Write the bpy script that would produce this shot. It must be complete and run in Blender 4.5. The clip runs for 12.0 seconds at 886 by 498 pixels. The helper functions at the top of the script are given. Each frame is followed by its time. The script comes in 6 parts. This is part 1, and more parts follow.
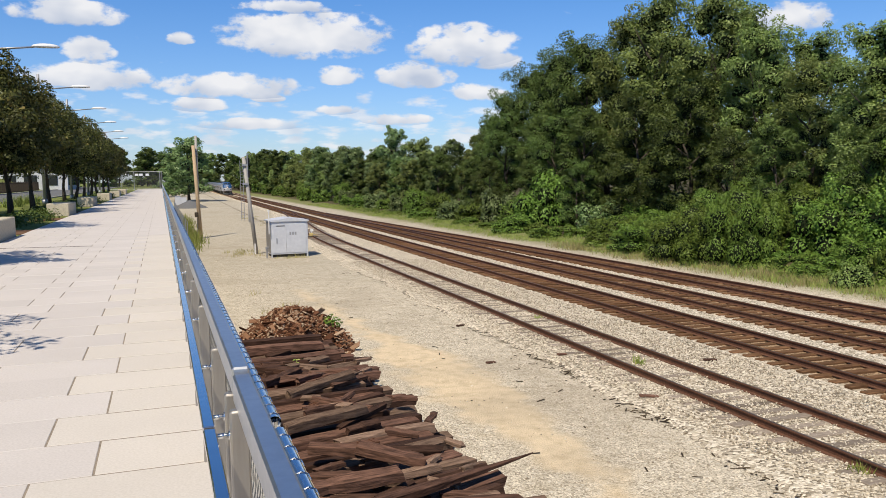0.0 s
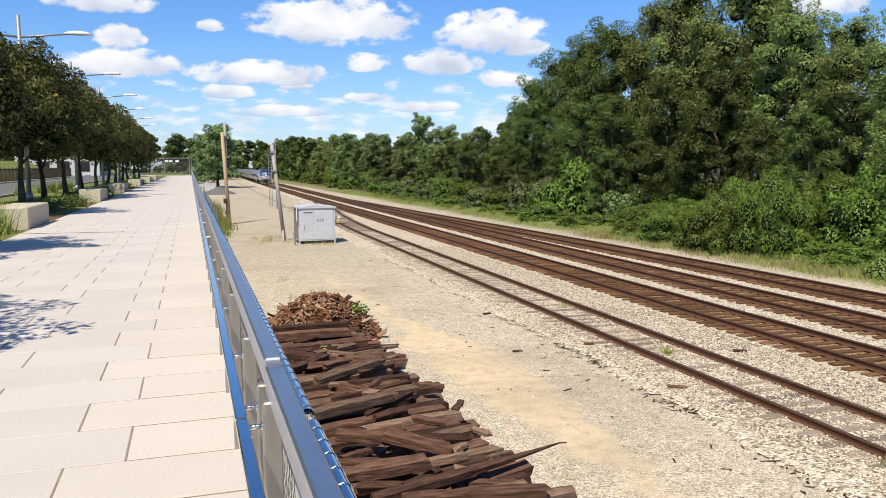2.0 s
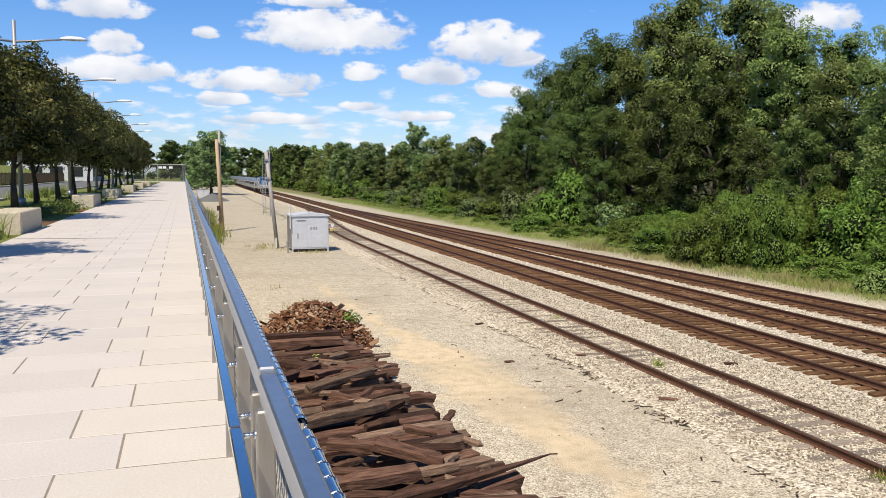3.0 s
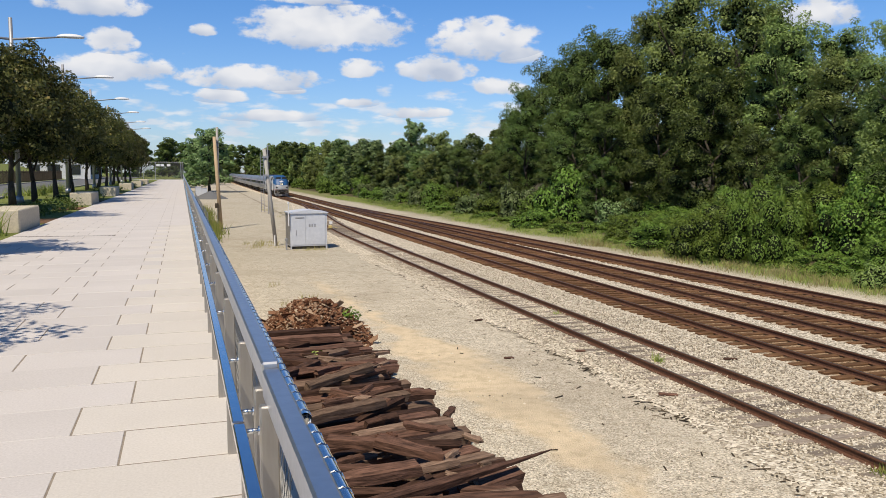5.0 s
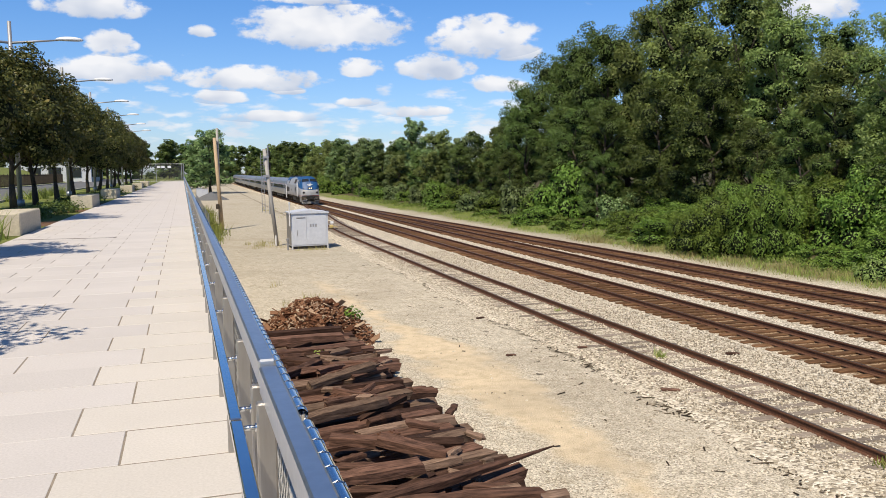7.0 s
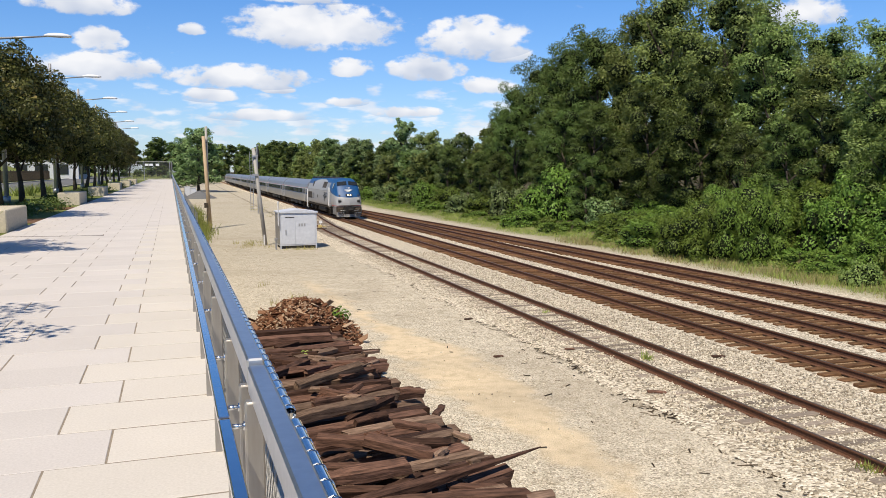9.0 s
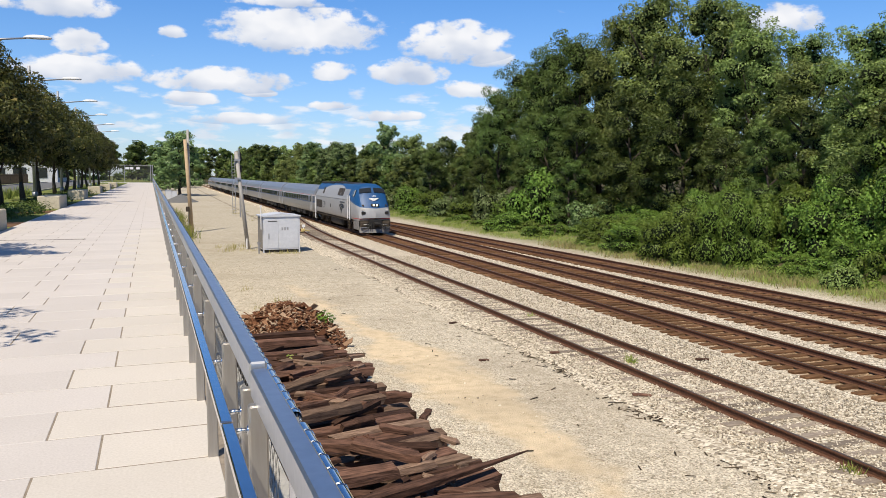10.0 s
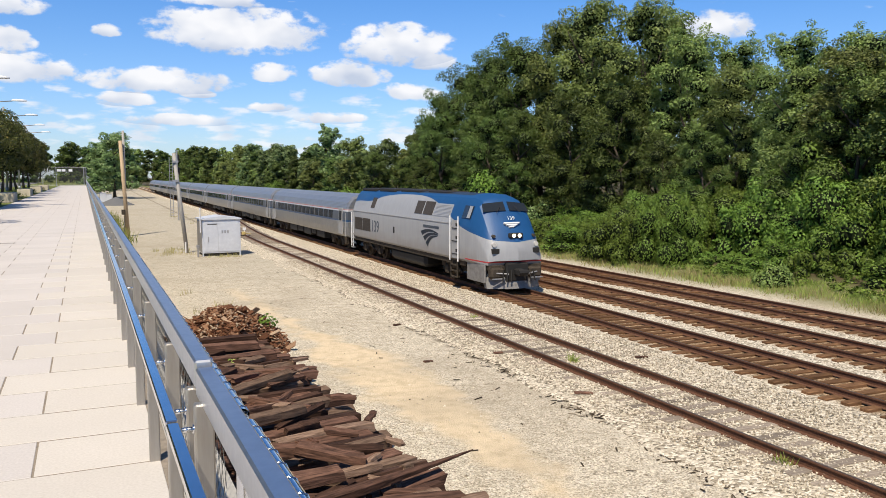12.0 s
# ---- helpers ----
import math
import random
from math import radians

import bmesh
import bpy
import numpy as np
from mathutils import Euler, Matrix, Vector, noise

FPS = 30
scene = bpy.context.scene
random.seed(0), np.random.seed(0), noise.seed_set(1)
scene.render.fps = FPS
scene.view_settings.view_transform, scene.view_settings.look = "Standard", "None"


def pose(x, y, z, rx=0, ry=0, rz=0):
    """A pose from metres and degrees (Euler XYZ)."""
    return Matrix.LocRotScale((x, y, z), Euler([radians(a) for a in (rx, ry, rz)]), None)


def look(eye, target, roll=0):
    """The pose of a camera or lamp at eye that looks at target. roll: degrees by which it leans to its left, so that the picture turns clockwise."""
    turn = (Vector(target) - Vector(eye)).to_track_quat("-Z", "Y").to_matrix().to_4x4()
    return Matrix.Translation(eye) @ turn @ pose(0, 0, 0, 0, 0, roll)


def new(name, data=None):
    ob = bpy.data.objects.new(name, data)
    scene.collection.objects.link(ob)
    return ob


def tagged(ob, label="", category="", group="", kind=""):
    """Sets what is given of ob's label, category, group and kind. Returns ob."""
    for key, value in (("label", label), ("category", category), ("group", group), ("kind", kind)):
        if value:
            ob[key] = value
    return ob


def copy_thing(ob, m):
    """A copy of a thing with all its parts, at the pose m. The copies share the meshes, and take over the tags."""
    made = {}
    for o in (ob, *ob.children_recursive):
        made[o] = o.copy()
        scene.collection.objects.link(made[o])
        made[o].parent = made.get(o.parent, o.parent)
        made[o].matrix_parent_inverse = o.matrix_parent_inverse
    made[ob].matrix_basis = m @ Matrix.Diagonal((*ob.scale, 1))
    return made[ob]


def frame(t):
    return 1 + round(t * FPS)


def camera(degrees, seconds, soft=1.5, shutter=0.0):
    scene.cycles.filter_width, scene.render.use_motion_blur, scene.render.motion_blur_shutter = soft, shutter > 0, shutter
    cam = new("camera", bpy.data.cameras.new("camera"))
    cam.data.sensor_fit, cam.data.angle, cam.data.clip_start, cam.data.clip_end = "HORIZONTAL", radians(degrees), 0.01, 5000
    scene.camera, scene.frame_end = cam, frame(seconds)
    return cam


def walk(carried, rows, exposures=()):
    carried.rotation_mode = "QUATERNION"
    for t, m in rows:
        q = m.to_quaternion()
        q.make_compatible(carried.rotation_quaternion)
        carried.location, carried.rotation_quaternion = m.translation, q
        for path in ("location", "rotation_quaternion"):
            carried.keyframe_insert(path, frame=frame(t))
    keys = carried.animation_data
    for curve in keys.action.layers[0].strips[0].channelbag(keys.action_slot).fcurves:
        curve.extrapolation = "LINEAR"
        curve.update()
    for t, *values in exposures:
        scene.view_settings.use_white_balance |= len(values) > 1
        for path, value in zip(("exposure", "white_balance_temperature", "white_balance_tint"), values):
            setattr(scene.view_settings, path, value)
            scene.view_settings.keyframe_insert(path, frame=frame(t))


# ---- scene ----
cam = camera(58.5, 12.0, soft=0.8)
PATH = [
    (0, (0.051, -0.019, 1.719), (0.716, 1.858, 1.538), -0.7),
    (0.5, (0.067, 0.005, 1.724), (0.726, 1.886, 1.555), -0.2),
    (1, (0.062, -0.003, 1.734), (0.713, 1.881, 1.572), -0.2),
    (1.5, (0.044, 0.008, 1.733), (0.657, 1.903, 1.559), -0.5),
    (2, (0.039, 0.03, 1.729), (0.64, 1.926, 1.517), -0.5),
    (2.5, (0.035, 0.002, 1.744), (0.649, 1.897, 1.563), 0.1),
    (3, (0.026, -0.003, 1.742), (0.644, 1.889, 1.554), 0.2),
    (5, (0.014, 0.028, 1.727), (0.636, 1.919, 1.531), -0.0),
    (5.5, (0.02, 0.033, 1.721), (0.636, 1.926, 1.526), -0.4),
    (6, (0.022, 0.026, 1.724), (0.64, 1.918, 1.532), -0.6),
    (6.5, (0.026, 0.031, 1.721), (0.649, 1.921, 1.523), -0.7),
    (7, (0.034, 0.01, 1.718), (0.652, 1.902, 1.518), -0.7),
    (9, (0.026, -0.019, 1.724), (0.671, 1.864, 1.526), -0.1),
    (9.5, (0.0, -0.001, 1.72), (0.674, 1.872, 1.531), -0.0),
    (10, (-0.041, 0.026, 1.714), (0.646, 1.895, 1.526), 0.0),
    (10.5, (-0.065, -0.007, 1.721), (0.628, 1.86, 1.542), -0.1),
    (11, (-0.079, -0.032, 1.717), (0.663, 1.819, 1.564), -0.4),
    (11.5, (-0.064, 0.104, 1.68), (0.701, 1.944, 1.501), 0.3),
    (12, (-0.063, 0.004, 1.695), (0.757, 1.819, 1.513), -0.0),
]
# the camera's own slow changes of exposure
EXPOSURES = [(0, -0.15), (0.5, -0.08), (1, 0.04), (1.5, 0.06), (2, 0.05), (2.5, 0.0), (3, 0.0), (4.5, -0.15), (5, -0.21), (5.5, -0.19), (6, -0.1), (7, -0.07), (9, -0.04), (10, -0.05), (11, -0.08), (11.5, 0.0), (12, 0.0)]
walk(cam, [(t, look(e, g, r)) for t, e, g, r in PATH], EXPOSURES)

# ---- world, sun ----
SUN_FROM = Vector((-0.50, -0.62, 1.18)).normalized()
sun = new("sun", bpy.data.lights.new("sun", "SUN"))
sun.data.energy, sun.data.angle, sun.data.color = 5.45, radians(0.53), (1.0, 0.9, 0.738)
sun.matrix_world = look(SUN_FROM * 50, (0, 0, 0))

# clouds: azimuth from +y towards +x, elevation, half width, half height, all in degrees
CLOUDS = [
    (-5.1, 10.6, 3.5, 1.0), (-4.1, 8.4, 1.7, 1.0), (1.7, 9.4, 1.0, 0.5), (-4.2, 6.7, 4.1, 1.2), (4.7, 6.3, 5.1, 1.0),
    (10.1, 9.7, 6.1, 2.0), (21.2, 9.0, 4.1, 1.7), (17.8, 7.1, 2.9, 1.1), (12.4, 7.1, 1.8, 0.8), (23.6, 8.1, 2.0, 0.8),
    (8.6, 11.7, 3.7, 0.5), (16.4, 4.1, 2.5, 0.5), (12.0, 4.8, 1.5, 0.4), (6.1, 3.8, 3.5, 0.5), (22.0, 5.9, 2.5, 0.8),
    (42.6, 9.8, 3.1, 1.2), (2.8, 5.1, 2.0, 0.6), (7.3, 5.6, 1.2, 0.4),
]


def build_world():
    world = bpy.data.worlds.new("sky")
    scene.world = world
    world.use_nodes = True
    nt = world.node_tree
    nt.nodes.clear()
    N, L = nt.nodes.new, nt.links.new

    def put(socket, v):
        if isinstance(v, (int, float)):
            socket.default_value = v
        else:
            L(v, socket)

    def m(op, a, b=0.0, c=0.0):
        n = N("ShaderNodeMath")
        n.operation = op
        for i, v in enumerate((a, b, c)):
            put(n.inputs[i], v)
        return n.outputs[0]

    sky = N("ShaderNodeTexSky")
    sky.sky_type, sky.sun_disc = "NISHITA", False
    sky.sun_elevation = math.asin(SUN_FROM.z)
    sky.sun_rotation = math.atan2(SUN_FROM.x, SUN_FROM.y)
    sky.air_density, sky.dust_density, sky.ozone_density = 1.0, 0.4, 1.2
    co = N("ShaderNodeTexCoord")
    sep = N("ShaderNodeSeparateXYZ")
    L(co.outputs["Generated"], sep.inputs[0])
    az = m("MULTIPLY", m("ARCTAN2", sep.outputs[0], sep.outputs[1]), 57.29578)
    el = m("MULTIPLY", m("ARCSINE", sep.outputs[2]), 57.29578)
    comb = N("ShaderNodeCombineXYZ")
    put(comb.inputs[0], az)
    put(comb.inputs[1], m("MULTIPLY", el, 1.6))
    puff = N("ShaderNodeTexNoise")
    puff.inputs["Scale"].default_value, puff.inputs["Detail"].default_value, puff.inputs["Roughness"].default_value = 0.62, 7, 0.56
    L(comb.outputs[0], puff.inputs["Vector"])
    wisp_at = N("ShaderNodeCombineXYZ")
    put(wisp_at.inputs[0], m("MULTIPLY", az, 0.8))
    put(wisp_at.inputs[1], m("MULTIPLY", el, 2.4))
    wisp = N("ShaderNodeTexNoise")
    wisp.inputs["Scale"].default_value, wisp.inputs["Detail"].default_value = 0.5, 7
    L(wisp_at.outputs[0], wisp.inputs["Vector"])
    field, low = 0.0, 0.0
    for a, e, sa, se in CLOUDS:
        dx = m("DIVIDE", m("SUBTRACT", az, a), sa * 1.12)
        up = m("DIVIDE", m("SUBTRACT", el, e), se * 1.15)
        # flat bases: below the middle the edge comes sooner
        dy = m("MULTIPLY", up, m("ADD", 1.0, m("MULTIPLY", m("LESS_THAN", up, 0.0), 0.45)))
        d = m("SUBTRACT", 1.0, m("ADD", m("MULTIPLY", dx, dx), m("MULTIPLY", dy, dy)))
        field = m("MAXIMUM", field, d)
        low = m("MAXIMUM", low, m("MULTIPLY", m("GREATER_THAN", d, 0.0), m("SUBTRACT", 0.35, up)))
    # haze of thin cloud low over the horizon, and scattered cloud in the rest of the sky
    band = m("MULTIPLY", m("SUBTRACT", 1.0, m("MINIMUM", 1.0, m("DIVIDE", m("ABSOLUTE", m("SUBTRACT", el, 3.4)), 4.6))), 0.52)
    rest = m("MULTIPLY", m("GREATER_THAN", m("ABSOLUTE", m("SUBTRACT", az, 18.0)), 36.0), 0.12)
    rest = m("MAXIMUM", rest, m("MULTIPLY", m("GREATER_THAN", el, 14.0), 0.08))
    billow = N("ShaderNodeTexNoise")
    billow.inputs["Scale"].default_value, billow.inputs["Detail"].default_value = 0.30, 2.5
    L(comb.outputs[0], billow.inputs["Vector"])
    dens = m("ADD", m("MULTIPLY", field, 1.2), m("MULTIPLY", m("SUBTRACT", puff.outputs[0], 0.5), m("ADD", 1.2, m("MULTIPLY", m("MINIMUM", 1.0, m("MULTIPLY", field, 4.0)), 1.6))))
    soft = N("ShaderNodeMapRange")
    soft.interpolation_type = "SMOOTHSTEP"
    put(soft.inputs[0], dens)
    soft.inputs[1].default_value, soft.inputs[2].default_value = 0.16, 0.78
    thin = N("ShaderNodeMapRange")
    thin.interpolation_type = "SMOOTHSTEP"
    put(thin.inputs[0], m("ADD", m("MAXIMUM", band, rest), m("MULTIPLY", m("SUBTRACT", wisp.outputs[0], 0.5), 2.2)))
    thin.inputs[1].default_value, thin.inputs[2].default_value = 0.36, 0.74
    cover = m("MAXIMUM", m("MULTIPLY", soft.outputs[0], 0.97), m("MULTIPLY", thin.outputs[0], 0.72))
    shade = N("ShaderNodeMix")
    shade.data_type = "RGBA"
    put(shade.inputs[0], m("MINIMUM", 1.0, m("MAXIMUM", 0.0, m("ADD", m("MULTIPLY", low, 0.75), m("MULTIPLY", m("SUBTRACT", 0.56, billow.outputs[0]), 2.6)))))
    shade.inputs[6].default_value, shade.inputs[7].default_value = (0.98, 0.98, 1.0, 1), (0.57, 0.64, 0.78, 1)
    strength = N("ShaderNodeMix")
    strength.data_type, strength.blend_type = "RGBA", "MULTIPLY"
    strength.inputs[0].default_value = 1.0
    L(sky.outputs[0], strength.inputs[6])
    tint = N("ShaderNodeMix")
    tint.data_type = "RGBA"
    put(tint.inputs[0], m("MINIMUM", 1.0, m("MAXIMUM", 0.0, m("DIVIDE", el, 14.0))))
    tint.inputs[6].default_value, tint.inputs[7].default_value = (0.092, 0.109, 0.149, 1), (0.053, 0.097, 0.152, 1)
    # deeper and darker towards the zenith
    high = N("ShaderNodeMix")
    high.data_type = "RGBA"
    put(high.inputs[0], m("MINIMUM", 1.0, m("MAXIMUM", 0.0, m("DIVIDE", m("SUBTRACT", el, 14.0), 36.0))))
    L(tint.outputs[2], high.inputs[6])
    high.inputs[7].default_value = (0.044, 0.064, 0.088, 1)
    L(high.outputs[2], strength.inputs[7])
    mix = N("ShaderNodeMix")
    mix.data_type = "RGBA"
    put(mix.inputs[0], cover)
    L(strength.outputs[2], mix.inputs[6])
    L(shade.outputs[2], mix.inputs[7])
    bg = N("ShaderNodeBackground")
    bg.inputs[1].default_value = 1.0
    L(mix.outputs[2], bg.inputs[0])
    out = N("ShaderNodeOutputWorld")
    L(bg.outputs[0], out.inputs[0])


build_world()


# ---- materials ----
def material(name, build):
    mat = bpy.data.materials.new(name)
    mat.use_nodes = True
    nt = mat.node_tree
    bsdf = nt.nodes["Principled BSDF"]
    build(nt, bsdf)
    return mat


def noise_node(nt, scale, detail=4.0, space="Object", rough=0.55, stretch=None):
    co = nt.nodes.new("ShaderNodeTexCoord")
    n = nt.nodes.new("ShaderNodeTexNoise")
    n.inputs["Scale"].default_value, n.inputs["Detail"].default_value, n.inputs["Roughness"].default_value = scale, detail, rough
    if space == "World":
        source = nt.nodes.new("ShaderNodeNewGeometry").outputs["Position"]
    else:
        source = co.outputs[space]
    if stretch:
        mp = nt.nodes.new("ShaderNodeMapping")
        mp.inputs["Scale"].default_value = stretch
        nt.links.new(source, mp.inputs[0])
        source = mp.outputs[0]
    nt.links.new(source, n.inputs["Vector"])
    return n.outputs[0]


def ramp(nt, fac, stops):
    r = nt.nodes.new("ShaderNodeValToRGB")
    while len(r.color_ramp.elements) < len(stops):
        r.color_ramp.elements.new(0.5)
    for e, (p, c) in zip(r.color_ramp.elements, stops):
        e.position, e.color = p, (*c, 1)
    nt.links.new(fac, r.inputs[0])
    return r.outputs[0]


def mixed(nt, fac, a, b, kind="MIX"):
    n = nt.nodes.new("ShaderNodeMix")
    n.data_type, n.blend_type = "RGBA", kind
    for i, v in ((0, fac), (6, a), (7, b)):
        if isinstance(v, (int, float)):
            n.inputs[i].default_value = v
        elif isinstance(v, tuple):
            n.inputs[i].default_value = (*v, 1)
        else:
            nt.links.new(v, n.inputs[i])
    return n.outputs[2]


def calc(nt, op, a, b=0.0):
    n = nt.nodes.new("ShaderNodeMath")
    n.operation = op
    for i, v in ((0, a), (1, b)):
        if isinstance(v, (int, float)):
            n.inputs[i].default_value = v
        else:
            nt.links.new(v, n.inputs[i])
    return n.outputs[0]


def relief(nt, bsdf, height, strength, distance):
    b = nt.nodes.new("ShaderNodeBump")
    b.inputs["Strength"].default_value, b.inputs["Distance"].default_value = strength, distance
    nt.links.new(height, b.inputs["Height"])
    nt.links.new(b.outputs[0], bsdf.inputs["Normal"])


def surface(name, dark, light, scale=8.0, rough=0.8, metal=0.0, bump=0.3, depth=0.01, coarse=0.7, space="Object", random_amount=0.0, stretch=None):
    """A worn surface between two colours, with fine grain and coarse stains."""
    def build(nt, bsdf):
        fine = noise_node(nt, scale, 6, space, 0.6, stretch)
        large = noise_node(nt, coarse, 3, space)
        mid = tuple((a + b) / 2 for a, b in zip(dark, light))
        c = ramp(nt, fine, [(0.3, dark), (0.5, mid), (0.7, light)])
        c = mixed(nt, calc(nt, "MULTIPLY", large, 0.5), c, tuple(v * 0.7 for v in mid))
        if random_amount:
            r = nt.nodes.new("ShaderNodeObjectInfo").outputs["Random"]
            k = calc(nt, "ADD", 1.0 - random_amount, calc(nt, "MULTIPLY", r, 2 * random_amount))
            hsv = nt.nodes.new("ShaderNodeHueSaturation")
            nt.links.new(k, hsv.inputs["Value"])
            nt.links.new(c, hsv.inputs["Color"])
            c = hsv.outputs[0]
        nt.links.new(c, bsdf.inputs["Base Color"])
        bsdf.inputs["Roughness"].default_value, bsdf.inputs["Metallic"].default_value = rough, metal
        bsdf.inputs["Specular IOR Level"].default_value = 0.12 if rough > 0.78 else 0.5
        relief(nt, bsdf, fine, bump, depth)
    return material(name, build)


def leaf_material(name, dark, light, yellow, gloss=0.45):
    def build(nt, bsdf):
        rnd = nt.nodes.new("ShaderNodeNewGeometry").outputs["Random Per Island"]
        info = nt.nodes.new("ShaderNodeObjectInfo").outputs["Random"]
        patch = noise_node(nt, 0.55, 4, "World")
        mid = tuple(a * 0.45 + b * 0.55 for a, b in zip(dark, light))
        c = ramp(nt, rnd, [(0.0, dark), (0.25, mid), (0.86, light), (1.0, yellow)])
        shift = nt.nodes.new("ShaderNodeMapRange")
        nt.links.new(patch, shift.inputs[0])
        shift.inputs[1].default_value, shift.inputs[2].default_value = 0.38, 0.66
        c = mixed(nt, calc(nt, "MULTIPLY", shift.outputs[0], 0.6), c, mid)
        hsv = nt.nodes.new("ShaderNodeHueSaturation")
        nt.links.new(calc(nt, "ADD", 0.70, calc(nt, "MULTIPLY", info, 0.64)), hsv.inputs["Value"])
        nt.links.new(calc(nt, "ADD", 0.480, calc(nt, "MULTIPLY", info, 0.036)), hsv.inputs["Hue"])
        nt.links.new(c, hsv.inputs["Color"])
        c = hsv.outputs[0]
        nt.links.new(c, bsdf.inputs["Base Color"])
        bsdf.inputs["Roughness"].default_value, bsdf.inputs["Specular IOR Level"].default_value = gloss, 0.16
        tr = nt.nodes.new("ShaderNodeBsdfTranslucent")
        nt.links.new(mixed(nt, 1.0, c, (1.1, 1.25, 0.6), "MULTIPLY"), tr.inputs[0])
        mx = nt.nodes.new("ShaderNodeMixShader")
        mx.inputs[0].default_value = 0.09
        nt.links.new(bsdf.outputs[0], mx.inputs[1])
        nt.links.new(tr.outputs[0], mx.inputs[2])
        nt.links.new(mx.outputs[0], nt.nodes["Material Output"].inputs[0])
    return material(name, build)


def gravel_material():
    """Packed stone dust: pale grey gravel, worn sandy wheel tracks, brown damp patches."""
    def build(nt, bsdf):
        geo = nt.nodes.new("ShaderNodeNewGeometry").outputs["Position"]
        sep = nt.nodes.new("ShaderNodeSeparateXYZ")
        nt.links.new(geo, sep.inputs[0])
        vor = nt.nodes.new("ShaderNodeTexVoronoi")
        vor.inputs["Scale"].default_value = 34.0
        nt.links.new(geo, vor.inputs["Vector"])
        cell = nt.nodes.new("ShaderNodeSeparateColor")
        nt.links.new(vor.outputs["Color"], cell.inputs[0])
        lumps = nt.nodes.new("ShaderNodeTexVoronoi")
        lumps.inputs["Scale"].default_value = 13.0
        nt.links.new(geo, lumps.inputs["Vector"])
        lump = nt.nodes.new("ShaderNodeSeparateColor")
        nt.links.new(lumps.outputs["Color"], lump.inputs[0])
        fine = noise_node(nt, 30, 4, "World")
        mid = noise_node(nt, 0.9, 5, "World")
        big = noise_node(nt, 0.16, 4, "World")
        stone = ramp(nt, cell.outputs[0], [(0.0, (0.17, 0.14, 0.10)), (0.35, (0.49, 0.43, 0.33)), (0.75, (0.70, 0.62, 0.49)), (1.0, (0.95, 0.85, 0.68))])
        pick = calc(nt, "MULTIPLY", calc(nt, "GREATER_THAN", lump.outputs[0], 0.80), calc(nt, "LESS_THAN", lumps.outputs["Distance"], 0.42))
        stone = mixed(nt, calc(nt, "MULTIPLY", pick, 0.75), stone, ramp(nt, lump.outputs[1], [(0.0, (0.24, 0.20, 0.155)), (0.4, (0.55, 0.50, 0.41)), (1.0, (0.86, 0.81, 0.71))]))
        stone = mixed(nt, calc(nt, "MULTIPLY", mid, 0.55), stone, (0.52, 0.45, 0.345))
        # greyer, finer stone dust farther along the yard
        grey = nt.nodes.new("ShaderNodeMapRange")
        grey.interpolation_type = "SMOOTHSTEP"
        nt.links.new(calc(nt, "ADD", sep.outputs[1], calc(nt, "MULTIPLY", mid, 14.0)), grey.inputs[0])
        grey.inputs[1].default_value, grey.inputs[2].default_value = 36.0, 62.0
        stone = mixed(nt, calc(nt, "MULTIPLY", grey.outputs[0], 0.7), stone, mixed(nt, fine, (0.33, 0.295, 0.23), (0.55, 0.495, 0.395)))
        sand = ramp(nt, fine, [(0.3, (0.61, 0.49, 0.325)), (0.7, (0.75, 0.61, 0.425))])
        # the sandy track winds along the yard, from near the siding to the debris and on past the cabinet
        wind = nt.nodes.new("ShaderNodeMapRange")
        nt.links.new(sep.outputs[1], wind.inputs[0])
        wind.inputs[1].default_value, wind.inputs[2].default_value = 20.0, 36.0
        wind.inputs[3].default_value, wind.inputs[4].default_value = 6.95, 6.0
        away = calc(nt, "ABSOLUTE", calc(nt, "SUBTRACT", sep.outputs[0], wind.outputs[0]))
        near = nt.nodes.new("ShaderNodeMapRange")
        near.interpolation_type = "SMOOTHSTEP"
        broad = nt.nodes.new("ShaderNodeMapRange")
        broad.interpolation_type = "SMOOTHSTEP"
        nt.links.new(calc(nt, "ABSOLUTE", calc(nt, "SUBTRACT", sep.outputs[1], 19.0)), broad.inputs[0])
        broad.inputs[1].default_value, broad.inputs[2].default_value = 9.0, 1.0
        nt.links.new(calc(nt, "SUBTRACT", calc(nt, "ADD", away, calc(nt, "MULTIPLY", mid, 2.2)), calc(nt, "MULTIPLY", broad.outputs[0], 0.75)), near.inputs[0])
        near.inputs[1].default_value, near.inputs[2].default_value = 1.75, 1.0
        ends = nt.nodes.new("ShaderNodeMapRange")
        ends.interpolation_type = "SMOOTHSTEP"
        nt.links.new(calc(nt, "ABSOLUTE", calc(nt, "SUBTRACT", sep.outputs[1], 22.0)), ends.inputs[0])
        ends.inputs[1].default_value, ends.inputs[2].default_value = 20.0, 9.0
        k = calc(nt, "MULTIPLY", near.outputs[0], ends.outputs[0])
        c = mixed(nt, k, stone, sand)
        blotch = noise_node(nt, 2.6, 8, "World", 0.7)
        c = mixed(nt, 1.0, c, ramp(nt, blotch, [(0.34, (0.80, 0.78, 0.74)), (0.52, (1.0, 1.0, 1.0)), (0.7, (1.10, 1.10, 1.10))]), "MULTIPLY")
        dirt = nt.nodes.new("ShaderNodeMapRange")
        dirt.interpolation_type = "SMOOTHSTEP"
        nt.links.new(big, dirt.inputs[0])
        dirt.inputs[1].default_value, dirt.inputs[2].default_value = 0.5, 0.68
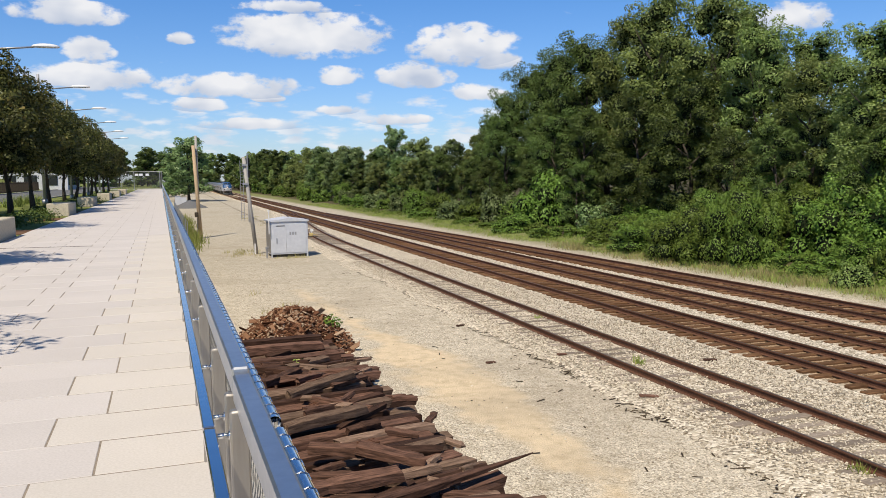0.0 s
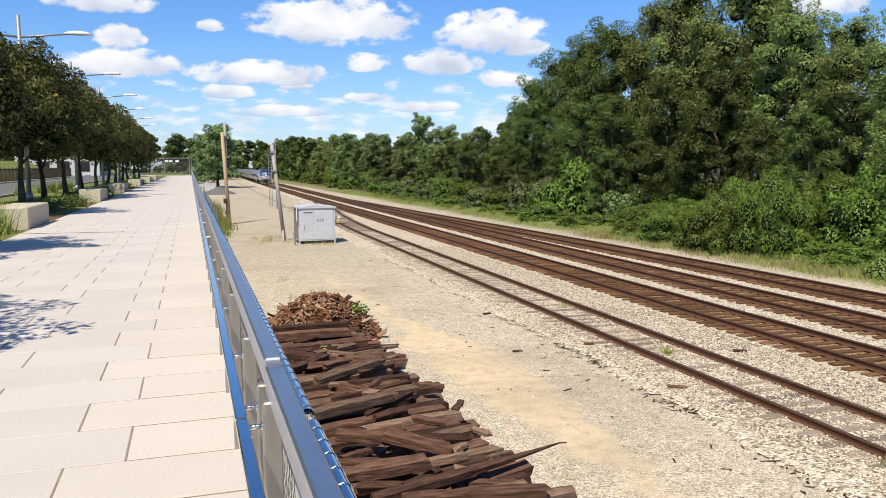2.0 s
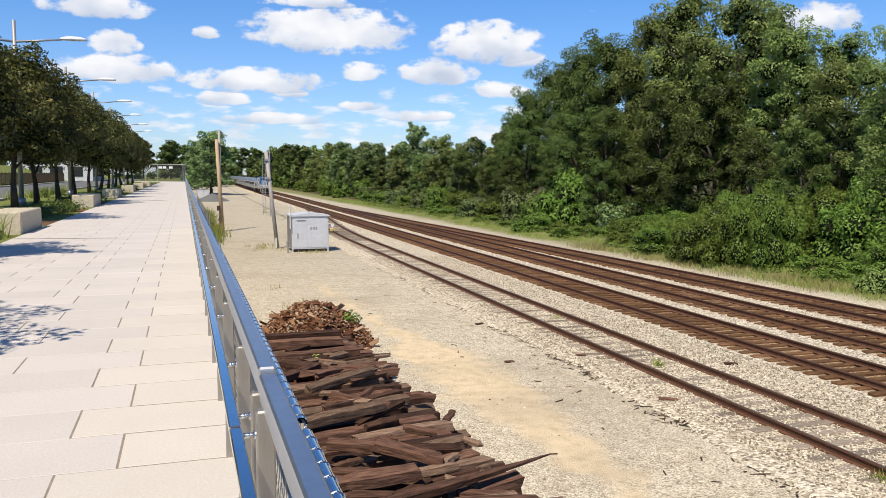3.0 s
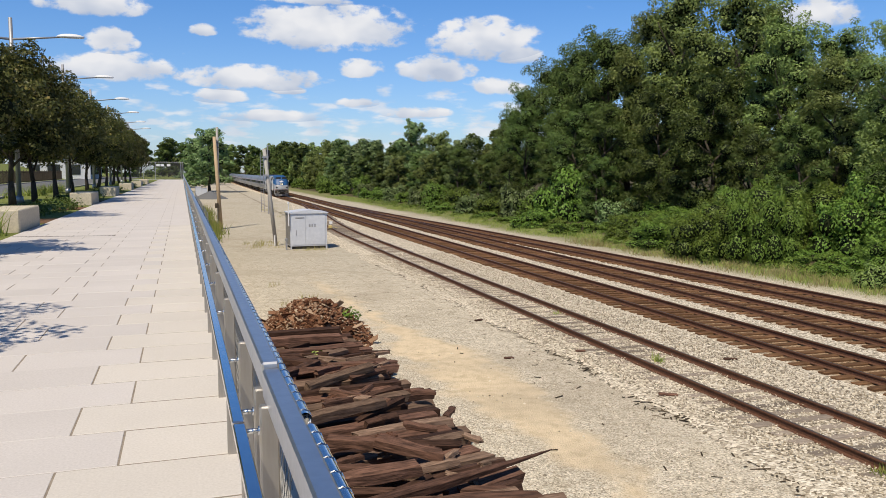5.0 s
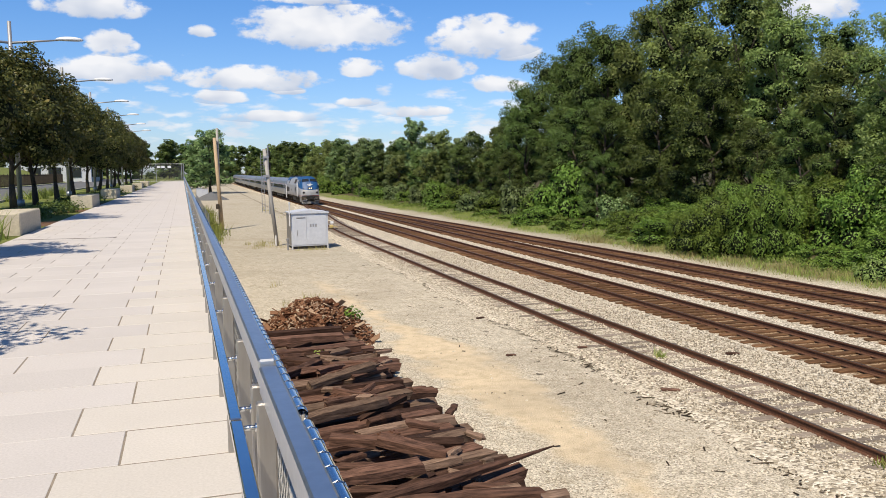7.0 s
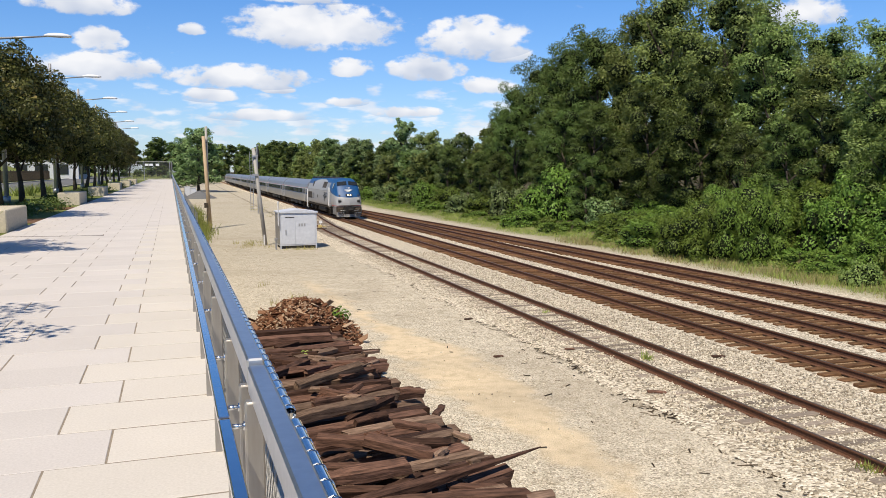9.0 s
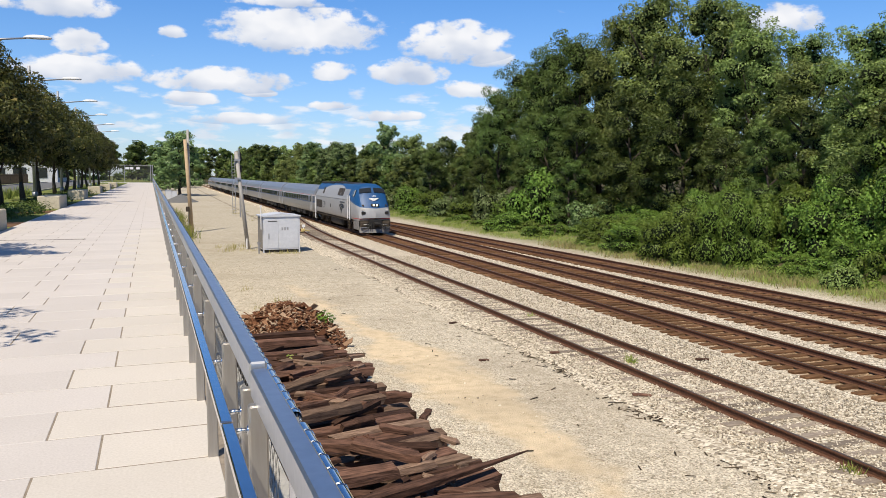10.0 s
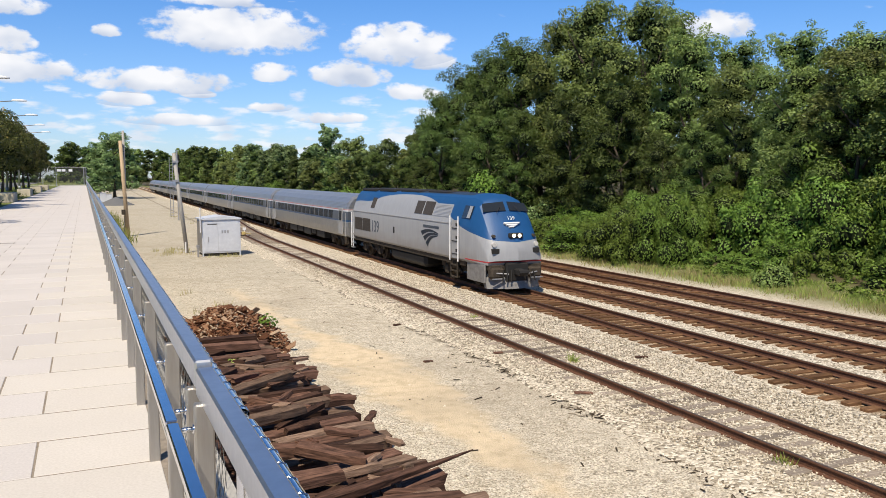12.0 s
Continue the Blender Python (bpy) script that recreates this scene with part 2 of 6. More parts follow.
        c = mixed(nt, calc(nt, "MULTIPLY", dirt.outputs[0], 0.45), c, (0.36, 0.30, 0.22))
        # rotted leaves and twigs in a ragged line at the foot of the ballast
        line = calc(nt, "ABSOLUTE", calc(nt, "SUBTRACT", calc(nt, "ADD", sep.outputs[0], calc(nt, "MULTIPLY", mid, 1.0)), calc(nt, "ADD", 10.45, calc(nt, "MULTIPLY", sep.outputs[1], 0.018))))
        rot = nt.nodes.new("ShaderNodeMapRange")
        rot.interpolation_type = "SMOOTHSTEP"
        nt.links.new(calc(nt, "ADD", line, calc(nt, "MULTIPLY", blotch, 1.6)), rot.inputs[0])
        rot.inputs[1].default_value, rot.inputs[2].default_value = 1.12, 0.72
        c = mixed(nt, calc(nt, "MULTIPLY", rot.outputs[0], 0.75), c, (0.13, 0.105, 0.07))
        # beyond the yard: dull earth and scrub
        far = nt.nodes.new("ShaderNodeMapRange")
        nt.links.new(sep.outputs[0], far.inputs[0])
        far.inputs[1].default_value, far.inputs[2].default_value = 26.5, 28.5
        litter = nt.nodes.new("ShaderNodeMapRange")
        nt.links.new(calc(nt, "ADD", sep.outputs[0], mid), litter.inputs[0])
        litter.inputs[1].default_value, litter.inputs[2].default_value = 31.0, 33.0
        earth = mixed(nt, litter.outputs[0], (0.20, 0.205, 0.085), mixed(nt, mid, (0.05, 0.042, 0.024), (0.12, 0.10, 0.05)))
        c = mixed(nt, far.outputs[0], c, earth)
        nt.links.new(c, bsdf.inputs["Base Color"])
        bsdf.inputs["Roughness"].default_value, bsdf.inputs["Specular IOR Level"].default_value = 0.95, 0.12
        relief(nt, bsdf, calc(nt, "ADD", calc(nt, "MULTIPLY", vor.outputs["Distance"], -1.0), fine), 0.55, 0.03)
    return material("gravel_yard", build)


def ballast_material():
    def build(nt, bsdf):
        geo = nt.nodes.new("ShaderNodeNewGeometry").outputs["Position"]
        vor = nt.nodes.new("ShaderNodeTexVoronoi")
        vor.inputs["Scale"].default_value = 18.0
        nt.links.new(geo, vor.inputs["Vector"])
        cell = nt.nodes.new("ShaderNodeSeparateColor")
        nt.links.new(vor.outputs["Color"], cell.inputs[0])
        mid = noise_node(nt, 1.2, 4, "World")
        c = ramp(nt, cell.outputs[0], [(0.0, (0.10, 0.08, 0.055)), (0.25, (0.38, 0.32, 0.235)), (0.65, (0.67, 0.585, 0.455)), (1.0, (0.94, 0.85, 0.70))])
        c = mixed(nt, calc(nt, "MULTIPLY", mid, 0.38), c, (0.44, 0.38, 0.29))
        # rust and brake dust between the rails of the main tracks
        sep = nt.nodes.new("ShaderNodeSeparateXYZ")
        nt.links.new(geo, sep.inputs[0])
        xs = calc(nt, "SUBTRACT", sep.outputs[0], calc(nt, "MULTIPLY", sep.outputs[1], 0.0145))
        off = calc(nt, "ABSOLUTE", calc(nt, "SUBTRACT", calc(nt, "MODULO", calc(nt, "SUBTRACT", xs, 14.95), 3.62), 1.8))
        rust = nt.nodes.new("ShaderNodeMapRange")
        rust.interpolation_type = "SMOOTHSTEP"
        nt.links.new(calc(nt, "ADD", off, calc(nt, "MULTIPLY", mid, 0.5)), rust.inputs[0])
        rust.inputs[1].default_value, rust.inputs[2].default_value = 1.65, 1.05
        k = calc(nt, "MULTIPLY", rust.outputs[0], calc(nt, "GREATER_THAN", xs, 14.95))
        c = mixed(nt, k, c, mixed(nt, 1.0, c, (0.55, 0.43, 0.33), "MULTIPLY"))
        nt.links.new(c, bsdf.inputs["Base Color"])
        bsdf.inputs["Roughness"].default_value, bsdf.inputs["Specular IOR Level"].default_value = 0.95, 0.12
        relief(nt, bsdf, calc(nt, "MULTIPLY", vor.outputs["Distance"], -1.0), 0.9, 0.04)
    return material("ballast_stone", build)


def plain(name, color, rough=0.5, metal=0.0, emit=0.0):
    def build(nt, bsdf):
        n = noise_node(nt, 6, 4)
        nt.links.new(mixed(nt, calc(nt, "MULTIPLY", n, 0.35), color, tuple(v * 0.72 for v in color)), bsdf.inputs["Base Color"])
        bsdf.inputs["Roughness"].default_value, bsdf.inputs["Metallic"].default_value = rough, metal
        if emit:
            bsdf.inputs["Emission Color"].default_value, bsdf.inputs["Emission Strength"].default_value = (*color, 1), emit
    return material(name, build)


def loco_paint():
    """Silver below, deep blue above in a curve that sweeps down to the nose, a thin red line at the sill."""
    def build(nt, bsdf):
        co = nt.nodes.new("ShaderNodeTexCoord")
        sep = nt.nodes.new("ShaderNodeSeparateXYZ")
        nt.links.new(co.outputs["Object"], sep.inputs[0])
        line = nt.nodes.new("ShaderNodeFloatCurve")
        nt.links.new(calc(nt, "DIVIDE", calc(nt, "ADD", sep.outputs[1], 10.6), 21.2), line.inputs[1])
        cv = line.mapping.curves[0]
        pts = [(0.03, 0.70), (0.07, 0.78), (0.2, 0.80), (0.32, 0.885), (0.5, 0.92), (0.62, 0.90), (0.70, 0.84), (0.80, 0.70), (0.87, 0.61), (0.94, 0.545), (0.985, 0.49)]
        while len(cv.points) < len(pts):
            cv.points.new(0.5, 0.5)
        for p, xy in zip(cv.points, pts):
            p.location = xy
        line.mapping.update()
        edge = calc(nt, "SUBTRACT", sep.outputs[2], calc(nt, "MULTIPLY", line.outputs[0], 4.4))
        up = calc(nt, "GREATER_THAN", edge, 0.0)
        n = noise_node(nt, 1.4, 5)
        streak = noise_node(nt, 5.0, 4, "Object", 0.6, (1, 1, 0.15))
        silver = mixed(nt, streak, (0.262, 0.264, 0.272), (0.350, 0.354, 0.362))
        blue = mixed(nt, n, (0.006, 0.054, 0.165), (0.010, 0.080, 0.225))
        c = mixed(nt, up, silver, blue)
        grime = nt.nodes.new("ShaderNodeMapRange")
        nt.links.new(calc(nt, "ADD", sep.outputs[2], calc(nt, "MULTIPLY", n, 0.7)), grime.inputs[0])
        grime.inputs[1].default_value, grime.inputs[2].default_value = 2.15, 1.45
        rear = calc(nt, "LESS_THAN", sep.outputs[1], 9.2)
        c = mixed(nt, calc(nt, "MULTIPLY", calc(nt, "MULTIPLY", grime.outputs[0], rear), 0.6), c, (0.20, 0.165, 0.13))
        red = calc(nt, "LESS_THAN", calc(nt, "ABSOLUTE", calc(nt, "SUBTRACT", sep.outputs[2], 1.29)), 0.03)
        red = calc(nt, "MULTIPLY", red, calc(nt, "GREATER_THAN", sep.outputs[1], 8.1))
        c = mixed(nt, red, c, (0.42, 0.03, 0.03))
        roof = calc(nt, "MULTIPLY", calc(nt, "GREATER_THAN", sep.outputs[2], 4.16), calc(nt, "LESS_THAN", sep.outputs[1], 7.4))
        c = mixed(nt, roof, c, (0.022, 0.034, 0.055))
        nt.links.new(c, bsdf.inputs["Base Color"])
        bsdf.inputs["Roughness"].default_value, bsdf.inputs["Metallic"].default_value = 0.5, 0.0
    return material("locomotive_paint", build)


def coach_steel():
    """Stainless steel, fluted, with the window band in blue under a white and a red line."""
    def build(nt, bsdf):
        co = nt.nodes.new("ShaderNodeTexCoord")
        sep = nt.nodes.new("ShaderNodeSeparateXYZ")
        nt.links.new(co.outputs["Object"], sep.inputs[0])
        z = sep.outputs[2]

        def between(a, b):
            return calc(nt, "MULTIPLY", calc(nt, "GREATER_THAN", z, a), calc(nt, "LESS_THAN", z, b))
        n = noise_node(nt, 3.0, 5, "Object", 0.6, (1, 1, 0.2))
        c = mixed(nt, n, (0.24, 0.243, 0.25), (0.37, 0.375, 0.38))
        paint = between(1.97, 2.86)
        c = mixed(nt, between(1.99, 2.10), c, (0.016, 0.06, 0.15))
        c = mixed(nt, between(2.10, 2.68), c, (0.075, 0.085, 0.105))
        c = mixed(nt, between(2.68, 2.76), c, (0.50, 0.51, 0.53))
        c = mixed(nt, between(2.77, 2.815), c, (0.42, 0.12, 0.12))
        nt.links.new(c, bsdf.inputs["Base Color"])
        nt.links.new(calc(nt, "MULTIPLY", calc(nt, "SUBTRACT", 1.0, paint), 0.6), bsdf.inputs["Metallic"])
        bsdf.inputs["Roughness"].default_value = 0.38
        wave = calc(nt, "MULTIPLY", calc(nt, "SINE", calc(nt, "MULTIPLY", z, 70.0)), calc(nt, "SUBTRACT", 1.0, paint))
        relief(nt, bsdf, wave, 0.35, 0.012)
    return material("coach_steel", build)


M = dict(
    gravel=gravel_material(),
    ballast=ballast_material(),
    paver=surface("granite_paver", (0.555, 0.505, 0.465), (0.70, 0.645, 0.60), 60, 0.75, 0, 0.12, 0.003, 0.8, random_amount=0.045, space="World"),
    edge_paver=surface("edge_paver", (0.58, 0.525, 0.455), (0.72, 0.66, 0.59), 60, 0.75, 0, 0.12, 0.003, 0.8, random_amount=0.03, space="World"),
    joint=surface("joint_mortar", (0.20, 0.165, 0.13), (0.38, 0.32, 0.25), 14, 0.95, space="World"),
    concrete=surface("concrete", (0.38, 0.355, 0.31), (0.55, 0.52, 0.46), 12, 0.85, 0, 0.25, 0.006, space="World"),
    block=surface("cast_stone", (0.48, 0.42, 0.32), (0.68, 0.60, 0.46), 14, 0.85, 0, 0.3, 0.01),
    steel=surface("brushed_steel", (0.37, 0.34, 0.305), (0.48, 0.45, 0.41), 30, 0.42, 0.75, 0.08, 0.002, stretch=(1, 1, 0.1)),
    bright=surface("polished_steel", (0.62, 0.64, 0.67), (0.72, 0.74, 0.77), 20, 0.16, 1.0, 0.02, 0.001),
    rail_top=surface("satin_steel", (0.62, 0.63, 0.65), (0.74, 0.75, 0.77), 24, 0.40, 1.0, 0.03, 0.001),
    wire=plain("galvanised_wire", (0.12, 0.115, 0.105), 0.5, 0.7),
    rust=surface("rusty_rail", (0.085, 0.038, 0.022), (0.19, 0.085, 0.045), 18, 0.75, 0.2, 0.3, 0.004),
    railhead=surface("worn_railhead", (0.10, 0.07, 0.055), (0.20, 0.14, 0.105), 10, 0.4, 0.6, 0.1, 0.002),
    tie=surface("sleeper_wood", (0.045, 0.024, 0.014), (0.27, 0.145, 0.072), 9, 0.9, 0, 0.6, 0.012, 0.6, random_amount=0.28, stretch=(0.25, 3, 3)),
    grey_tie=surface("weathered_sleeper", (0.16, 0.125, 0.095), (0.38, 0.32, 0.26), 9, 0.9, 0, 0.6, 0.012, 0.6, random_amount=0.3, stretch=(0.25, 3, 3)),
    old_tie=surface("creosoted_timber", (0.014, 0.009, 0.007), (0.215, 0.115, 0.080), 8, 0.85, 0, 0.8, 0.02, 2.2, random_amount=0.6, stretch=(0.4, 3.0, 3.0)),
    pale_tie=surface("split_timber", (0.055, 0.032, 0.022), (0.36, 0.24, 0.17), 8, 0.9, 0, 0.8, 0.02, 2.2, random_amount=0.4, stretch=(0.4, 3.0, 3.0)),
    chip=surface("rotten_wood", (0.05, 0.022, 0.012), (0.22, 0.105, 0.055), 6, 0.95, 0, 0.6, 0.02, 1.5),
    cabinet=surface("grey_painted_metal", (0.56, 0.58, 0.63), (0.66, 0.68, 0.72), 5, 0.5, 0.1, 0.04, 0.003),
    cabinet_shaded_side=surface("shaded_cabinet_metal", (0.26, 0.25, 0.24), (0.38, 0.365, 0.35), 6, 0.55, 0.4),
    dark=plain("dark_shadow_gap", (0.03, 0.028, 0.026), 0.8),
    pole=surface("weathered_pole", (0.36, 0.25, 0.15), (0.64, 0.49, 0.32), 10, 0.9, 0, 0.5, 0.01, stretch=(4, 4, 0.3)),
    grey_pole=surface("grey_pole", (0.32, 0.30, 0.275), (0.52, 0.495, 0.455), 10, 0.8, 0.2, 0.3, 0.006, stretch=(4, 4, 0.3)),
    galv=surface("galvanised_steel", (0.34, 0.34, 0.35), (0.48, 0.48, 0.49), 16, 0.5, 0.6),
    bark=surface("bark", (0.035, 0.028, 0.022), (0.11, 0.09, 0.07), 14, 0.95, 0, 0.8, 0.03, stretch=(3, 3, 0.5)),
    asphalt=surface("asphalt", (0.12, 0.12, 0.12), (0.20, 0.20, 0.20), 40, 0.9, space="World"),
    lawn=surface("lawn", (0.10, 0.13, 0.03), (0.27, 0.29, 0.09), 9, 0.95, 0, 0.8, 0.05, 0.6, space="World"),
    mulch=surface("mulch", (0.10, 0.055, 0.03), (0.24, 0.14, 0.08), 16, 0.95, space="World"),
    # near-black green for foliage cores: shade inside the crowns, put into the colour
    core_shade=surface("dark_core_shade", (0.009, 0.013, 0.005), (0.024, 0.034, 0.012), 5, 0.95, 0, 0.8, 0.05),
    leaf=leaf_material("woodland_leaf", (0.060, 0.092, 0.024), (0.122, 0.174, 0.043), (0.19, 0.24, 0.075)),
    leaf_back=leaf_material("tall_tree_leaf", (0.098, 0.134, 0.037), (0.222, 0.274, 0.078), (0.33, 0.38, 0.15)),
    pale_leaf=leaf_material("silvery_leaf", (0.085, 0.13, 0.045), (0.20, 0.27, 0.10), (0.42, 0.46, 0.28)),
    vine=leaf_material("vine_leaf", (0.068, 0.115, 0.020), (0.168, 0.255, 0.044), (0.25, 0.34, 0.08)),
    street_leaf=leaf_material("street_tree_leaf", (0.042, 0.048, 0.015), (0.118, 0.122, 0.037), (0.21, 0.16, 0.057)),
    grass=leaf_material("grass_blade", (0.14, 0.185, 0.036), (0.27, 0.315, 0.08), (0.45, 0.39, 0.16), 0.7),
    straw=leaf_material("dry_grass", (0.20, 0.19, 0.07), (0.36, 0.31, 0.14), (0.46, 0.38, 0.2), 0.8),
    paint=loco_paint(),
    coach=coach_steel(),
    black=plain("black_iron", (0.022, 0.020, 0.018), 0.7, 0.2),
    brown_iron=surface("dusty_iron", (0.035, 0.028, 0.022), (0.10, 0.08, 0.06), 8, 0.85, 0.1),
    glass=plain("dark_window_glass", (0.022, 0.026, 0.03), 0.08),
    grille=surface("louvre_grille", (0.045, 0.037, 0.03), (0.095, 0.078, 0.062), 12, 0.7, 0.3),
    silver=plain("silver_paint", (0.36, 0.358, 0.36), 0.45, 0.1),
    dull=surface("dusty_grey_paint", (0.14, 0.13, 0.12), (0.27, 0.26, 0.25), 5, 0.7),
    white=plain("white_paint", (0.75, 0.75, 0.75), 0.5),
    yellow=plain("faded_yellow_paint", (0.55, 0.42, 0.16), 0.6),
    navy=plain("navy_paint", (0.045, 0.06, 0.085), 0.5),
    lamp_on=plain("lit_headlight", (1.0, 0.86, 0.6), 0.3, 0, 2.2),
    lens=plain("unlit_lamp", (0.55, 0.53, 0.5), 0.15),
    facade=surface("pale_wall", (0.55, 0.56, 0.56), (0.70, 0.70, 0.69), 3, 0.8),
)


# ---- building helpers ----
def link(name, data, parent=None, label="", **tags):
    ob = new(name, data)
    if parent:
        ob.parent = parent
    return tagged(ob, label, **tags)


def mesh_of(name, bm, mat, smooth=False):
    me = bpy.data.meshes.new(name)
    bmesh.ops.recalc_face_normals(bm, faces=bm.faces)
    bm.to_mesh(me)
    bm.free()
    for m_ in mat if isinstance(mat, (list, tuple)) else [mat]:
        me.materials.append(m_)
    if smooth:
        for p in me.polygons:
            p.use_smooth = True
    return me


def part(name, bm, mat, parent, label="", smooth=False):
    return link(name, mesh_of(name, bm, mat, smooth), parent, label)


def thing(name, at=None, **tags):
    ob = new(name)
    ob.empty_display_size = 0.2
    ob.matrix_basis = at or Matrix()
    return tagged(ob, **tags)


def raw(name, verts, faces, mat, smooth=False):
    me = bpy.data.meshes.new(name)
    me.from_pydata([tuple(v) for v in verts], [], [tuple(f) for f in faces])
    me.materials.append(mat)
    if smooth:
        for p in me.polygons:
            p.use_smooth = True
    me.update()
    return me


def box(bm, x0, x1, y0, y1, z0, z1, m=None, bevel=0.0):
    vs = [bm.verts.new(v) for v in ((x0, y0, z0), (x1, y0, z0), (x1, y1, z0), (x0, y1, z0), (x0, y0, z1), (x1, y0, z1), (x1, y1, z1), (x0, y1, z1))]
    fs = [bm.faces.new([vs[i] for i in f]) for f in ((3, 2, 1, 0), (4, 5, 6, 7), (0, 1, 5, 4), (1, 2, 6, 5), (2, 3, 7, 6), (3, 0, 4, 7))]
    if m is not None:
        bmesh.ops.transform(bm, matrix=m, verts=vs)
    if bevel:
        es = list({e for f_ in fs for e in f_.edges})
        bmesh.ops.bevel(bm, geom=es, offset=bevel, segments=1, affect="EDGES", profile=0.7)
    return vs


def tube(bm, a, b, ra, rb=None, n=10, caps=True):
    """A tapered round bar from a to b."""
    a, b = Vector(a), Vector(b)
    rb = ra if rb is None else rb
    q = (b - a).to_track_quat("Z", "Y")
    rings = []
    for c, r in ((a, ra), (b, rb)):
        rings.append([bm.verts.new(c + q @ Vector((r * math.cos(2 * math.pi * i / n), r * math.sin(2 * math.pi * i / n), 0))) for i in range(n)])
    for i in range(n):
        bm.faces.new((rings[0][i], rings[0][(i + 1) % n], rings[1][(i + 1) % n], rings[1][i]))
    if caps:
        bm.faces.new(rings[0][::-1])
        bm.faces.new(rings[1])


def sweep(bm, profile, path):
    """A closed profile (across, up) along points (x, y, z) that run mainly along y."""
    rings = []
    for i, p in enumerate(path):
        a, b = path[max(0, i - 1)], path[min(len(path) - 1, i + 1)]
        d = Vector((b[0] - a[0], b[1] - a[1], 0)).normalized()
        side = Vector((d.y, -d.x, 0))
        rings.append([bm.verts.new(Vector(p) + side * u + Vector((0, 0, v))) for u, v in profile])
    n = len(profile)
    for r, s in zip(rings, rings[1:]):
        for i in range(n):
            bm.faces.new((r[i], r[(i + 1) % n], s[(i + 1) % n], s[i]))
    bm.faces.new(rings[0])
    bm.faces.new(rings[-1][::-1])


def lump_noise(x, y, z=0.0, s=1.0):
    return noise.noise(Vector((x * s, y * s, z * s)))


# ---- levels and tracks ----
RAIL, GROUND, TIE_TOP = -3.33, -3.55, -3.505


def smooth01(t):
    t = min(1.0, max(0.0, t))
    return t * t * (3 - 2 * t)


def main_x(y):
    return 16.75 + 0.0145 * y + 1.2e-5 * max(0.0, y - 60) ** 2


def siding_x(y):
    return 12.15 + 0.0145 * y + (main_x(y) - 12.15 - 0.0145 * y) * smooth01((y - 60) / 75)


def third_x(y):
    return main_x(y) + 3.6


def fourth_x(y):
    return third_x(y) + 3.75 * (1 - smooth01((y - 22) / 110))


TRACKS = [("siding", siding_x, -30, 124), ("main", main_x, -30, 420), ("third", third_x, -30, 420), ("fourth", fourth_x, -30, 118)]


# ---- ground ----
def ground_height(x, y):
    z = GROUND + 0.05 * lump_noise(x, y, 3.0, 0.25) + 0.10 * lump_noise(x, y, 9.0, 0.06)
    if x > 27:
        z += 0.4 * smooth01((x - 27) / 8) + 0.12 * lump_noise(x, y, 5, 0.3)
    if 8 < x < 27:
        k = smooth01((x - 8) / 2.5) * smooth01((27 - x) / 1.5)
        z = z * (1 - k) + (GROUND - 0.03) * k
    return z


def build_ground():
    xs = [-2500, -800, -250, -80, -20, -4] + [0.3 + 0.9 * i for i in range(40)] + [40, 50, 70, 110, 200, 500, 1200, 2500]
    ys = [-2500, -800, -200, -60, -25] + [-10 + 1.1 * i for i in range(90)] + [95, 110, 130, 160, 200, 260, 350, 500, 900, 2500]
    verts = [(x, y, ground_height(x, y)) for y in ys for x in xs]
    w = len(xs)
    faces = [(j * w + i, j * w + i + 1, (j + 1) * w + i + 1, (j + 1) * w + i) for j in range(len(ys) - 1) for i in range(w - 1)]
    link("ground", raw("ground", verts, faces, M["gravel"], True), None, "pale gravel rail yard with a sandy wheel track", category="ground", kind="structure")
    # ballast bed, slightly proud, with a ragged near edge
    ys = [-30 + 1.0 * i for i in range(130)] + [100 + 12 * i for i in range(28)]
    us = [-0.6, -0.2, 0.0, 0.1, 0.2, 0.26, 0.31, 0.36, 0.42, 0.5, 0.6, 0.7, 0.8, 0.9, 0.95, 1.0, 1.03]
    verts = []
    for y in ys:
        a = siding_x(y) - 2.2 + 0.7 * lump_noise(0.0, y, 2, 0.35) if y < 124 else main_x(y) - 2.3
        b = fourth_x(y) + 2.0 if y < 118 else third_x(y) + 2.1
        for i, u in enumerate(us):
            x = a + (b - a) * max(0.0, min(1.0, u)) + (u * 0.8 if u < 0 else (u - 1) * 14 if u > 1 else 0)
            z = TIE_TOP - 0.012 + 0.02 * lump_noise(x, y, 1, 1.3) - 0.03 * smooth01((x - main_x(y) + 2.3) / 0.9)
            if u <= -0.2:
                z = GROUND - (0.10 if u < -0.4 else 0.02)
            if u >= 1.03:
                z = GROUND - 0.15
            verts.append((x, y, z))
    w = len(us)
    faces = [(j * w + i, j * w + i + 1, (j + 1) * w + i + 1, (j + 1) * w + i) for j in range(len(ys) - 1) for i in range(w - 1)]
    link("ballast_bed", raw("ballast_bed", verts, faces, M["ballast"], True), None, "pale crushed stone ballast under the tracks", category="ballast", kind="structure")


build_ground()

RAIL_PROFILE = [(-0.07, -0.18), (0.07, -0.18), (0.07, -0.165), (0.012, -0.14), (0.010, -0.045), (0.036, -0.035), (0.036, -0.006), (0.028, 0.0),
                (-0.028, 0.0), (-0.036, -0.006), (-0.036, -0.035), (-0.010, -0.045), (-0.012, -0.14), (-0.07, -0.165)]


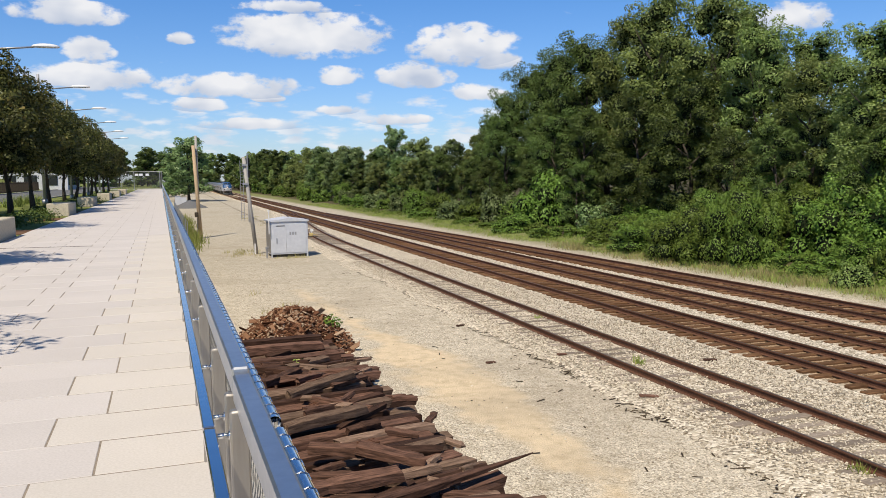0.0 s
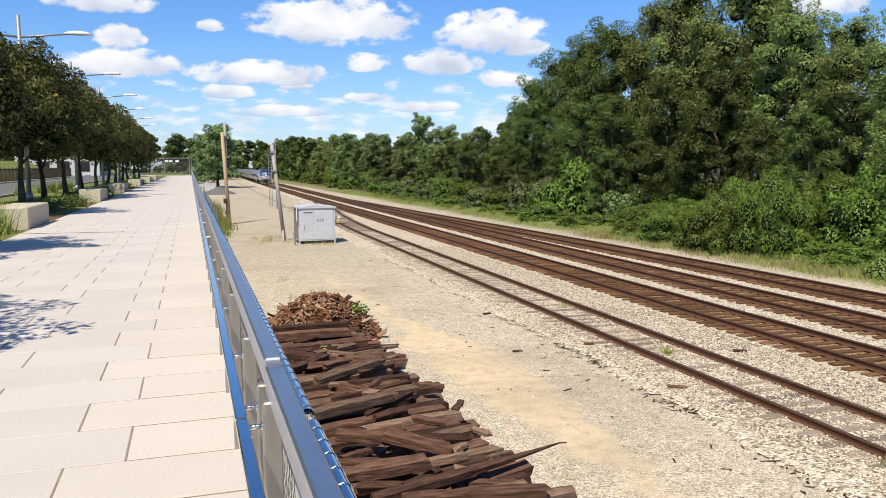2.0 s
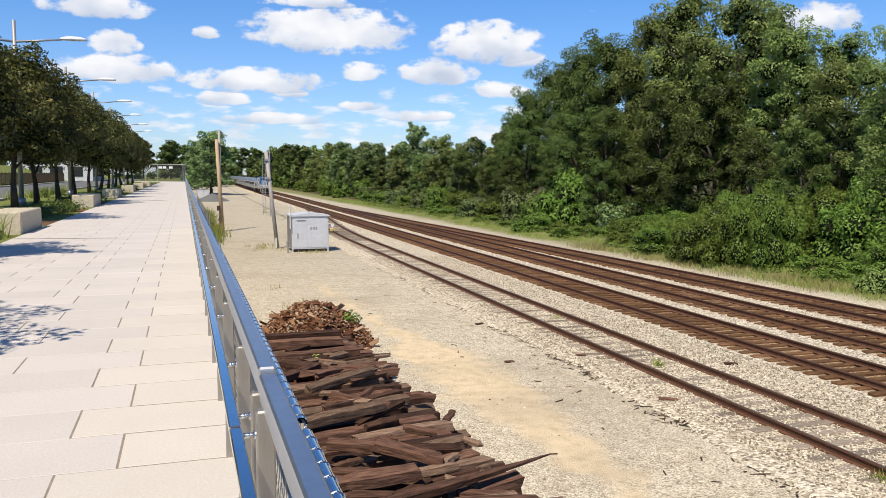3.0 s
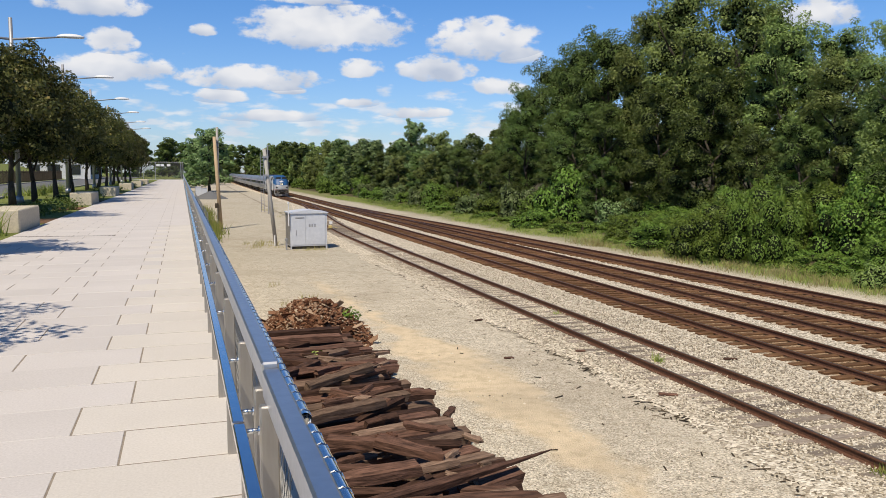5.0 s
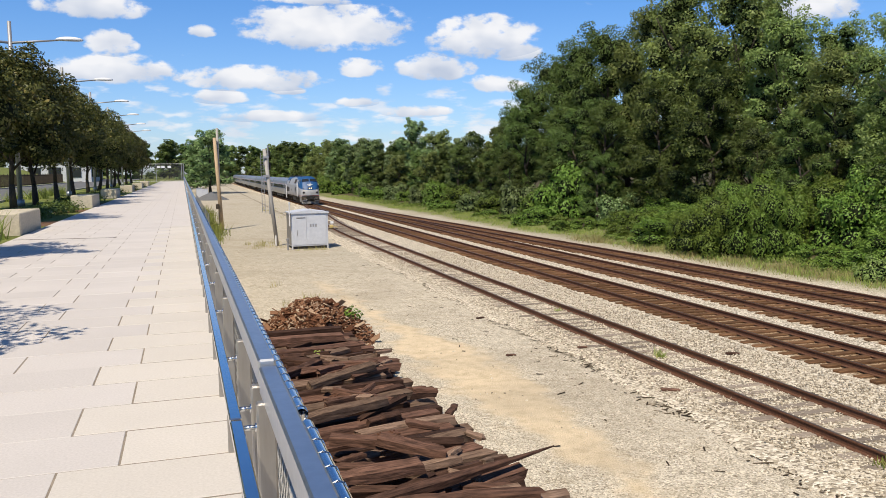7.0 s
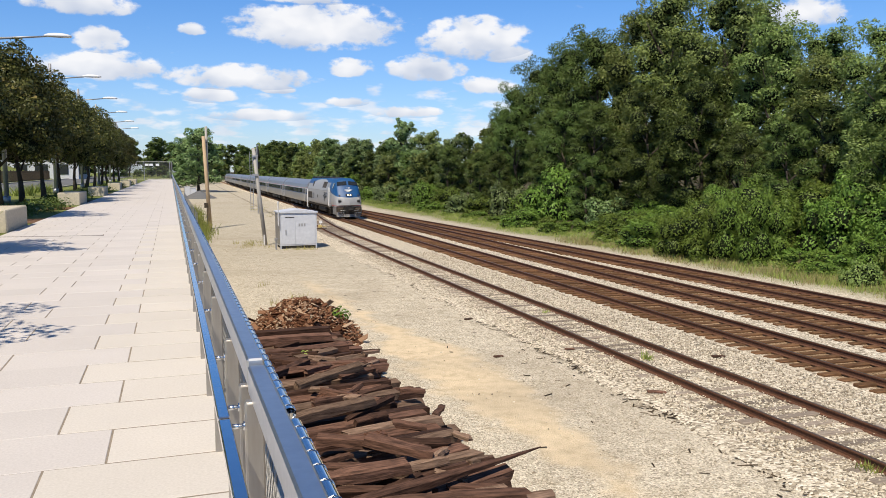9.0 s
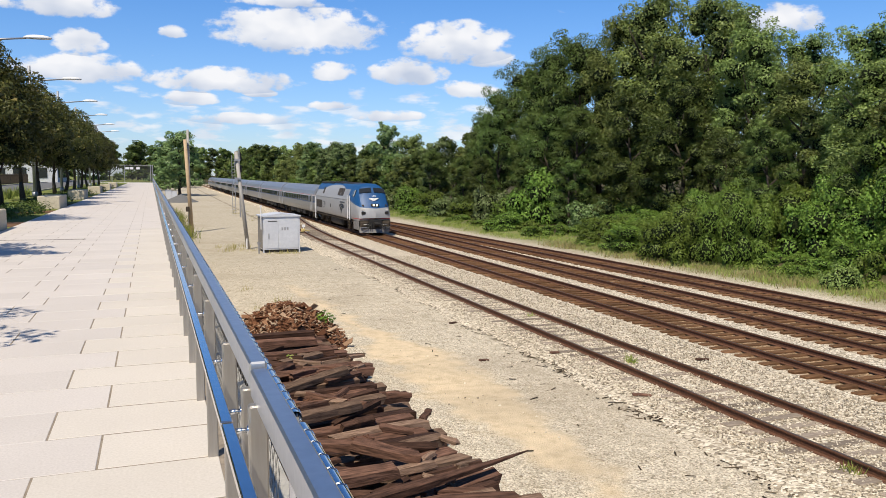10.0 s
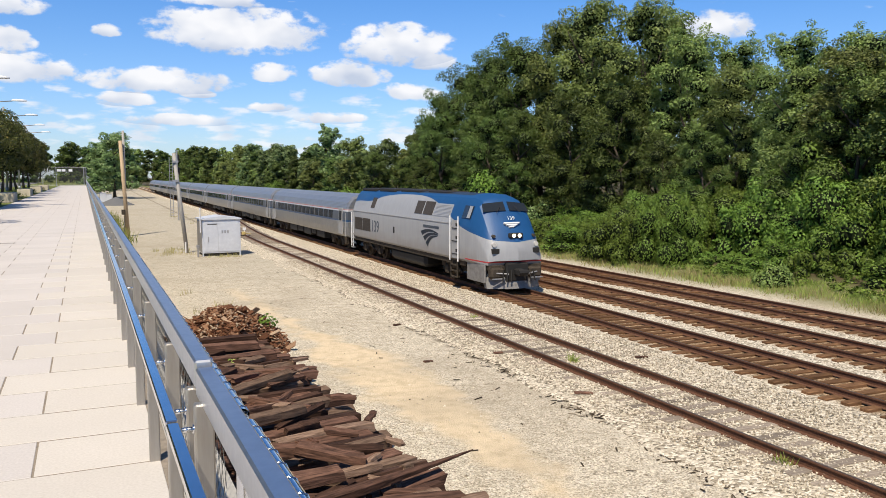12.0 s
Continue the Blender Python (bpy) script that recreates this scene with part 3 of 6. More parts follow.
def tie_mesh(name, length, mat, seed):
    rnd = random.Random(seed)
    bm = bmesh.new()
    vs = box(bm, -length / 2, length / 2, -0.115, 0.115, -0.17, 0.0)
    for v in vs:
        v.co += Vector((rnd.uniform(-0.03, 0.03), rnd.uniform(-0.012, 0.012), rnd.uniform(-0.012, 0.0)))
    bmesh.ops.bevel(bm, geom=[e for e in bm.edges], offset=0.014, segments=1, affect="EDGES")
    return mesh_of(name, bm, mat)


def build_tracks():
    rnd = random.Random(5)
    for label, fx, y0, y1 in TRACKS:
        siding = label == "siding"
        tr = thing("railway_track", label="rusty little-used siding track on grey timber ties" if siding else "rusty main railway track on brown timber ties",
                   category="railway track", group="railway tracks", kind="structure")
        ys = [y0 + 3.0 * i for i in range(int((y1 - y0) / 3) + 1)]
        for s in (-1, 1):
            bm = bmesh.new()
            path = [(fx(y) + s * 0.7535, y, RAIL) for y in ys]
            sweep(bm, RAIL_PROFILE, path)
            rail = part("rail", bm, M["rust"], tr)
            bm = bmesh.new()
            sweep(bm, [(-0.027, 0.0), (0.027, 0.0), (0.022, 0.003), (-0.022, 0.003)], [(x, y, z + 0.001) for x, y, z in path])
            part("railhead", bm, M["railhead"], rail)
        mats = M["grey_tie"] if siding else M["tie"]
        meshes = [tie_mesh("tie", 2.6, mats, i) for i in range(5)]
        pitch = 0.56 if siding else 0.53
        near, far_v, far_f = [], [], []
        y = y0
        while y < y1 - (22 if siding else 0):
            x, yy = fx(y) + rnd.uniform(-0.07, 0.07), y + rnd.uniform(-0.03, 0.03)
            turn = rnd.uniform(-1.2, 1.2) - 0.8
            sink = rnd.uniform(-0.03, 0.012) - (0.012 if siding else 0.0)
            if 6 < y < 62:
                ob = link("tie", rnd.choice(meshes), tr)
                ob.matrix_basis = pose(x, yy, TIE_TOP + 0.028 + sink, 0, 0, turn)
            elif y < 230:
                k = len(far_v)
                for dz in (-0.1, 0.03 + sink):
                    for dx, dy in ((-1.3, -0.115), (1.3, -0.115), (1.3, 0.115), (-1.3, 0.115)):
                        far_v.append((x + dx, yy + dy, TIE_TOP + dz))
                far_f += [tuple(k + i for i in f) for f in ((4, 5, 6, 7), (0, 1, 5, 4), (1, 2, 6, 5), (2, 3, 7, 6), (3, 0, 4, 7))]
            y += pitch
        if far_v:
            link("far_ties", raw("far_ties", far_v, far_f, mats), tr, kind="stuff")


build_tracks()


# ---- promenade ----
EDGE_X, COURSE, COURSE_0 = 0.36, 0.661, 4.915


def build_promenade():
    bm = bmesh.new()
    box(bm, -4.35, EDGE_X, -14, 170, -0.9, -0.0015)
    link("promenade_slab", mesh_of("promenade_slab", bm, M["joint"]), None, "concrete bed of a raised paved promenade", category="promenade", kind="structure")
    bm = bmesh.new()
    box(bm, EDGE_X - 0.02, EDGE_X + 0.22, -14, 175, GROUND - 0.5, -0.06)
    box(bm, EDGE_X - 0.06, EDGE_X + 0.27, -14, 175, -0.058, -0.006)
    link("retaining_wall", mesh_of("retaining_wall", bm, M["concrete"]), None, "concrete retaining wall along the promenade", category="wall", kind="structure")
    bm = bmesh.new()
    box(bm, -900, -4.36, -300, 900, GROUND - 0.6, -0.035)
    box(bm, -4.35, 0.30, 170.5, 900, GROUND - 0.6, -0.035)
    link("lawn", mesh_of("lawn", bm, M["lawn"]), None, "mown grass strip beside the promenade", category="lawn", kind="structure")
    paving = thing("pavement", label="pale pinkish stone pavers in staggered courses", category="pavement", kind="structure")
    rnd = random.Random(3)
    cache = {}

    def slab(w, d, edge):
        key = (round(w, 3), edge)
        if key not in cache:
            bm = bmesh.new()
            box(bm, -w / 2, w / 2, -d / 2, d / 2, -0.026, 0.0)
            bmesh.ops.bevel(bm, geom=[e for e in bm.edges if all(v.co.z > -0.01 for v in e.verts)], offset=0.0025, segments=1, affect="EDGES")
            cache[key] = mesh_of("paver", bm, M["edge_paver"] if edge else M["paver"])
        return cache[key]
    far_v, far_f = [], []
    count = 0
    for k in range(-26, 249):
        yc = COURSE_0 + COURSE * (k + 0.5)
        first = -0.395 if k % 2 == 0 else -0.73
        cuts = [EDGE_X - 0.062, first]
        while cuts[-1] > -4.3:
            cuts.append(max(-4.35, cuts[-1] - 1.035))
        for i, (b, a) in enumerate(zip(cuts, cuts[1:])):
            w = b - a - 0.013
            if w < 0.05:
                continue
            gap = (0.008 if k % 5 == 2 else 0.022) if i == 0 else 0.005
            d = COURSE - gap
            dz = rnd.uniform(0.0, 0.003)
            if 1.5 < yc < 27 and count < 300:
                ob = link("paver", slab(w, d, i == 0), paving)
                ob.matrix_basis = pose((a + b) / 2, yc, dz)
                count += 1
            else:
                n = len(far_v)
                for z in (-0.026, dz):
                    far_v += [((a + b) / 2 + sx * w / 2, yc + sy * d / 2, z) for sx, sy in ((-1, -1), (1, -1), (1, 1), (-1, 1))]
                far_f += [tuple(n + j for j in f) for f in ((4, 5, 6, 7), (0, 1, 5, 4), (1, 2, 6, 5), (2, 3, 7, 6), (3, 0, 4, 7))]
    link("far_pavers", raw("far_pavers", far_v, far_f, M["paver"]), paving, kind="stuff")


build_promenade()


def build_drain():
    bm = bmesh.new()
    box(bm, -1.3, 1.3, -0.035, 0.035, -0.02, 0.0045)
    for i in range(26):
        box(bm, -1.29 + 0.1 * i, -1.25 + 0.1 * i, -0.03, 0.03, 0.0045, 0.007)
    ob = link("drain_channel", mesh_of("drain_channel", bm, M["brown_iron"]), None, "narrow dark iron drain channel across the paving", category="drain", kind="structure")
    ob.matrix_basis = pose(-3.0, 23.1, 0, 0, 0, -9)


build_drain()

POST_X, POST_PITCH = 0.262, 1.285


def build_railing():
    group = "railing sections"
    post_bm = bmesh.new()
    box(post_bm, -0.031, 0.031, -0.022, 0.022, -0.02, 0.965, bevel=0.006)
    box(post_bm, 0.0, 0.05, -0.012, 0.012, 0.93, 0.985)
    post_me = mesh_of("post", post_bm, M["steel"])
    arm_bm = bmesh.new()
    tube(arm_bm, (-0.028, 0, 0.882), (-0.078, 0, 0.882), 0.009, n=8)
    tube(arm_bm, (-0.028, 0, 0.882), (-0.036, 0, 0.882), 0.015, n=10)
    arm_me = mesh_of("bracket", arm_bm, M["bright"], True)

    def section(y0, y1, posts, drop, mesh_to, fine, pipe0, pipe1):
        sec = thing("railing", label="brushed steel guard railing with flat handrail and wire mesh infill", category="railing", group=group)
        bm = bmesh.new()
        box(bm, 0.255, 0.315, y0, y1, 0.972 - drop, 1.07 - drop, bevel=0.007)
        part("top_rail", bm, M["rail_top"], sec)
        bm = bmesh.new()
        box(bm, 0.148, 0.188, y0 - 0.09, y1 - 0.1, 0.868, 0.90, bevel=0.004)
        part("handrail", bm, M["bright"], sec, "polished flat steel handrail")
        bm = bmesh.new()
        tube(bm, (0.352, pipe0, 0.968), (0.352, pipe1, 0.968), 0.021, n=12, caps=False)
        for y, t in ((pipe0, 1), (pipe1, -1)):
            tube(bm, (0.352, y + 0.021 * t, 0.970), (0.352, y + 0.021 * t, 0.06), 0.021, n=12, caps=False)
        pipe = part("mesh_pipe", bm, M["bright"], sec, smooth=True)
        for y in posts:
            p = link("post", post_me, sec)
            p.matrix_basis = pose(POST_X, y, 0)
            link("bracket", arm_me, p)
        # lacing wire round the pipe
        bm = bmesh.new()
        y, turns = pipe0 + 0.03, []
        stop = min(pipe1, mesh_to)
        while y < stop:
            for i in range(9):
                t = 2 * math.pi * i / 8
                turns.append((0.352 + 0.0225 * math.cos(t), y + 0.016 * i / 8, 0.968 + 0.0225 * math.sin(t)))
            for a, b in zip(turns, turns[1:]):
                tube(bm, a, b, 0.0018, n=4, caps=False)
            turns = []
            y += 0.105
        if len(bm.verts):
            part("lacing", bm, M["bright"], pipe)["kind"] = "stuff"
        else:
            bm.free()
        # diamond netting
        if fine:
            bm = bmesh.new()
            step, zb, zt = 0.075, 0.06, 0.955 - drop
            n = int((stop - y0) / step)
            run = (zt - zb) * 0.55
            for i in range(-18, n):
                for s in (1, -1):
                    a, b = y0 + i * step, y0 + i * step + run
                    za, zc = (zb, zt) if s > 0 else (zt, zb)
                    lo, hi = max(a, y0), min(b, stop)
                    if hi - lo < 0.03:
                        continue
                    fa, fb = (lo - a) / run, (hi - a) / run
                    tube(bm, (0.352, lo, za + (zc - za) * fa), (0.352, hi, za + (zc - za) * fb), 0.0013, n=3, caps=False)
            part("netting", bm, M["wire"], sec, "fine steel wire netting")
        return sec

    section(-6.0, 2.745, [2.61 - POST_PITCH * i for i in range(0, 6)], 0.018, 2.3, True, -6.0, 2.30)
    y0, n = 2.76, 0
    posts = [2.83, 3.63] + [3.63 + POST_PITCH * i for i in range(1, 124)]
    while y0 < 160:
        y1 = y0 + (11.0 if n == 0 else 7 * POST_PITCH)
        section(y0 + (0.0 if n == 0 else 0.01), y1, [p for p in posts if y0 <= p < y1], 0.0, 22, n < 2, 2.41 if n == 0 else y0 + 0.02, y1 - 0.02)
        y0, n = y1, n + 1


build_railing()


# ---- plants ----
def leaf_cloud(name, blobs, count, size, mat, seed, droop=0.2, flat=0.75, shell=(0.58, 0.52), core=0.0, cull=0.0, align=0.9):
    """Leaves as folded diamonds, set in the outer shell of overlapping lumps."""
    rng = np.random.default_rng(seed)
    c = np.array([b[0] for b in blobs], float)
    r = np.array([b[1] for b in blobs], float)
    want, count = count, int(count * (2.2 if cull else 1))
    pick = rng.choice(len(blobs), count, p=(r ** 2) / (r ** 2).sum())
    d = rng.normal(size=(count, 3))
    d[:, 2] += 0.25
    d /= np.linalg.norm(d, axis=1)[:, None]
    depth = shell[0] + shell[1] * rng.random(count) ** 0.8
    at = c[pick] + d * (r[pick] * depth)[:, None] * np.array([1, 1, flat])
    if cull:
        # none deep inside a neighbouring lump
        rel = ((at[:, None, :] - c[None]) / (r[None, :, None] * np.array([1, 1, flat]))).astype(np.float32)
        free = np.nonzero((rel ** 2).sum(2).min(1) > cull * cull)[0][:want]
        at, d, count = at[free], d[free], len(free)
    n = d * align + rng.normal(size=(count, 3)) * (0.94 - 0.55 * align) + np.array([0, 0, 0.45])
    n /= np.linalg.norm(n, axis=1)[:, None]
    u = np.cross(n, rng.normal(size=(count, 3)))
    u /= np.linalg.norm(u, axis=1)[:, None]
    v = np.cross(n, u)
    s = size * (0.55 + 0.9 * rng.random(count))[:, None]
    fold = n * s * 0.18
    # the surface of a tuft turns with the tuft, as its many small leaves do together
    turn = d * 0.7 + n * 0.3
    turn = np.repeat(turn / np.linalg.norm(turn, axis=1)[:, None], 4, axis=0)
    verts = np.empty((count, 4, 3))
    verts[:, 0] = at - u * s
    verts[:, 1] = at - v * s * 0.62 + fold
    verts[:, 2] = at + u * s - np.array([0, 0, droop]) * s
    verts[:, 3] = at + v * s * 0.62 + fold
    verts = verts.reshape(-1, 3)
    # a solid core in each large lump; its dark colour stands in for inner shade
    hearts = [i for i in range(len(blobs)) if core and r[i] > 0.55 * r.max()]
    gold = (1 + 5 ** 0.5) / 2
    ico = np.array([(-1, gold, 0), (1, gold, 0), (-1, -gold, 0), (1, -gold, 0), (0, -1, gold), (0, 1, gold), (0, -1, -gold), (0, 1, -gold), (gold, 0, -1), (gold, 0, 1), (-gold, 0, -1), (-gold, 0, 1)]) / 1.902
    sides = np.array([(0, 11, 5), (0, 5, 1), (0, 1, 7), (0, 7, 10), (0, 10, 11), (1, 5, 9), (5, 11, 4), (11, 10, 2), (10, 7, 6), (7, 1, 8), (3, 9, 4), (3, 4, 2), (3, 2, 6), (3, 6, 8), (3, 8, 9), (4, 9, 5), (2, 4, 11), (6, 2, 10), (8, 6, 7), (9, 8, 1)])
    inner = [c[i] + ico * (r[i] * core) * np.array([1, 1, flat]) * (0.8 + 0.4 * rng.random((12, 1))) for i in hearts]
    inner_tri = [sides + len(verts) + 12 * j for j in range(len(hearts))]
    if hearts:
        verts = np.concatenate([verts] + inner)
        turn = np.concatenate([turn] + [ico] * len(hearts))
    me = bpy.data.meshes.new(name)
    me.vertices.add(len(verts))
    me.vertices.foreach_set("co", verts.ravel())
    k = np.arange(count) * 4
    tri = np.stack([k, k + 1, k + 2, k, k + 2, k + 3], 1).reshape(-1)
    if hearts:
        tri = np.concatenate([tri, np.concatenate(inner_tri).reshape(-1)])
    me.loops.add(len(tri))
    me.loops.foreach_set("vertex_index", tri.astype(np.int32))
    me.polygons.add(len(tri) // 3)
    me.polygons.foreach_set("loop_start", (np.arange(len(tri) // 3) * 3).astype(np.int32))
    me.materials.append(mat)
    me.materials.append(M["core_shade"])
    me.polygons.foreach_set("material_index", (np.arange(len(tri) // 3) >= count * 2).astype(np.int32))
    me.polygons.foreach_set("use_smooth", np.ones(len(tri) // 3, bool))
    me.update(calc_edges=True)
    me.validate()
    me.normals_split_custom_set_from_vertices(turn.tolist())
    return me


def trunk_mesh(name, height, radius, limbs, seed, mat, fork=0.35):
    rnd = random.Random(seed)
    bm = bmesh.new()
    p, r = Vector((0, 0, -0.15)), radius
    for i in range(5):
        q = Vector((rnd.uniform(-1, 1) * 0.04 * height, rnd.uniform(-1, 1) * 0.04 * height, height * (i + 1) / 5))
        tube(bm, p, q, r * (1.25 if i == 0 else 1), r * 0.78, 9)
        p, r = q, r * 0.78
    for i in range(limbs):
        z = height * (fork + (0.9 - fork) * i / max(1, limbs - 1))
        a = 2.4 * i + rnd.uniform(-0.4, 0.4)
        reach = height * rnd.uniform(0.13, 0.22)
        start = Vector((0, 0, z))
        mid = start + Vector((math.cos(a) * reach * 0.55, math.sin(a) * reach * 0.55, reach * 0.55))
        end = mid + Vector((math.cos(a) * reach * 0.5, math.sin(a) * reach * 0.5, reach * 0.75))
        tube(bm, start, mid, radius * 0.42, radius * 0.26, 6)
        tube(bm, mid, end, radius * 0.26, radius * 0.08, 6)
    return mesh_of(name, bm, mat, True)


def crown_lumps(height, width, base, n, seed, taper=0.45):
    """Lumps filling an uneven crown, wide below the middle, narrower on top."""
    rnd = random.Random(seed)
    out = []
    boughs = n // 3
    for i in range(boughs):
        t = (i + 0.5) / boughs
        z = base + (height - base) * (0.08 + 0.80 * t)
        ring = width * (1 - taper * abs(t - 0.38) * 1.6) * (0.95 if t < 0.8 else 0.45)
        a = i * 2.399 + rnd.uniform(-0.6, 0.6)
        rr = ring * math.sqrt(rnd.uniform(0.25, 1.0)) * 0.72
        r = width * rnd.uniform(0.22, 0.37)
        c = (rr * math.cos(a), rr * math.sin(a), z)
        out.append((c, r))
        # smaller tufts on the outer and upper side of each bough
        for j in range(7):
            b = a + rnd.uniform(-1.4, 1.4)
            e = rnd.uniform(-0.3, 1.2)
            k = r * rnd.uniform(0.8, 1.45)
            out.append(((c[0] + k * math.cos(b) * math.cos(e), c[1] + k * math.sin(b) * math.cos(e), z + k * math.sin(e) * 0.9), r * rnd.uniform(0.26, 0.52)))
    top = max(c[2] + 0.72 * r for c, r in out)
    k = (height - base) / (top - base)
    out = [((c[0], c[1], base + (c[2] - base) * k if c[2] > base else c[2]), r) for c, r in out]
    return out


def tree_kind(seed, height, width, base, lumps, leaves, leaf, mat, label, name="tree", radius=0.22, taper=0.45):
    t = thing(name, label=label, category="tree", group="woodland trees")
    tr = link("trunk", trunk_mesh("trunk", height * 0.72, radius, 7, seed, M["bark"], 0.2), t)
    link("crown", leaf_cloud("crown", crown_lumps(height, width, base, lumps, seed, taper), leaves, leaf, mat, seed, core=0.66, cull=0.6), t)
    return t


def shrub_kind(seed, height, width, leaves, leaf, mat, label, category="shrub", group="trackside shrubs", canopy=False):
    rnd = random.Random(seed)
    t = thing("shrub", label=label, category=category, group=group)
    lumps = []
    for i in range(15):
        a, rr = i * 2.399, width * math.sqrt((i + 0.5) / 15) * 0.85
        h = height * (1 - 0.6 * (rr / width) ** 2) * rnd.uniform(0.4, 1.0)
        c, r = (rr * math.cos(a), rr * math.sin(a), h * 0.66 + (height * 0.12 if canopy else 0)), max(0.3, h * (0.24 if canopy else 0.3))
        lumps.append((c, r))
        if not canopy:
            lumps.append(((c[0] * 1.08, c[1] * 1.08, h * 0.25), max(0.28, h * 0.3)))
        for j in range(4):
            b, e, k = a + rnd.uniform(-1.5, 1.5), rnd.uniform(-0.2, 1.2), r * rnd.uniform(0.8, 1.25)
            lumps.append(((c[0] + k * math.cos(b) * math.cos(e), c[1] + k * math.sin(b) * math.cos(e), c[2] + k * math.sin(e)), r * rnd.uniform(0.3, 0.55)))
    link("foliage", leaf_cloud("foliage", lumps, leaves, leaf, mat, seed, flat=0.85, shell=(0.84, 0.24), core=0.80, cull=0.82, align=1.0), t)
    bm = bmesh.new()
    for i in range(6):
        a = i * 1.1
        tube(bm, (0, 0, -0.1), (math.cos(a) * width * 0.4, math.sin(a) * width * 0.4, height * 0.6), 0.05, 0.02, 5)
    part("brushwood", bm, M["bark"], t)
    return t


def blades(name, spots, per, height, spread, mat, seed):
    rng = np.random.default_rng(seed)
    base = np.repeat(np.array(spots, float), per, axis=0)
    n = len(base)
    base[:, :2] += rng.normal(size=(n, 2)) * spread
    a = rng.random(n) * 2 * np.pi
    lean = rng.normal(size=(n, 2)) * 0.35
    h = height * (0.4 + 0.9 * rng.random(n))
    w = 0.012 + 0.03 * rng.random(n) * height
    side = np.stack([np.cos(a), np.sin(a), np.zeros(n)], 1) * w[:, None]
    tip = base + np.stack([lean[:, 0] * h, lean[:, 1] * h, h], 1)
    v = np.stack([base - side, base + side, tip], 1).reshape(-1, 3)
    f = np.arange(3 * n).reshape(-1, 3)
    return raw(name, v.tolist(), f.tolist(), mat)


def place(kind, used, m, s=1.0, sz=None):
    """First use keeps the built thing itself; later ones are copies."""
    if kind in used:
        ob = copy_thing(kind, m)
    else:
        used.add(kind)
        kind.matrix_basis = m
        ob = kind
    ob.scale = (s, s, sz or s)
    return ob


def build_woods():
    rnd = random.Random(11)
    used = set()
    tall = [tree_kind(20 + i, 20.0, 4.7 + 0.5 * i, 3.4, 72, 26000, 0.098, M["leaf_back"], "tall dense deciduous tree at the wood's edge", radius=0.32) for i in range(2)]
    deep = tree_kind(22, 20.0, 5.6, 3.0, 72, 26000, 0.098, M["leaf"], "tall dark-leaved deciduous tree at the wood's edge", radius=0.34)
    slim = [tree_kind(30 + i, 12.0, 3.3 + 0.3 * i, 0.6, 45, 12000, 0.115, M[("leaf", "leaf_back", "pale_leaf")[i]], "young leafy tree in the trackside wood") for i in range(3)]
    pale = tree_kind(40, 14.0, 3.6, 1.5, 45, 11000, 0.14, M["pale_leaf"], "silvery-green poplar rising above its neighbours")
    middle = [tree_kind(35 + i, 12.0, 3.4 + 0.3 * i, 0.4, 51, 16000, 0.070, M["leaf"], "young leafy tree at the edge of the wood") for i in range(2)]
    coarse = [tree_kind(45 + i, 12.0, 3.6, 0.6, 36, 4200, 0.22, M[("leaf", "leaf_back")[i]], "leafy tree in the distant wood") for i in range(2)]
    # the tall stand opposite: depth from the track edge, way along, height
    def top(y):
        """Height of the skyline along the wood."""
        pts = [(-10, 13), (20, 14), (34, 14.6), (41, 15.6), (44, 13.6), (47, 14.2), (50, 16.2), (54, 19), (58, 21.4), (63, 22.6), (68, 22), (75, 21), (88, 20.2), (96, 17.2), (102, 14), (106, 13), (110, 12.5), (130, 11.5), (200, 13), (300, 16), (420, 19)]
        for (a, h), (b, g) in zip(pts, pts[1:]):
            if a <= y <= b:
                return h + (g - h) * (y - a) / (b - a)
        return pts[-1][1]
    for y in (14.0, 21.0, 28.0, 34.5, 40.6, 46.0, 51.5, 57.5, 63.5, 70.0, 77.0, 84.0, 90.5, 97.0, 103.0):
        s = top(y) / 20.0
        place(deep if y > 74 else rnd.choice(tall), used, pose(45.0 + rnd.uniform(-1.2, 1.2), y, GROUND + 0.3, 0, 0, rnd.uniform(0, 360)), max(0.74, s * 0.97), s)
    y = 18.0
    while y < 100:
        s = top(y) * 0.97 / 20.0
        place(rnd.choice(tall), used, pose(51.5 + rnd.uniform(-1.0, 1.0), y, GROUND + 0.3, 0, 0, rnd.uniform(0, 360)), max(0.8, s), s)
        y += rnd.uniform(10.5, 12.5)
    for x, y, h in ((42.5, 37.6, 12.6), (41.0, 32.6, 13.2), (39.4, 27.6, 12.6), (38.2, 23.0, 11.5)):
        place(rnd.choice(tall), used, pose(x, y, GROUND + 0.2, 0, 0, rnd.uniform(0, 360)), 0.8, h / 20)
    y = 18.0
    while y < 96:
        h = top(y) * rnd.uniform(0.52, 0.78)
        place(rnd.choice(middle), used, pose(39.8 + rnd.uniform(-1.4, 1.4), y, GROUND + 0.3, 0, 0, rnd.uniform(0, 360)), h / 12.0 * 1.05, h / 12.0)
        y += rnd.uniform(5.6, 7.4)
    y = 108.0
    while y < 420:
        far = (y - 100) / 320
        for x0 in (38.0, 45.0):
            h = top(y) * rnd.uniform(0.68, 1.04)
            s = h / 12.0
            place(rnd.choice(slim if y < 230 and x0 < 40 else coarse), used, pose(x0 + rnd.uniform(-3, 2), y + rnd.uniform(-2, 2), GROUND, 0, 0, rnd.uniform(0, 360)), s * (1 + 0.3 * far), s)
        y += rnd.uniform(4.6, 6.2) * (1 + 1.3 * far)
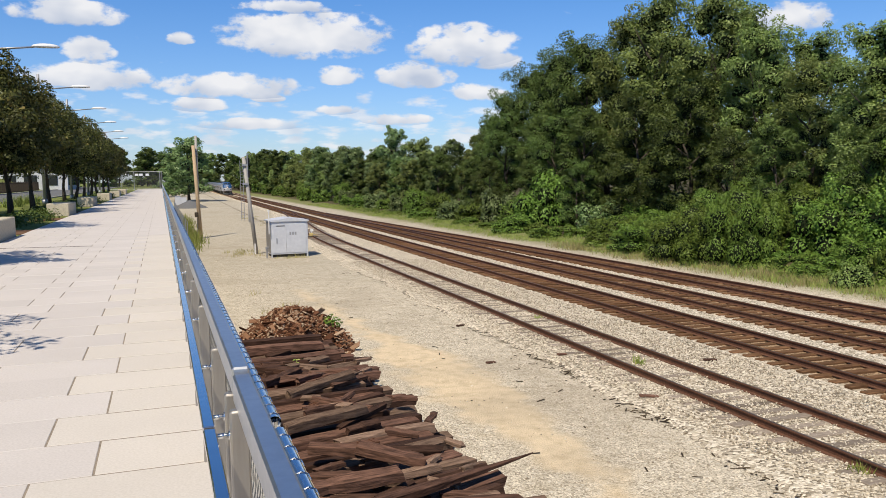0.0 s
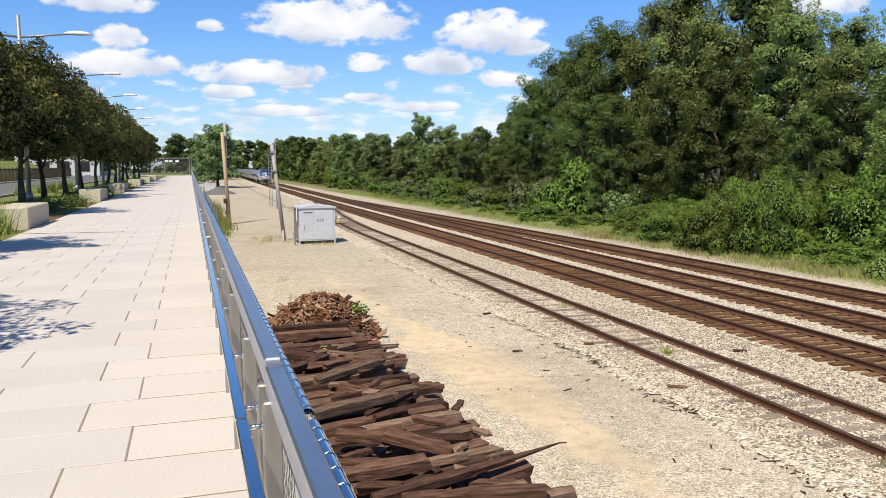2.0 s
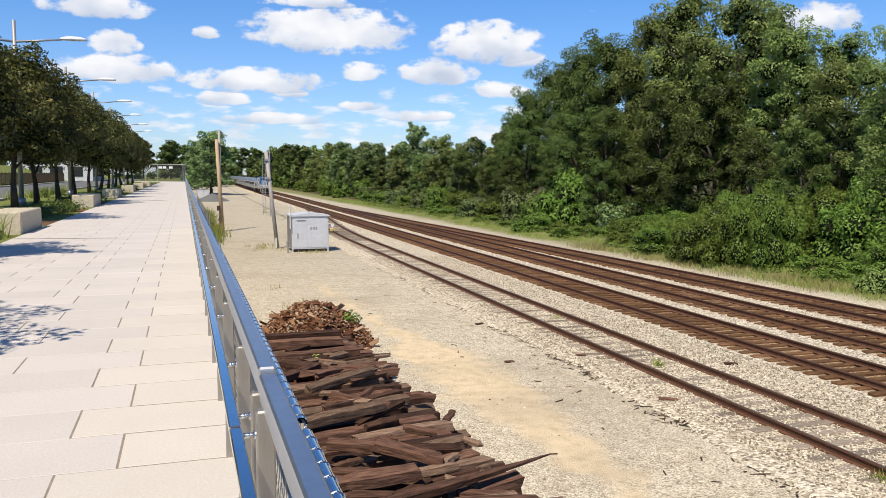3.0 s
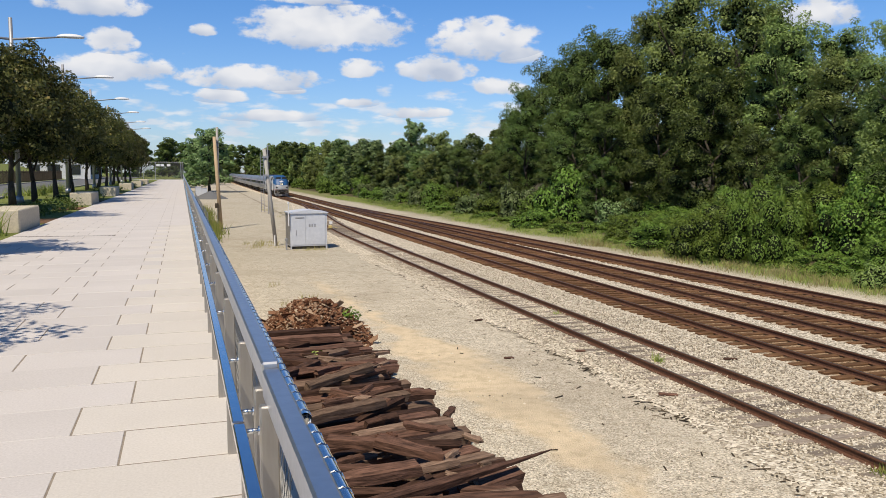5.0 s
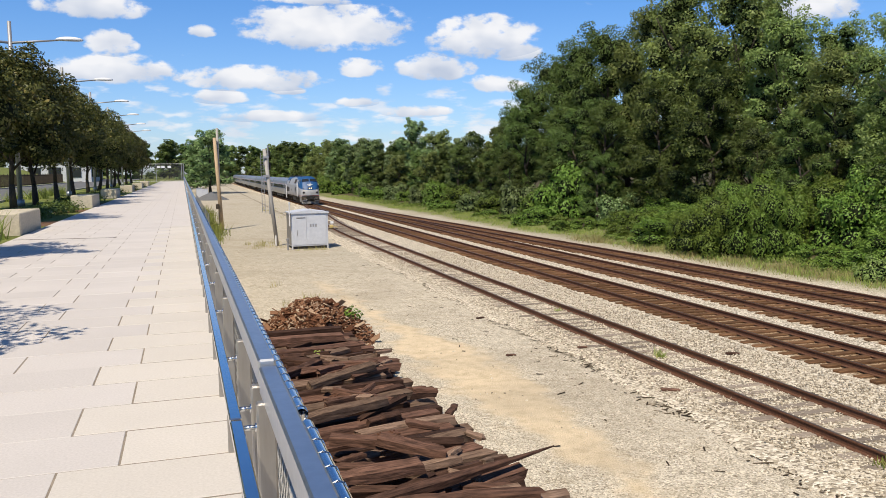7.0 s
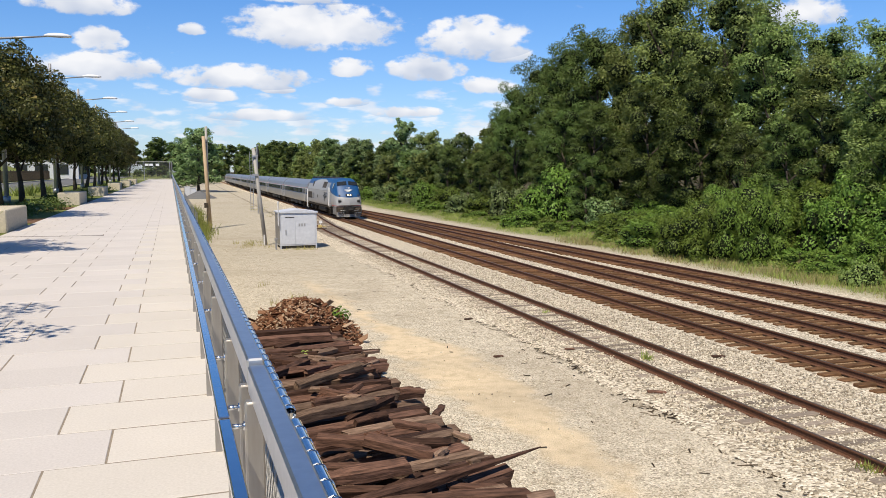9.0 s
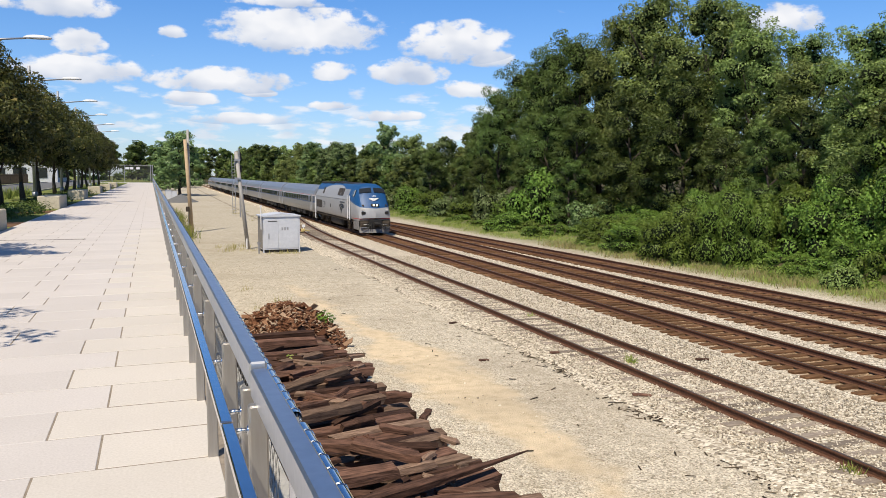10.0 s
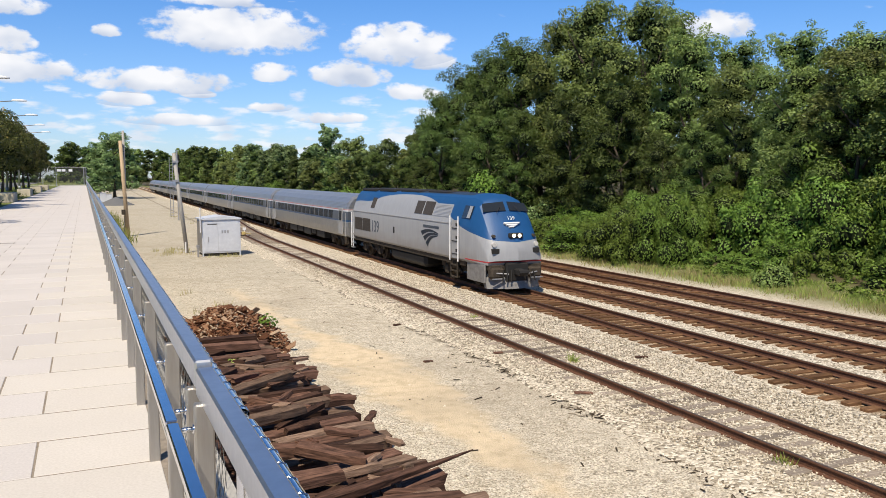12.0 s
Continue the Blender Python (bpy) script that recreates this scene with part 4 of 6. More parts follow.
    # thicket behind the tall stand
    for i in range(15):
        place(coarse[i % 2], used, pose(57.5 + rnd.uniform(-1.5, 1.5), 6 + 7.2 * i, GROUND, 0, 0, rnd.uniform(0, 360)), 1.05, 0.9)
    place(pale, used, pose(40.5, 140, GROUND, 0, 0, 30), 1.0, 1.06)
    # low trees in front
    for x, y, h in ((36.5, 92, 8), (35.5, 84, 7.5), (36.5, 104, 9), (35, 113, 8), (36, 122, 8.5), (35.5, 133, 8), (36, 146, 9), (35, 160, 8.5), (36, 176, 9), (35.5, 195, 9), (36, 215, 9.5), (37, 240, 10), (36.5, 75, 7.5), (37, 66, 7), (37.5, 33, 8.0), (38, 24, 8.5), (37.5, 15, 8)):
        place(rnd.choice(middle if y < 110 else slim), used, pose(x, y, GROUND, 0, 0, rnd.uniform(0, 360)), h / 12 * 1.15, h / 12)
    # trees closing the view beyond the promenade and along the far left
    for x, y, h in ((6.5, 205, 12.5), (3.6, 214, 10.5), (-4, 260, 12), (-12, 265, 13), (-20, 262, 12), (-29, 255, 12), (-38, 250, 11), (2, 270, 11), (11, 330, 12), (6, 345, 12), (14, 380, 13), (-48, 240, 11), (-46, 200, 10), (-52, 150, 10), (-58, 175, 11), (-50, 120, 9), (13, 440, 16), (19, 455, 16), (26, 470, 17), (33, 450, 16), (40, 470, 17), (7, 430, 15), (1, 420, 14), (23, 500, 18), (30, 510, 18), (-6, 400, 14), (-60, 210, 12), (-70, 190, 12)):
        place(rnd.choice(slim if y < 215 and x > 0 else coarse), used, pose(x, y, GROUND, 0, 0, rnd.uniform(0, 360)), (h + 3.5) / 12 * 1.25, (h + 3.5) / 12)


def build_undergrowth():
    rnd = random.Random(21)
    used = set()
    vine = [shrub_kind(60 + i, 4.4, 3.3, 16000, 0.062, M["vine"], "dense mound of climbing vines over brush", "vines") for i in range(3)]
    creeper = shrub_kind(64, 1.9, 2.6, 8000, 0.055, M["vine"], "low mound of creeping vines beside the track", "vines")
    roof = shrub_kind(66, 4.6, 3.3, 13000, 0.055, M["vine"], "vines draped over low trees with a dark hollow beneath", "vines", canopy=True)
    bush = [shrub_kind(70 + i, 3.2, 2.0, 5000, 0.08, M["vine"], "rounded leafy green bush beside the track") for i in range(2)]
    light = shrub_kind(80, 3.0, 1.9, 4200, 0.095, M["pale_leaf"], "pale silvery broad-leaved bush beside the track")
    # vine mounds nearest the camera: way across, along, height
    for x, y, h, r in ((29.9, 39.2, 4.5, 1.6), (31.4, 41.6, 3.5, 1.7), (31.4, 45.1, 2.7, 1.9), (32.1, 51.2, 1.4, 1.9), (30.9, 36.6, 5.2, 1.25), (33.6, 39.6, 5.3, 1.6), (36.2, 33.1, 2.5, 1.5), (35.4, 30.8, 2.8, 1.5), (31.0, 31.0, 0.9, 1.0), (32.6, 33.4, 1.2, 1.5), (33.4, 35.6, 1.2, 1.6), (32.8, 30.0, 1.4, 1.5), (34.6, 37.6, 1.4, 1.6),
                       (31.9, 65.2, 1.4, 1.9), (31.4, 58.8, 1.5, 1.9), (34.5, 54.0, 2.4, 1.8), (33.5, 48.0, 2.5, 1.7), (33.4, 27.5, 2.4, 1.5), (34.2, 23.5, 3.2, 1.8), (31.6, 21.0, 1.7, 1.3), (33.6, 18.0, 3.4, 1.9), (31.8, 14.0, 2.4, 1.6), (33, 10, 3.4, 2.0), (36.5, 27.0, 5.4, 2.0), (37.0, 30.4, 6.2, 2.2), (37.4, 34.2, 6.6, 2.2), (39.5, 21, 5.4, 2.4), (40.0, 30.5, 8.6, 2.6), (41.2, 34.6, 8.2, 2.6), (38.6, 26.4, 8.0, 2.4)):
        low = h < 2.6
        place(creeper if low else rnd.choice(vine), used, pose(x, y, GROUND + 0.05, 0, 0, rnd.uniform(0, 360)), r * (1.5 if low else 1.75) / (2.6 if low else 3.3), h / (1.95 if low else 4.5))
    # the brush behind them
    for x, y, h, r in ((35.5, 50.5, 2.4, 2.2), (36.5, 57.0, 2.3, 2.3), (35.2, 47.0, 3.0, 2.1), (36.6, 20.0, 4.6, 2.2), (36.0, 14.0, 4.6, 2.3), (37.5, 50.0, 3.2, 2.3), (38.5, 57.5, 3.0, 2.4), (41.5, 45.5, 6.0, 2.5), (42.0, 33.5, 6.2, 2.6), (42.0, 26.5, 6.0, 2.6), (41.5, 52.5, 4.0, 2.5), (42.5, 39.5, 6.4, 2.6), (42.0, 59.5, 3.8, 2.5), (41.5, 67.0, 3.8, 2.5), (41.5, 75.0, 3.8, 2.6)):
        place(rnd.choice(vine), used, pose(x, y, GROUND + 0.05, 0, 0, rnd.uniform(0, 360)), r * 1.75 / 3.3, h / 4.5)
    # vines hung over low trees, open and dark below
    for x, y, h, r in ((37.6, 41.0, 4.7, 2.5), (39.8, 39.0, 5.0, 2.1), (38.6, 35.2, 5.2, 2.2), (36.2, 44.5, 4.6, 1.9), (38.4, 29.5, 5.4, 2.3)):
        place(roof, used, pose(x, y, GROUND, 0, 0, rnd.uniform(0, 360)), r * 1.6 / 3.3, h / 4.7)
    for x, y, h in ((36.7, 71.1, 4.9), (35.7, 77.6, 5.0), (34, 84, 3.4), (33, 90, 3.2), (34, 97, 3.4), (33, 105, 3.2), (34, 113, 3.6), (33.5, 122, 3.4), (34, 132, 3.6), (33.5, 144, 3.8), (34, 157, 4), (33.5, 170, 4), (34, 185, 4.2), (34, 202, 4.4), (34, 222, 4.6), (34.5, 245, 5), (35, 275, 5.5), (36, 310, 6),
                    (31.2, 66, 1.6), (31.0, 73, 1.5), (31.4, 81, 1.6), (31.2, 95, 1.8)):
        h *= rnd.uniform(0.5, 1.25)
        place(rnd.choice(bush), used, pose(x + rnd.uniform(-1.2, 1.0), y, GROUND, 0, 0, rnd.uniform(0, 360)), 0.62 + 0.14 * h, h / 3.0)
    for x, y, h in ((37.4, 63.6, 3.6), (34.6, 78.5, 4.6), (32.6, 88, 3.2), (33, 110, 3.5), (33.5, 128, 3.6), (34, 150, 4)):
        place(light, used, pose(x, y, GROUND, 0, 0, rnd.uniform(0, 360)), 0.8 + 0.08 * h, h / 2.9)
    # small round bush by the far track
    m = shrub_kind(90, 1.3, 0.75, 2200, 0.05, M["leaf_back"], "small rounded dark bush by the track")
    place(m, used, pose(29.2, 27.2, GROUND + 0.1), 1.0)
    spots = []
    for i in range(900):
        y = 12 + 150 * rnd.random() ** 1.6
        x = 27.6 + 3.6 * rnd.random()
        spots.append((x, y, ground_height(x, y) - 0.02))
    link("verge_grass", blades("verge_grass", spots, 26, 0.30, 0.32, M["grass"], 4), None, "rough green grass verge beyond the tracks", category="grass", kind="stuff")
    spots = [(27.2 + 2.6 * rnd.random(), 14 + 40 * rnd.random() ** 1.3, GROUND - 0.02) for i in range(260)]
    link("dry_grass", blades("dry_grass", spots, 20, 0.4, 0.3, M["straw"], 5), None, "dry yellow grass along the far track", category="grass", kind="stuff")
    leaves = [((29.2 + 4.0 * rnd.random(), 16 + 120 * rnd.random() ** 1.5, GROUND + 0.15), rnd.uniform(0.25, 0.6)) for i in range(300)]
    link("ground_ivy", leaf_cloud("ground_ivy", leaves, 34000, 0.075, M["vine"], 6), None, "low creeping weeds at the foot of the brush", category="weeds", kind="stuff")


def build_weeds():
    rnd = random.Random(31)
    spots = [(rnd.uniform(0.8, 3.0), rnd.uniform(58, 110), GROUND) for i in range(110)]
    link("wall_weeds", blades("wall_weeds", spots, 40, 0.9, 0.35, M["grass"], 7), None, "tall weeds at the foot of the promenade wall", category="weeds", kind="stuff")
    spots = [(rnd.uniform(4.2, 6.6), rnd.uniform(55, 60), GROUND) for i in range(16)] + [(rnd.uniform(7, 9), 52.8, GROUND) for i in range(8)] + [(rnd.uniform(10, 13), rnd.uniform(70, 120), GROUND) for i in range(30)]
    spots += [(2.6 + rnd.random() * 2.5, 30 + rnd.random() * 8, GROUND) for i in range(5)]
    link("yard_weeds", blades("yard_weeds", spots, 14, 0.28, 0.2, M["straw"], 8), None, "sparse dry weeds in the gravel", category="weeds", kind="stuff")
    for x, y, z, n, h, w in ((12.35, 18.55, TIE_TOP, 60, 0.22, 0.09), (12.95, 26.0, TIE_TOP, 24, 0.13, 0.07), (11.4, 10.3, TIE_TOP, 40, 0.16, 0.12)):
        link("weed", blades("weed", [(x, y, z)], n, h, w, M["grass"], int(y)), None, "small green weed growing between the rails", category="weed")


# ---- street trees and furniture on the promenade's far side ----
def build_left_side():
    rnd = random.Random(41)
    used = set()
    kinds = []
    for i in range(3):
        t = thing("street_tree", label="dark-leaved street tree with a low spreading crown", category="tree", group="street trees")
        link("trunk", trunk_mesh("trunk", 6.2, 0.165, 8, 50 + i, M["bark"], 0.3), t)
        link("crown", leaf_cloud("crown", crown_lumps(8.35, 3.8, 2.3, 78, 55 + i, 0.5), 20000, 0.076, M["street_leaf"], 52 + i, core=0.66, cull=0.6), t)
        kinds.append(t)
    for i, (x, y, s) in enumerate(((-8.36, 46.0, 1.02), (-8.1, 51.0, 0.96), (-8.2, 60.0, 0.98), (-8.3, 69.5, 1.0), (-8.2, 79, 0.97), (-8.2, 88.5, 1.0), (-8.2, 98, 0.98), (-8.2, 108, 1.0), (-8.3, 120, 1.0), (-8.3, 133, 1.0), (-8.3, 146, 1.0), (-8.3, 32.0, 0.98), (-6.7, 17.2, 0.76), (-6.3, 7.6, 0.80))):
        place(kinds[i % 3], used, pose(x, y, -0.03, 0, 0, 77 * i), s)
    for i, (y, ln) in enumerate(((25.2, 3.4), (44.4, 3.6), (60.0, 3.6), (78.5, 3.6), (97, 3.6), (115, 3.6))):
        bm = bmesh.new()
        box(bm, -5.45, -4.42, y, y + ln, -0.05, 0.62, bevel=0.03)
        if i > 0:
            box(bm, -5.2, -5.08, y - 0.012, y + 0.05, 0.25, 0.5)
            box(bm, -4.8, -4.68, y - 0.012, y + 0.05, 0.25, 0.5)
        ob = link("bench_block", mesh_of("bench_block", bm, M["block"]), None, "large pale cast stone block seat beside the planting", category="bench", group="stone block seats")
    # lamps with two arms
    lamp = thing("street_lamp", label="tall grey street lamp with two long arms and flat heads", category="street lamp", group="street lamps")
    bm = bmesh.new()
    tube(bm, (0, 0, -0.1), (0, 0, 9.9), 0.13, 0.10, 12)
    tube(bm, (0, 0, -0.1), (0, 0, 0.25), 0.22, 0.2, 12)
    part("pole", bm, M["galv"], lamp, smooth=True)
    for s in (-1, 1):
        bm = bmesh.new()
        tube(bm, (0, 0, 8.75), (s * 2.4, 0, 8.98), 0.07, 0.045, 8)
        arm = part("arm", bm, M["galv"], lamp, smooth=True)
        bm = bmesh.new()
        bmesh.ops.create_uvsphere(bm, u_segments=16, v_segments=8, radius=1.0)
        bmesh.ops.transform(bm, matrix=Matrix.Translation((s * 2.95, 0, 9.02)) @ Matrix.Diagonal((0.72, 0.25, 0.17, 1)), verts=bm.verts)
        bmesh.ops.bisect_plane(bm, geom=list(bm.verts) + list(bm.edges) + list(bm.faces), plane_co=(0, 0, 8.97), plane_no=(0, 0, -1), clear_outer=True)
        bmesh.ops.holes_fill(bm, edges=[e for e in bm.edges if e.is_boundary])
        part("lamp_head", bm, M["white"], arm, "pale domed lamp head", True)
    for i in range(6):
        place(lamp, used, pose(-8.55, 49.0 + 19.9 * i, 0.1), 1.0)
    # grasses round the blocks
    spots = [(-5.3 - 2.2 * rnd.random(), 22.0 + 2.6 * rnd.random(), -0.04) for i in range(34)]
    spots += [(-9.5 - 1.2 * rnd.random(), 50 + 30 * rnd.random(), -0.04) for i in range(8)]
    link("ornamental_grass", blades("ornamental_grass", spots, 120, 0.72, 0.30, M["grass"], 9), None, "tall arching ornamental grass in the planting beds", category="grass", kind="stuff")
    lumps = []
    for y0, y1 in ((28.8, 44.0), (48.4, 59.5), (64.0, 77.5), (82.5, 96.0), (101.0, 114.0)):
        y = y0
        while y < y1:
            lumps.append(((-5.0 - 1.6 * rnd.random(), y, 0.08), rnd.uniform(0.3, 0.55)))
            y += rnd.uniform(0.28, 0.5)
    link("ground_cover", leaf_cloud("ground_cover", lumps, 15000, 0.06, M["leaf"], 14), None, "low dark green ground cover along the promenade", category="plants", kind="stuff")
    bm = bmesh.new()
    for y in (29.6, 39.5, 49.0, 64.5, 83.5):
        box(bm, -6.6, -4.38, y, y + 2.6, -0.034, -0.012)
    link("mulch_bed", mesh_of("mulch_bed", bm, M["mulch"]), None, "brown mulch under the street trees", category="planting bed", kind="structure")
    bm = bmesh.new()
    box(bm, -21, -11.2, -60, 260, -0.034, -0.02)
    link("road", mesh_of("road", bm, M["asphalt"]), None, "grey asphalt road beyond the planting", category="road", kind="structure")
    bm = bmesh.new()
    box(bm, -21.35, -21, -60, 260, -0.034, 0.12)
    box(bm, -11.2, -11.0, -60, 260, -0.034, 0.10)
    link("kerb", mesh_of("kerb", bm, M["concrete"]), None, "pale concrete kerbs of the road", category="kerb", kind="structure")
    # long dark picket fence over the road
    fence = thing("picket_fence", label="long dark metal picket fence across the road", category="fence")
    bm = bmesh.new()
    for i in range(64):
        box(bm, -0.04, 0.04, i * 2.4 - 0.04, i * 2.4 + 0.04, 0, 1.9)
    part("posts", bm, M["brown_iron"], fence)["kind"] = "stuff"
    bm = bmesh.new()
    for i in range(900):
        box(bm, -0.012, 0.012, i * 0.17 - 0.012, i * 0.17 + 0.012, 0.12, 1.75)
    part("pickets", bm, M["brown_iron"], fence)["kind"] = "stuff"
    for z in (0.2, 1.6):
        bm = bmesh.new()
        box(bm, -0.02, 0.02, 0, 152, z, z + 0.05)
        part("fence_rail", bm, M["brown_iron"], fence)
    fence.matrix_basis = pose(-22.5, 20, -0.03)
    # grassy bank behind the fence
    bm = bmesh.new()
    v = [bm.verts.new(p) for p in ((-24, -40, -0.04), (-34, -40, 3.2), (-60, -40, 3.6), (-60, -40, -0.3), (-24, 210, -0.04), (-34, 210, 3.2), (-60, 210, 3.6), (-60, 210, -0.3))]
    for f in ((0, 1, 2, 3), (7, 6, 5, 4), (0, 4, 5, 1), (1, 5, 6, 2), (2, 6, 7, 3), (3, 7, 4, 0)):
        bm.faces.new([v[i] for i in f])
    link("grass_bank", mesh_of("grass_bank", bm, M["lawn"]), None, "dry grassy bank behind the picket fence", category="bank", kind="structure")
    # pale low building far beyond the trees
    b = thing("low_building", label="long white low building behind the street trees", category="building")
    bm = bmesh.new()
    box(bm, -30, -16, 0, 26, 0, 4.6)
    part("wall", bm, M["facade"], b)
    bm = bmesh.new()
    box(bm, -30.3, -15.7, -0.3, 26.3, 4.6, 4.95)
    part("roof", bm, M["galv"], b)
    for i in range(6):
        bm = bmesh.new()
        box(bm, -16.02, -15.9, 1.5 + 4 * i, 4.2 + 4 * i, 1.0, 3.2)
        part("window", bm, M["glass"], b)
    for i in range(3):
        bm = bmesh.new()
        box(bm, -28.5 + 4 * i, -26 + 4 * i, -0.1, 0.02, 1.0, 3.2)
        part("window", bm, M["glass"], b)
    b.matrix_basis = pose(-3, 190, -0.03)


def build_end_fence():
    """Chain-link fence with a gate frame that closes the promenade."""
    f_ = thing("chain_link_fence", label="grey chain-link fence with small signs closing the promenade", category="fence")
    y, z1 = 168.0, 3.5
    for x in (-9.5, -7.2, -4.9, -0.1, 0.3):
        bm = bmesh.new()
        tube(bm, (x, y, -0.1), (x, y, z1), 0.06, n=8)
        part("post", bm, M["galv"], f_)
    for z in (0.1, z1):
        bm = bmesh.new()
        tube(bm, (-9.5, y, z), (0.3, y, z), 0.045, n=6)
        part("fence_rail", bm, M["galv"], f_)
    bm = bmesh.new()
    for i in range(80):
        a = -9.5 + i * 0.122
        for s in (1, -1):
            tube(bm, (a, y, 0.1 if s > 0 else z1), (min(0.3, a + 1.6), y, z1 if s > 0 else 0.1), 0.012, n=3, caps=False)
    part("netting", bm, M["wire"], f_)
    for x, z in ((-4.4, 2.9), (-3.6, 2.9), (-2.4, 2.9), (-6.6, 3.1)):
        bm = bmesh.new()
        box(bm, x - 0.33, x + 0.33, y - 0.08, y - 0.06, z - 0.22, z + 0.22)
        part("sign", bm, M["white"], f_, "small white notice plate")
    # boundary fence running down beside the wall
    g = thing("boundary_fence", label="low wire fence beside the promenade wall", category="fence")
    for i in range(14):
        bm = bmesh.new()
        tube(bm, (1.9, 66 + 5 * i, GROUND - 0.2), (1.9, 66 + 5 * i, GROUND + 2.0), 0.04, n=6)
        part("post", bm, M["galv"], g)
    for z in (0.1, 1.0, 1.95):
        bm = bmesh.new()
        tube(bm, (1.9, 66, GROUND + z), (1.9, 131, GROUND + z), 0.015, n=5)
        part("wire", bm, M["wire"], g)


# ---- yard: cabinet, poles, timber ----
def build_cabinet():
    c = thing("signal_cabinet", label="pale grey metal railway signal cabinet with shallow pitched roof", category="cabinet")
    w, d, h = 2.5, 2.2, 2.42
    # dark block added between the legs, in place of the shade under the body
    bm = bmesh.new()
    box(bm, 0.12, w - 0.12, 0.1, d - 0.1, -0.04, 0.21)
    part("plinth", bm, M["dark"], c)
    for x in (0.0, w - 0.09):
        for y in (0.0, d - 0.09):
            bm = bmesh.new()
            box(bm, x, x + 0.09, y, y + 0.09, -0.04, 0.2)
            part("leg", bm, M["cabinet"], c)
    bm = bmesh.new()
    box(bm, 0, w, 0, d, 0.2, h, bevel=0.015)
    part("body", bm, M["cabinet"], c)
    # thin sheet over the left side, its shade put into a darker grey
    bm = bmesh.new()
    box(bm, -0.012, 0.0, 0.08, d - 0.08, 0.28, h - 0.1)
    part("side_panel", bm, M["cabinet_shaded_side"], c, "side panel in darker grey for its shade")
    bm = bmesh.new()
    v = [bm.verts.new(p) for p in ((-0.08, -0.1, h), (w + 0.08, -0.1, h), (w + 0.08, d + 0.1, h), (-0.08, d + 0.1, h),
                                   (-0.08, -0.1, h + 0.07), (w / 2, -0.1, h + 0.24), (w + 0.08, -0.1, h + 0.07), (w + 0.08, d + 0.1, h + 0.07), (w / 2, d + 0.1, h + 0.24), (-0.08, d + 0.1, h + 0.07))]
    for f in ((3, 2, 1, 0), (0, 1, 6, 5, 4), (2, 3, 9, 8, 7), (4, 5, 8, 9), (5, 6, 7, 8), (1, 2, 7, 6), (3, 0, 4, 9)):
        bm.faces.new([v[i] for i in f])
    part("roof", bm, M["cabinet"], c)
    for a, b in ((0.12, 1.02), (1.03, w - 0.12)):
        bm = bmesh.new()
        box(bm, a, b, -0.03, 0.0, 0.3, h - 0.12, bevel=0.008)
        door = part("door", bm, M["cabinet"], c)
        if a < 0.5:
            bm = bmesh.new()
            box(bm, 0.36, 0.42, -0.06, -0.03, 0.95, 1.3)
            part("handle", bm, M["galv"], door)
            bm = bmesh.new()
            box(bm, 0.35, 0.95, -0.045, -0.032, h - 0.32, h - 0.27)
            part("vent", bm, M["dark"], door)
        else:
            for i in range(3):
                bm = bmesh.new()
                box(bm, 1.25 + 0.18 * i, 1.36 + 0.18 * i, -0.034, -0.031, 1.5, 1.7)
                part("marking", bm, M["galv"], door)
    bm = bmesh.new()
    tube(bm, (-0.12, -0.15, 1.6), (-0.12, -0.15, h + 0.75), 0.035, n=8)
    tube(bm, (-0.12, -0.15, h + 0.66), (-0.12, -0.15, h + 0.8), 0.07, n=8)
    part("vent_pipe", bm, M["white"], c)
    bm = bmesh.new()
    tube(bm, (-0.3, -0.2, 0), (-0.3, -0.2, 0.7), 0.06, n=8)
    tube(bm, (-0.3, -0.2, 0.6), (-0.3, -0.2, 0.78), 0.11, n=8)
    part("conduit", bm, M["galv"], c)
    c.matrix_basis = pose(6.86, 53.8, GROUND, 0, 0, 1.0)


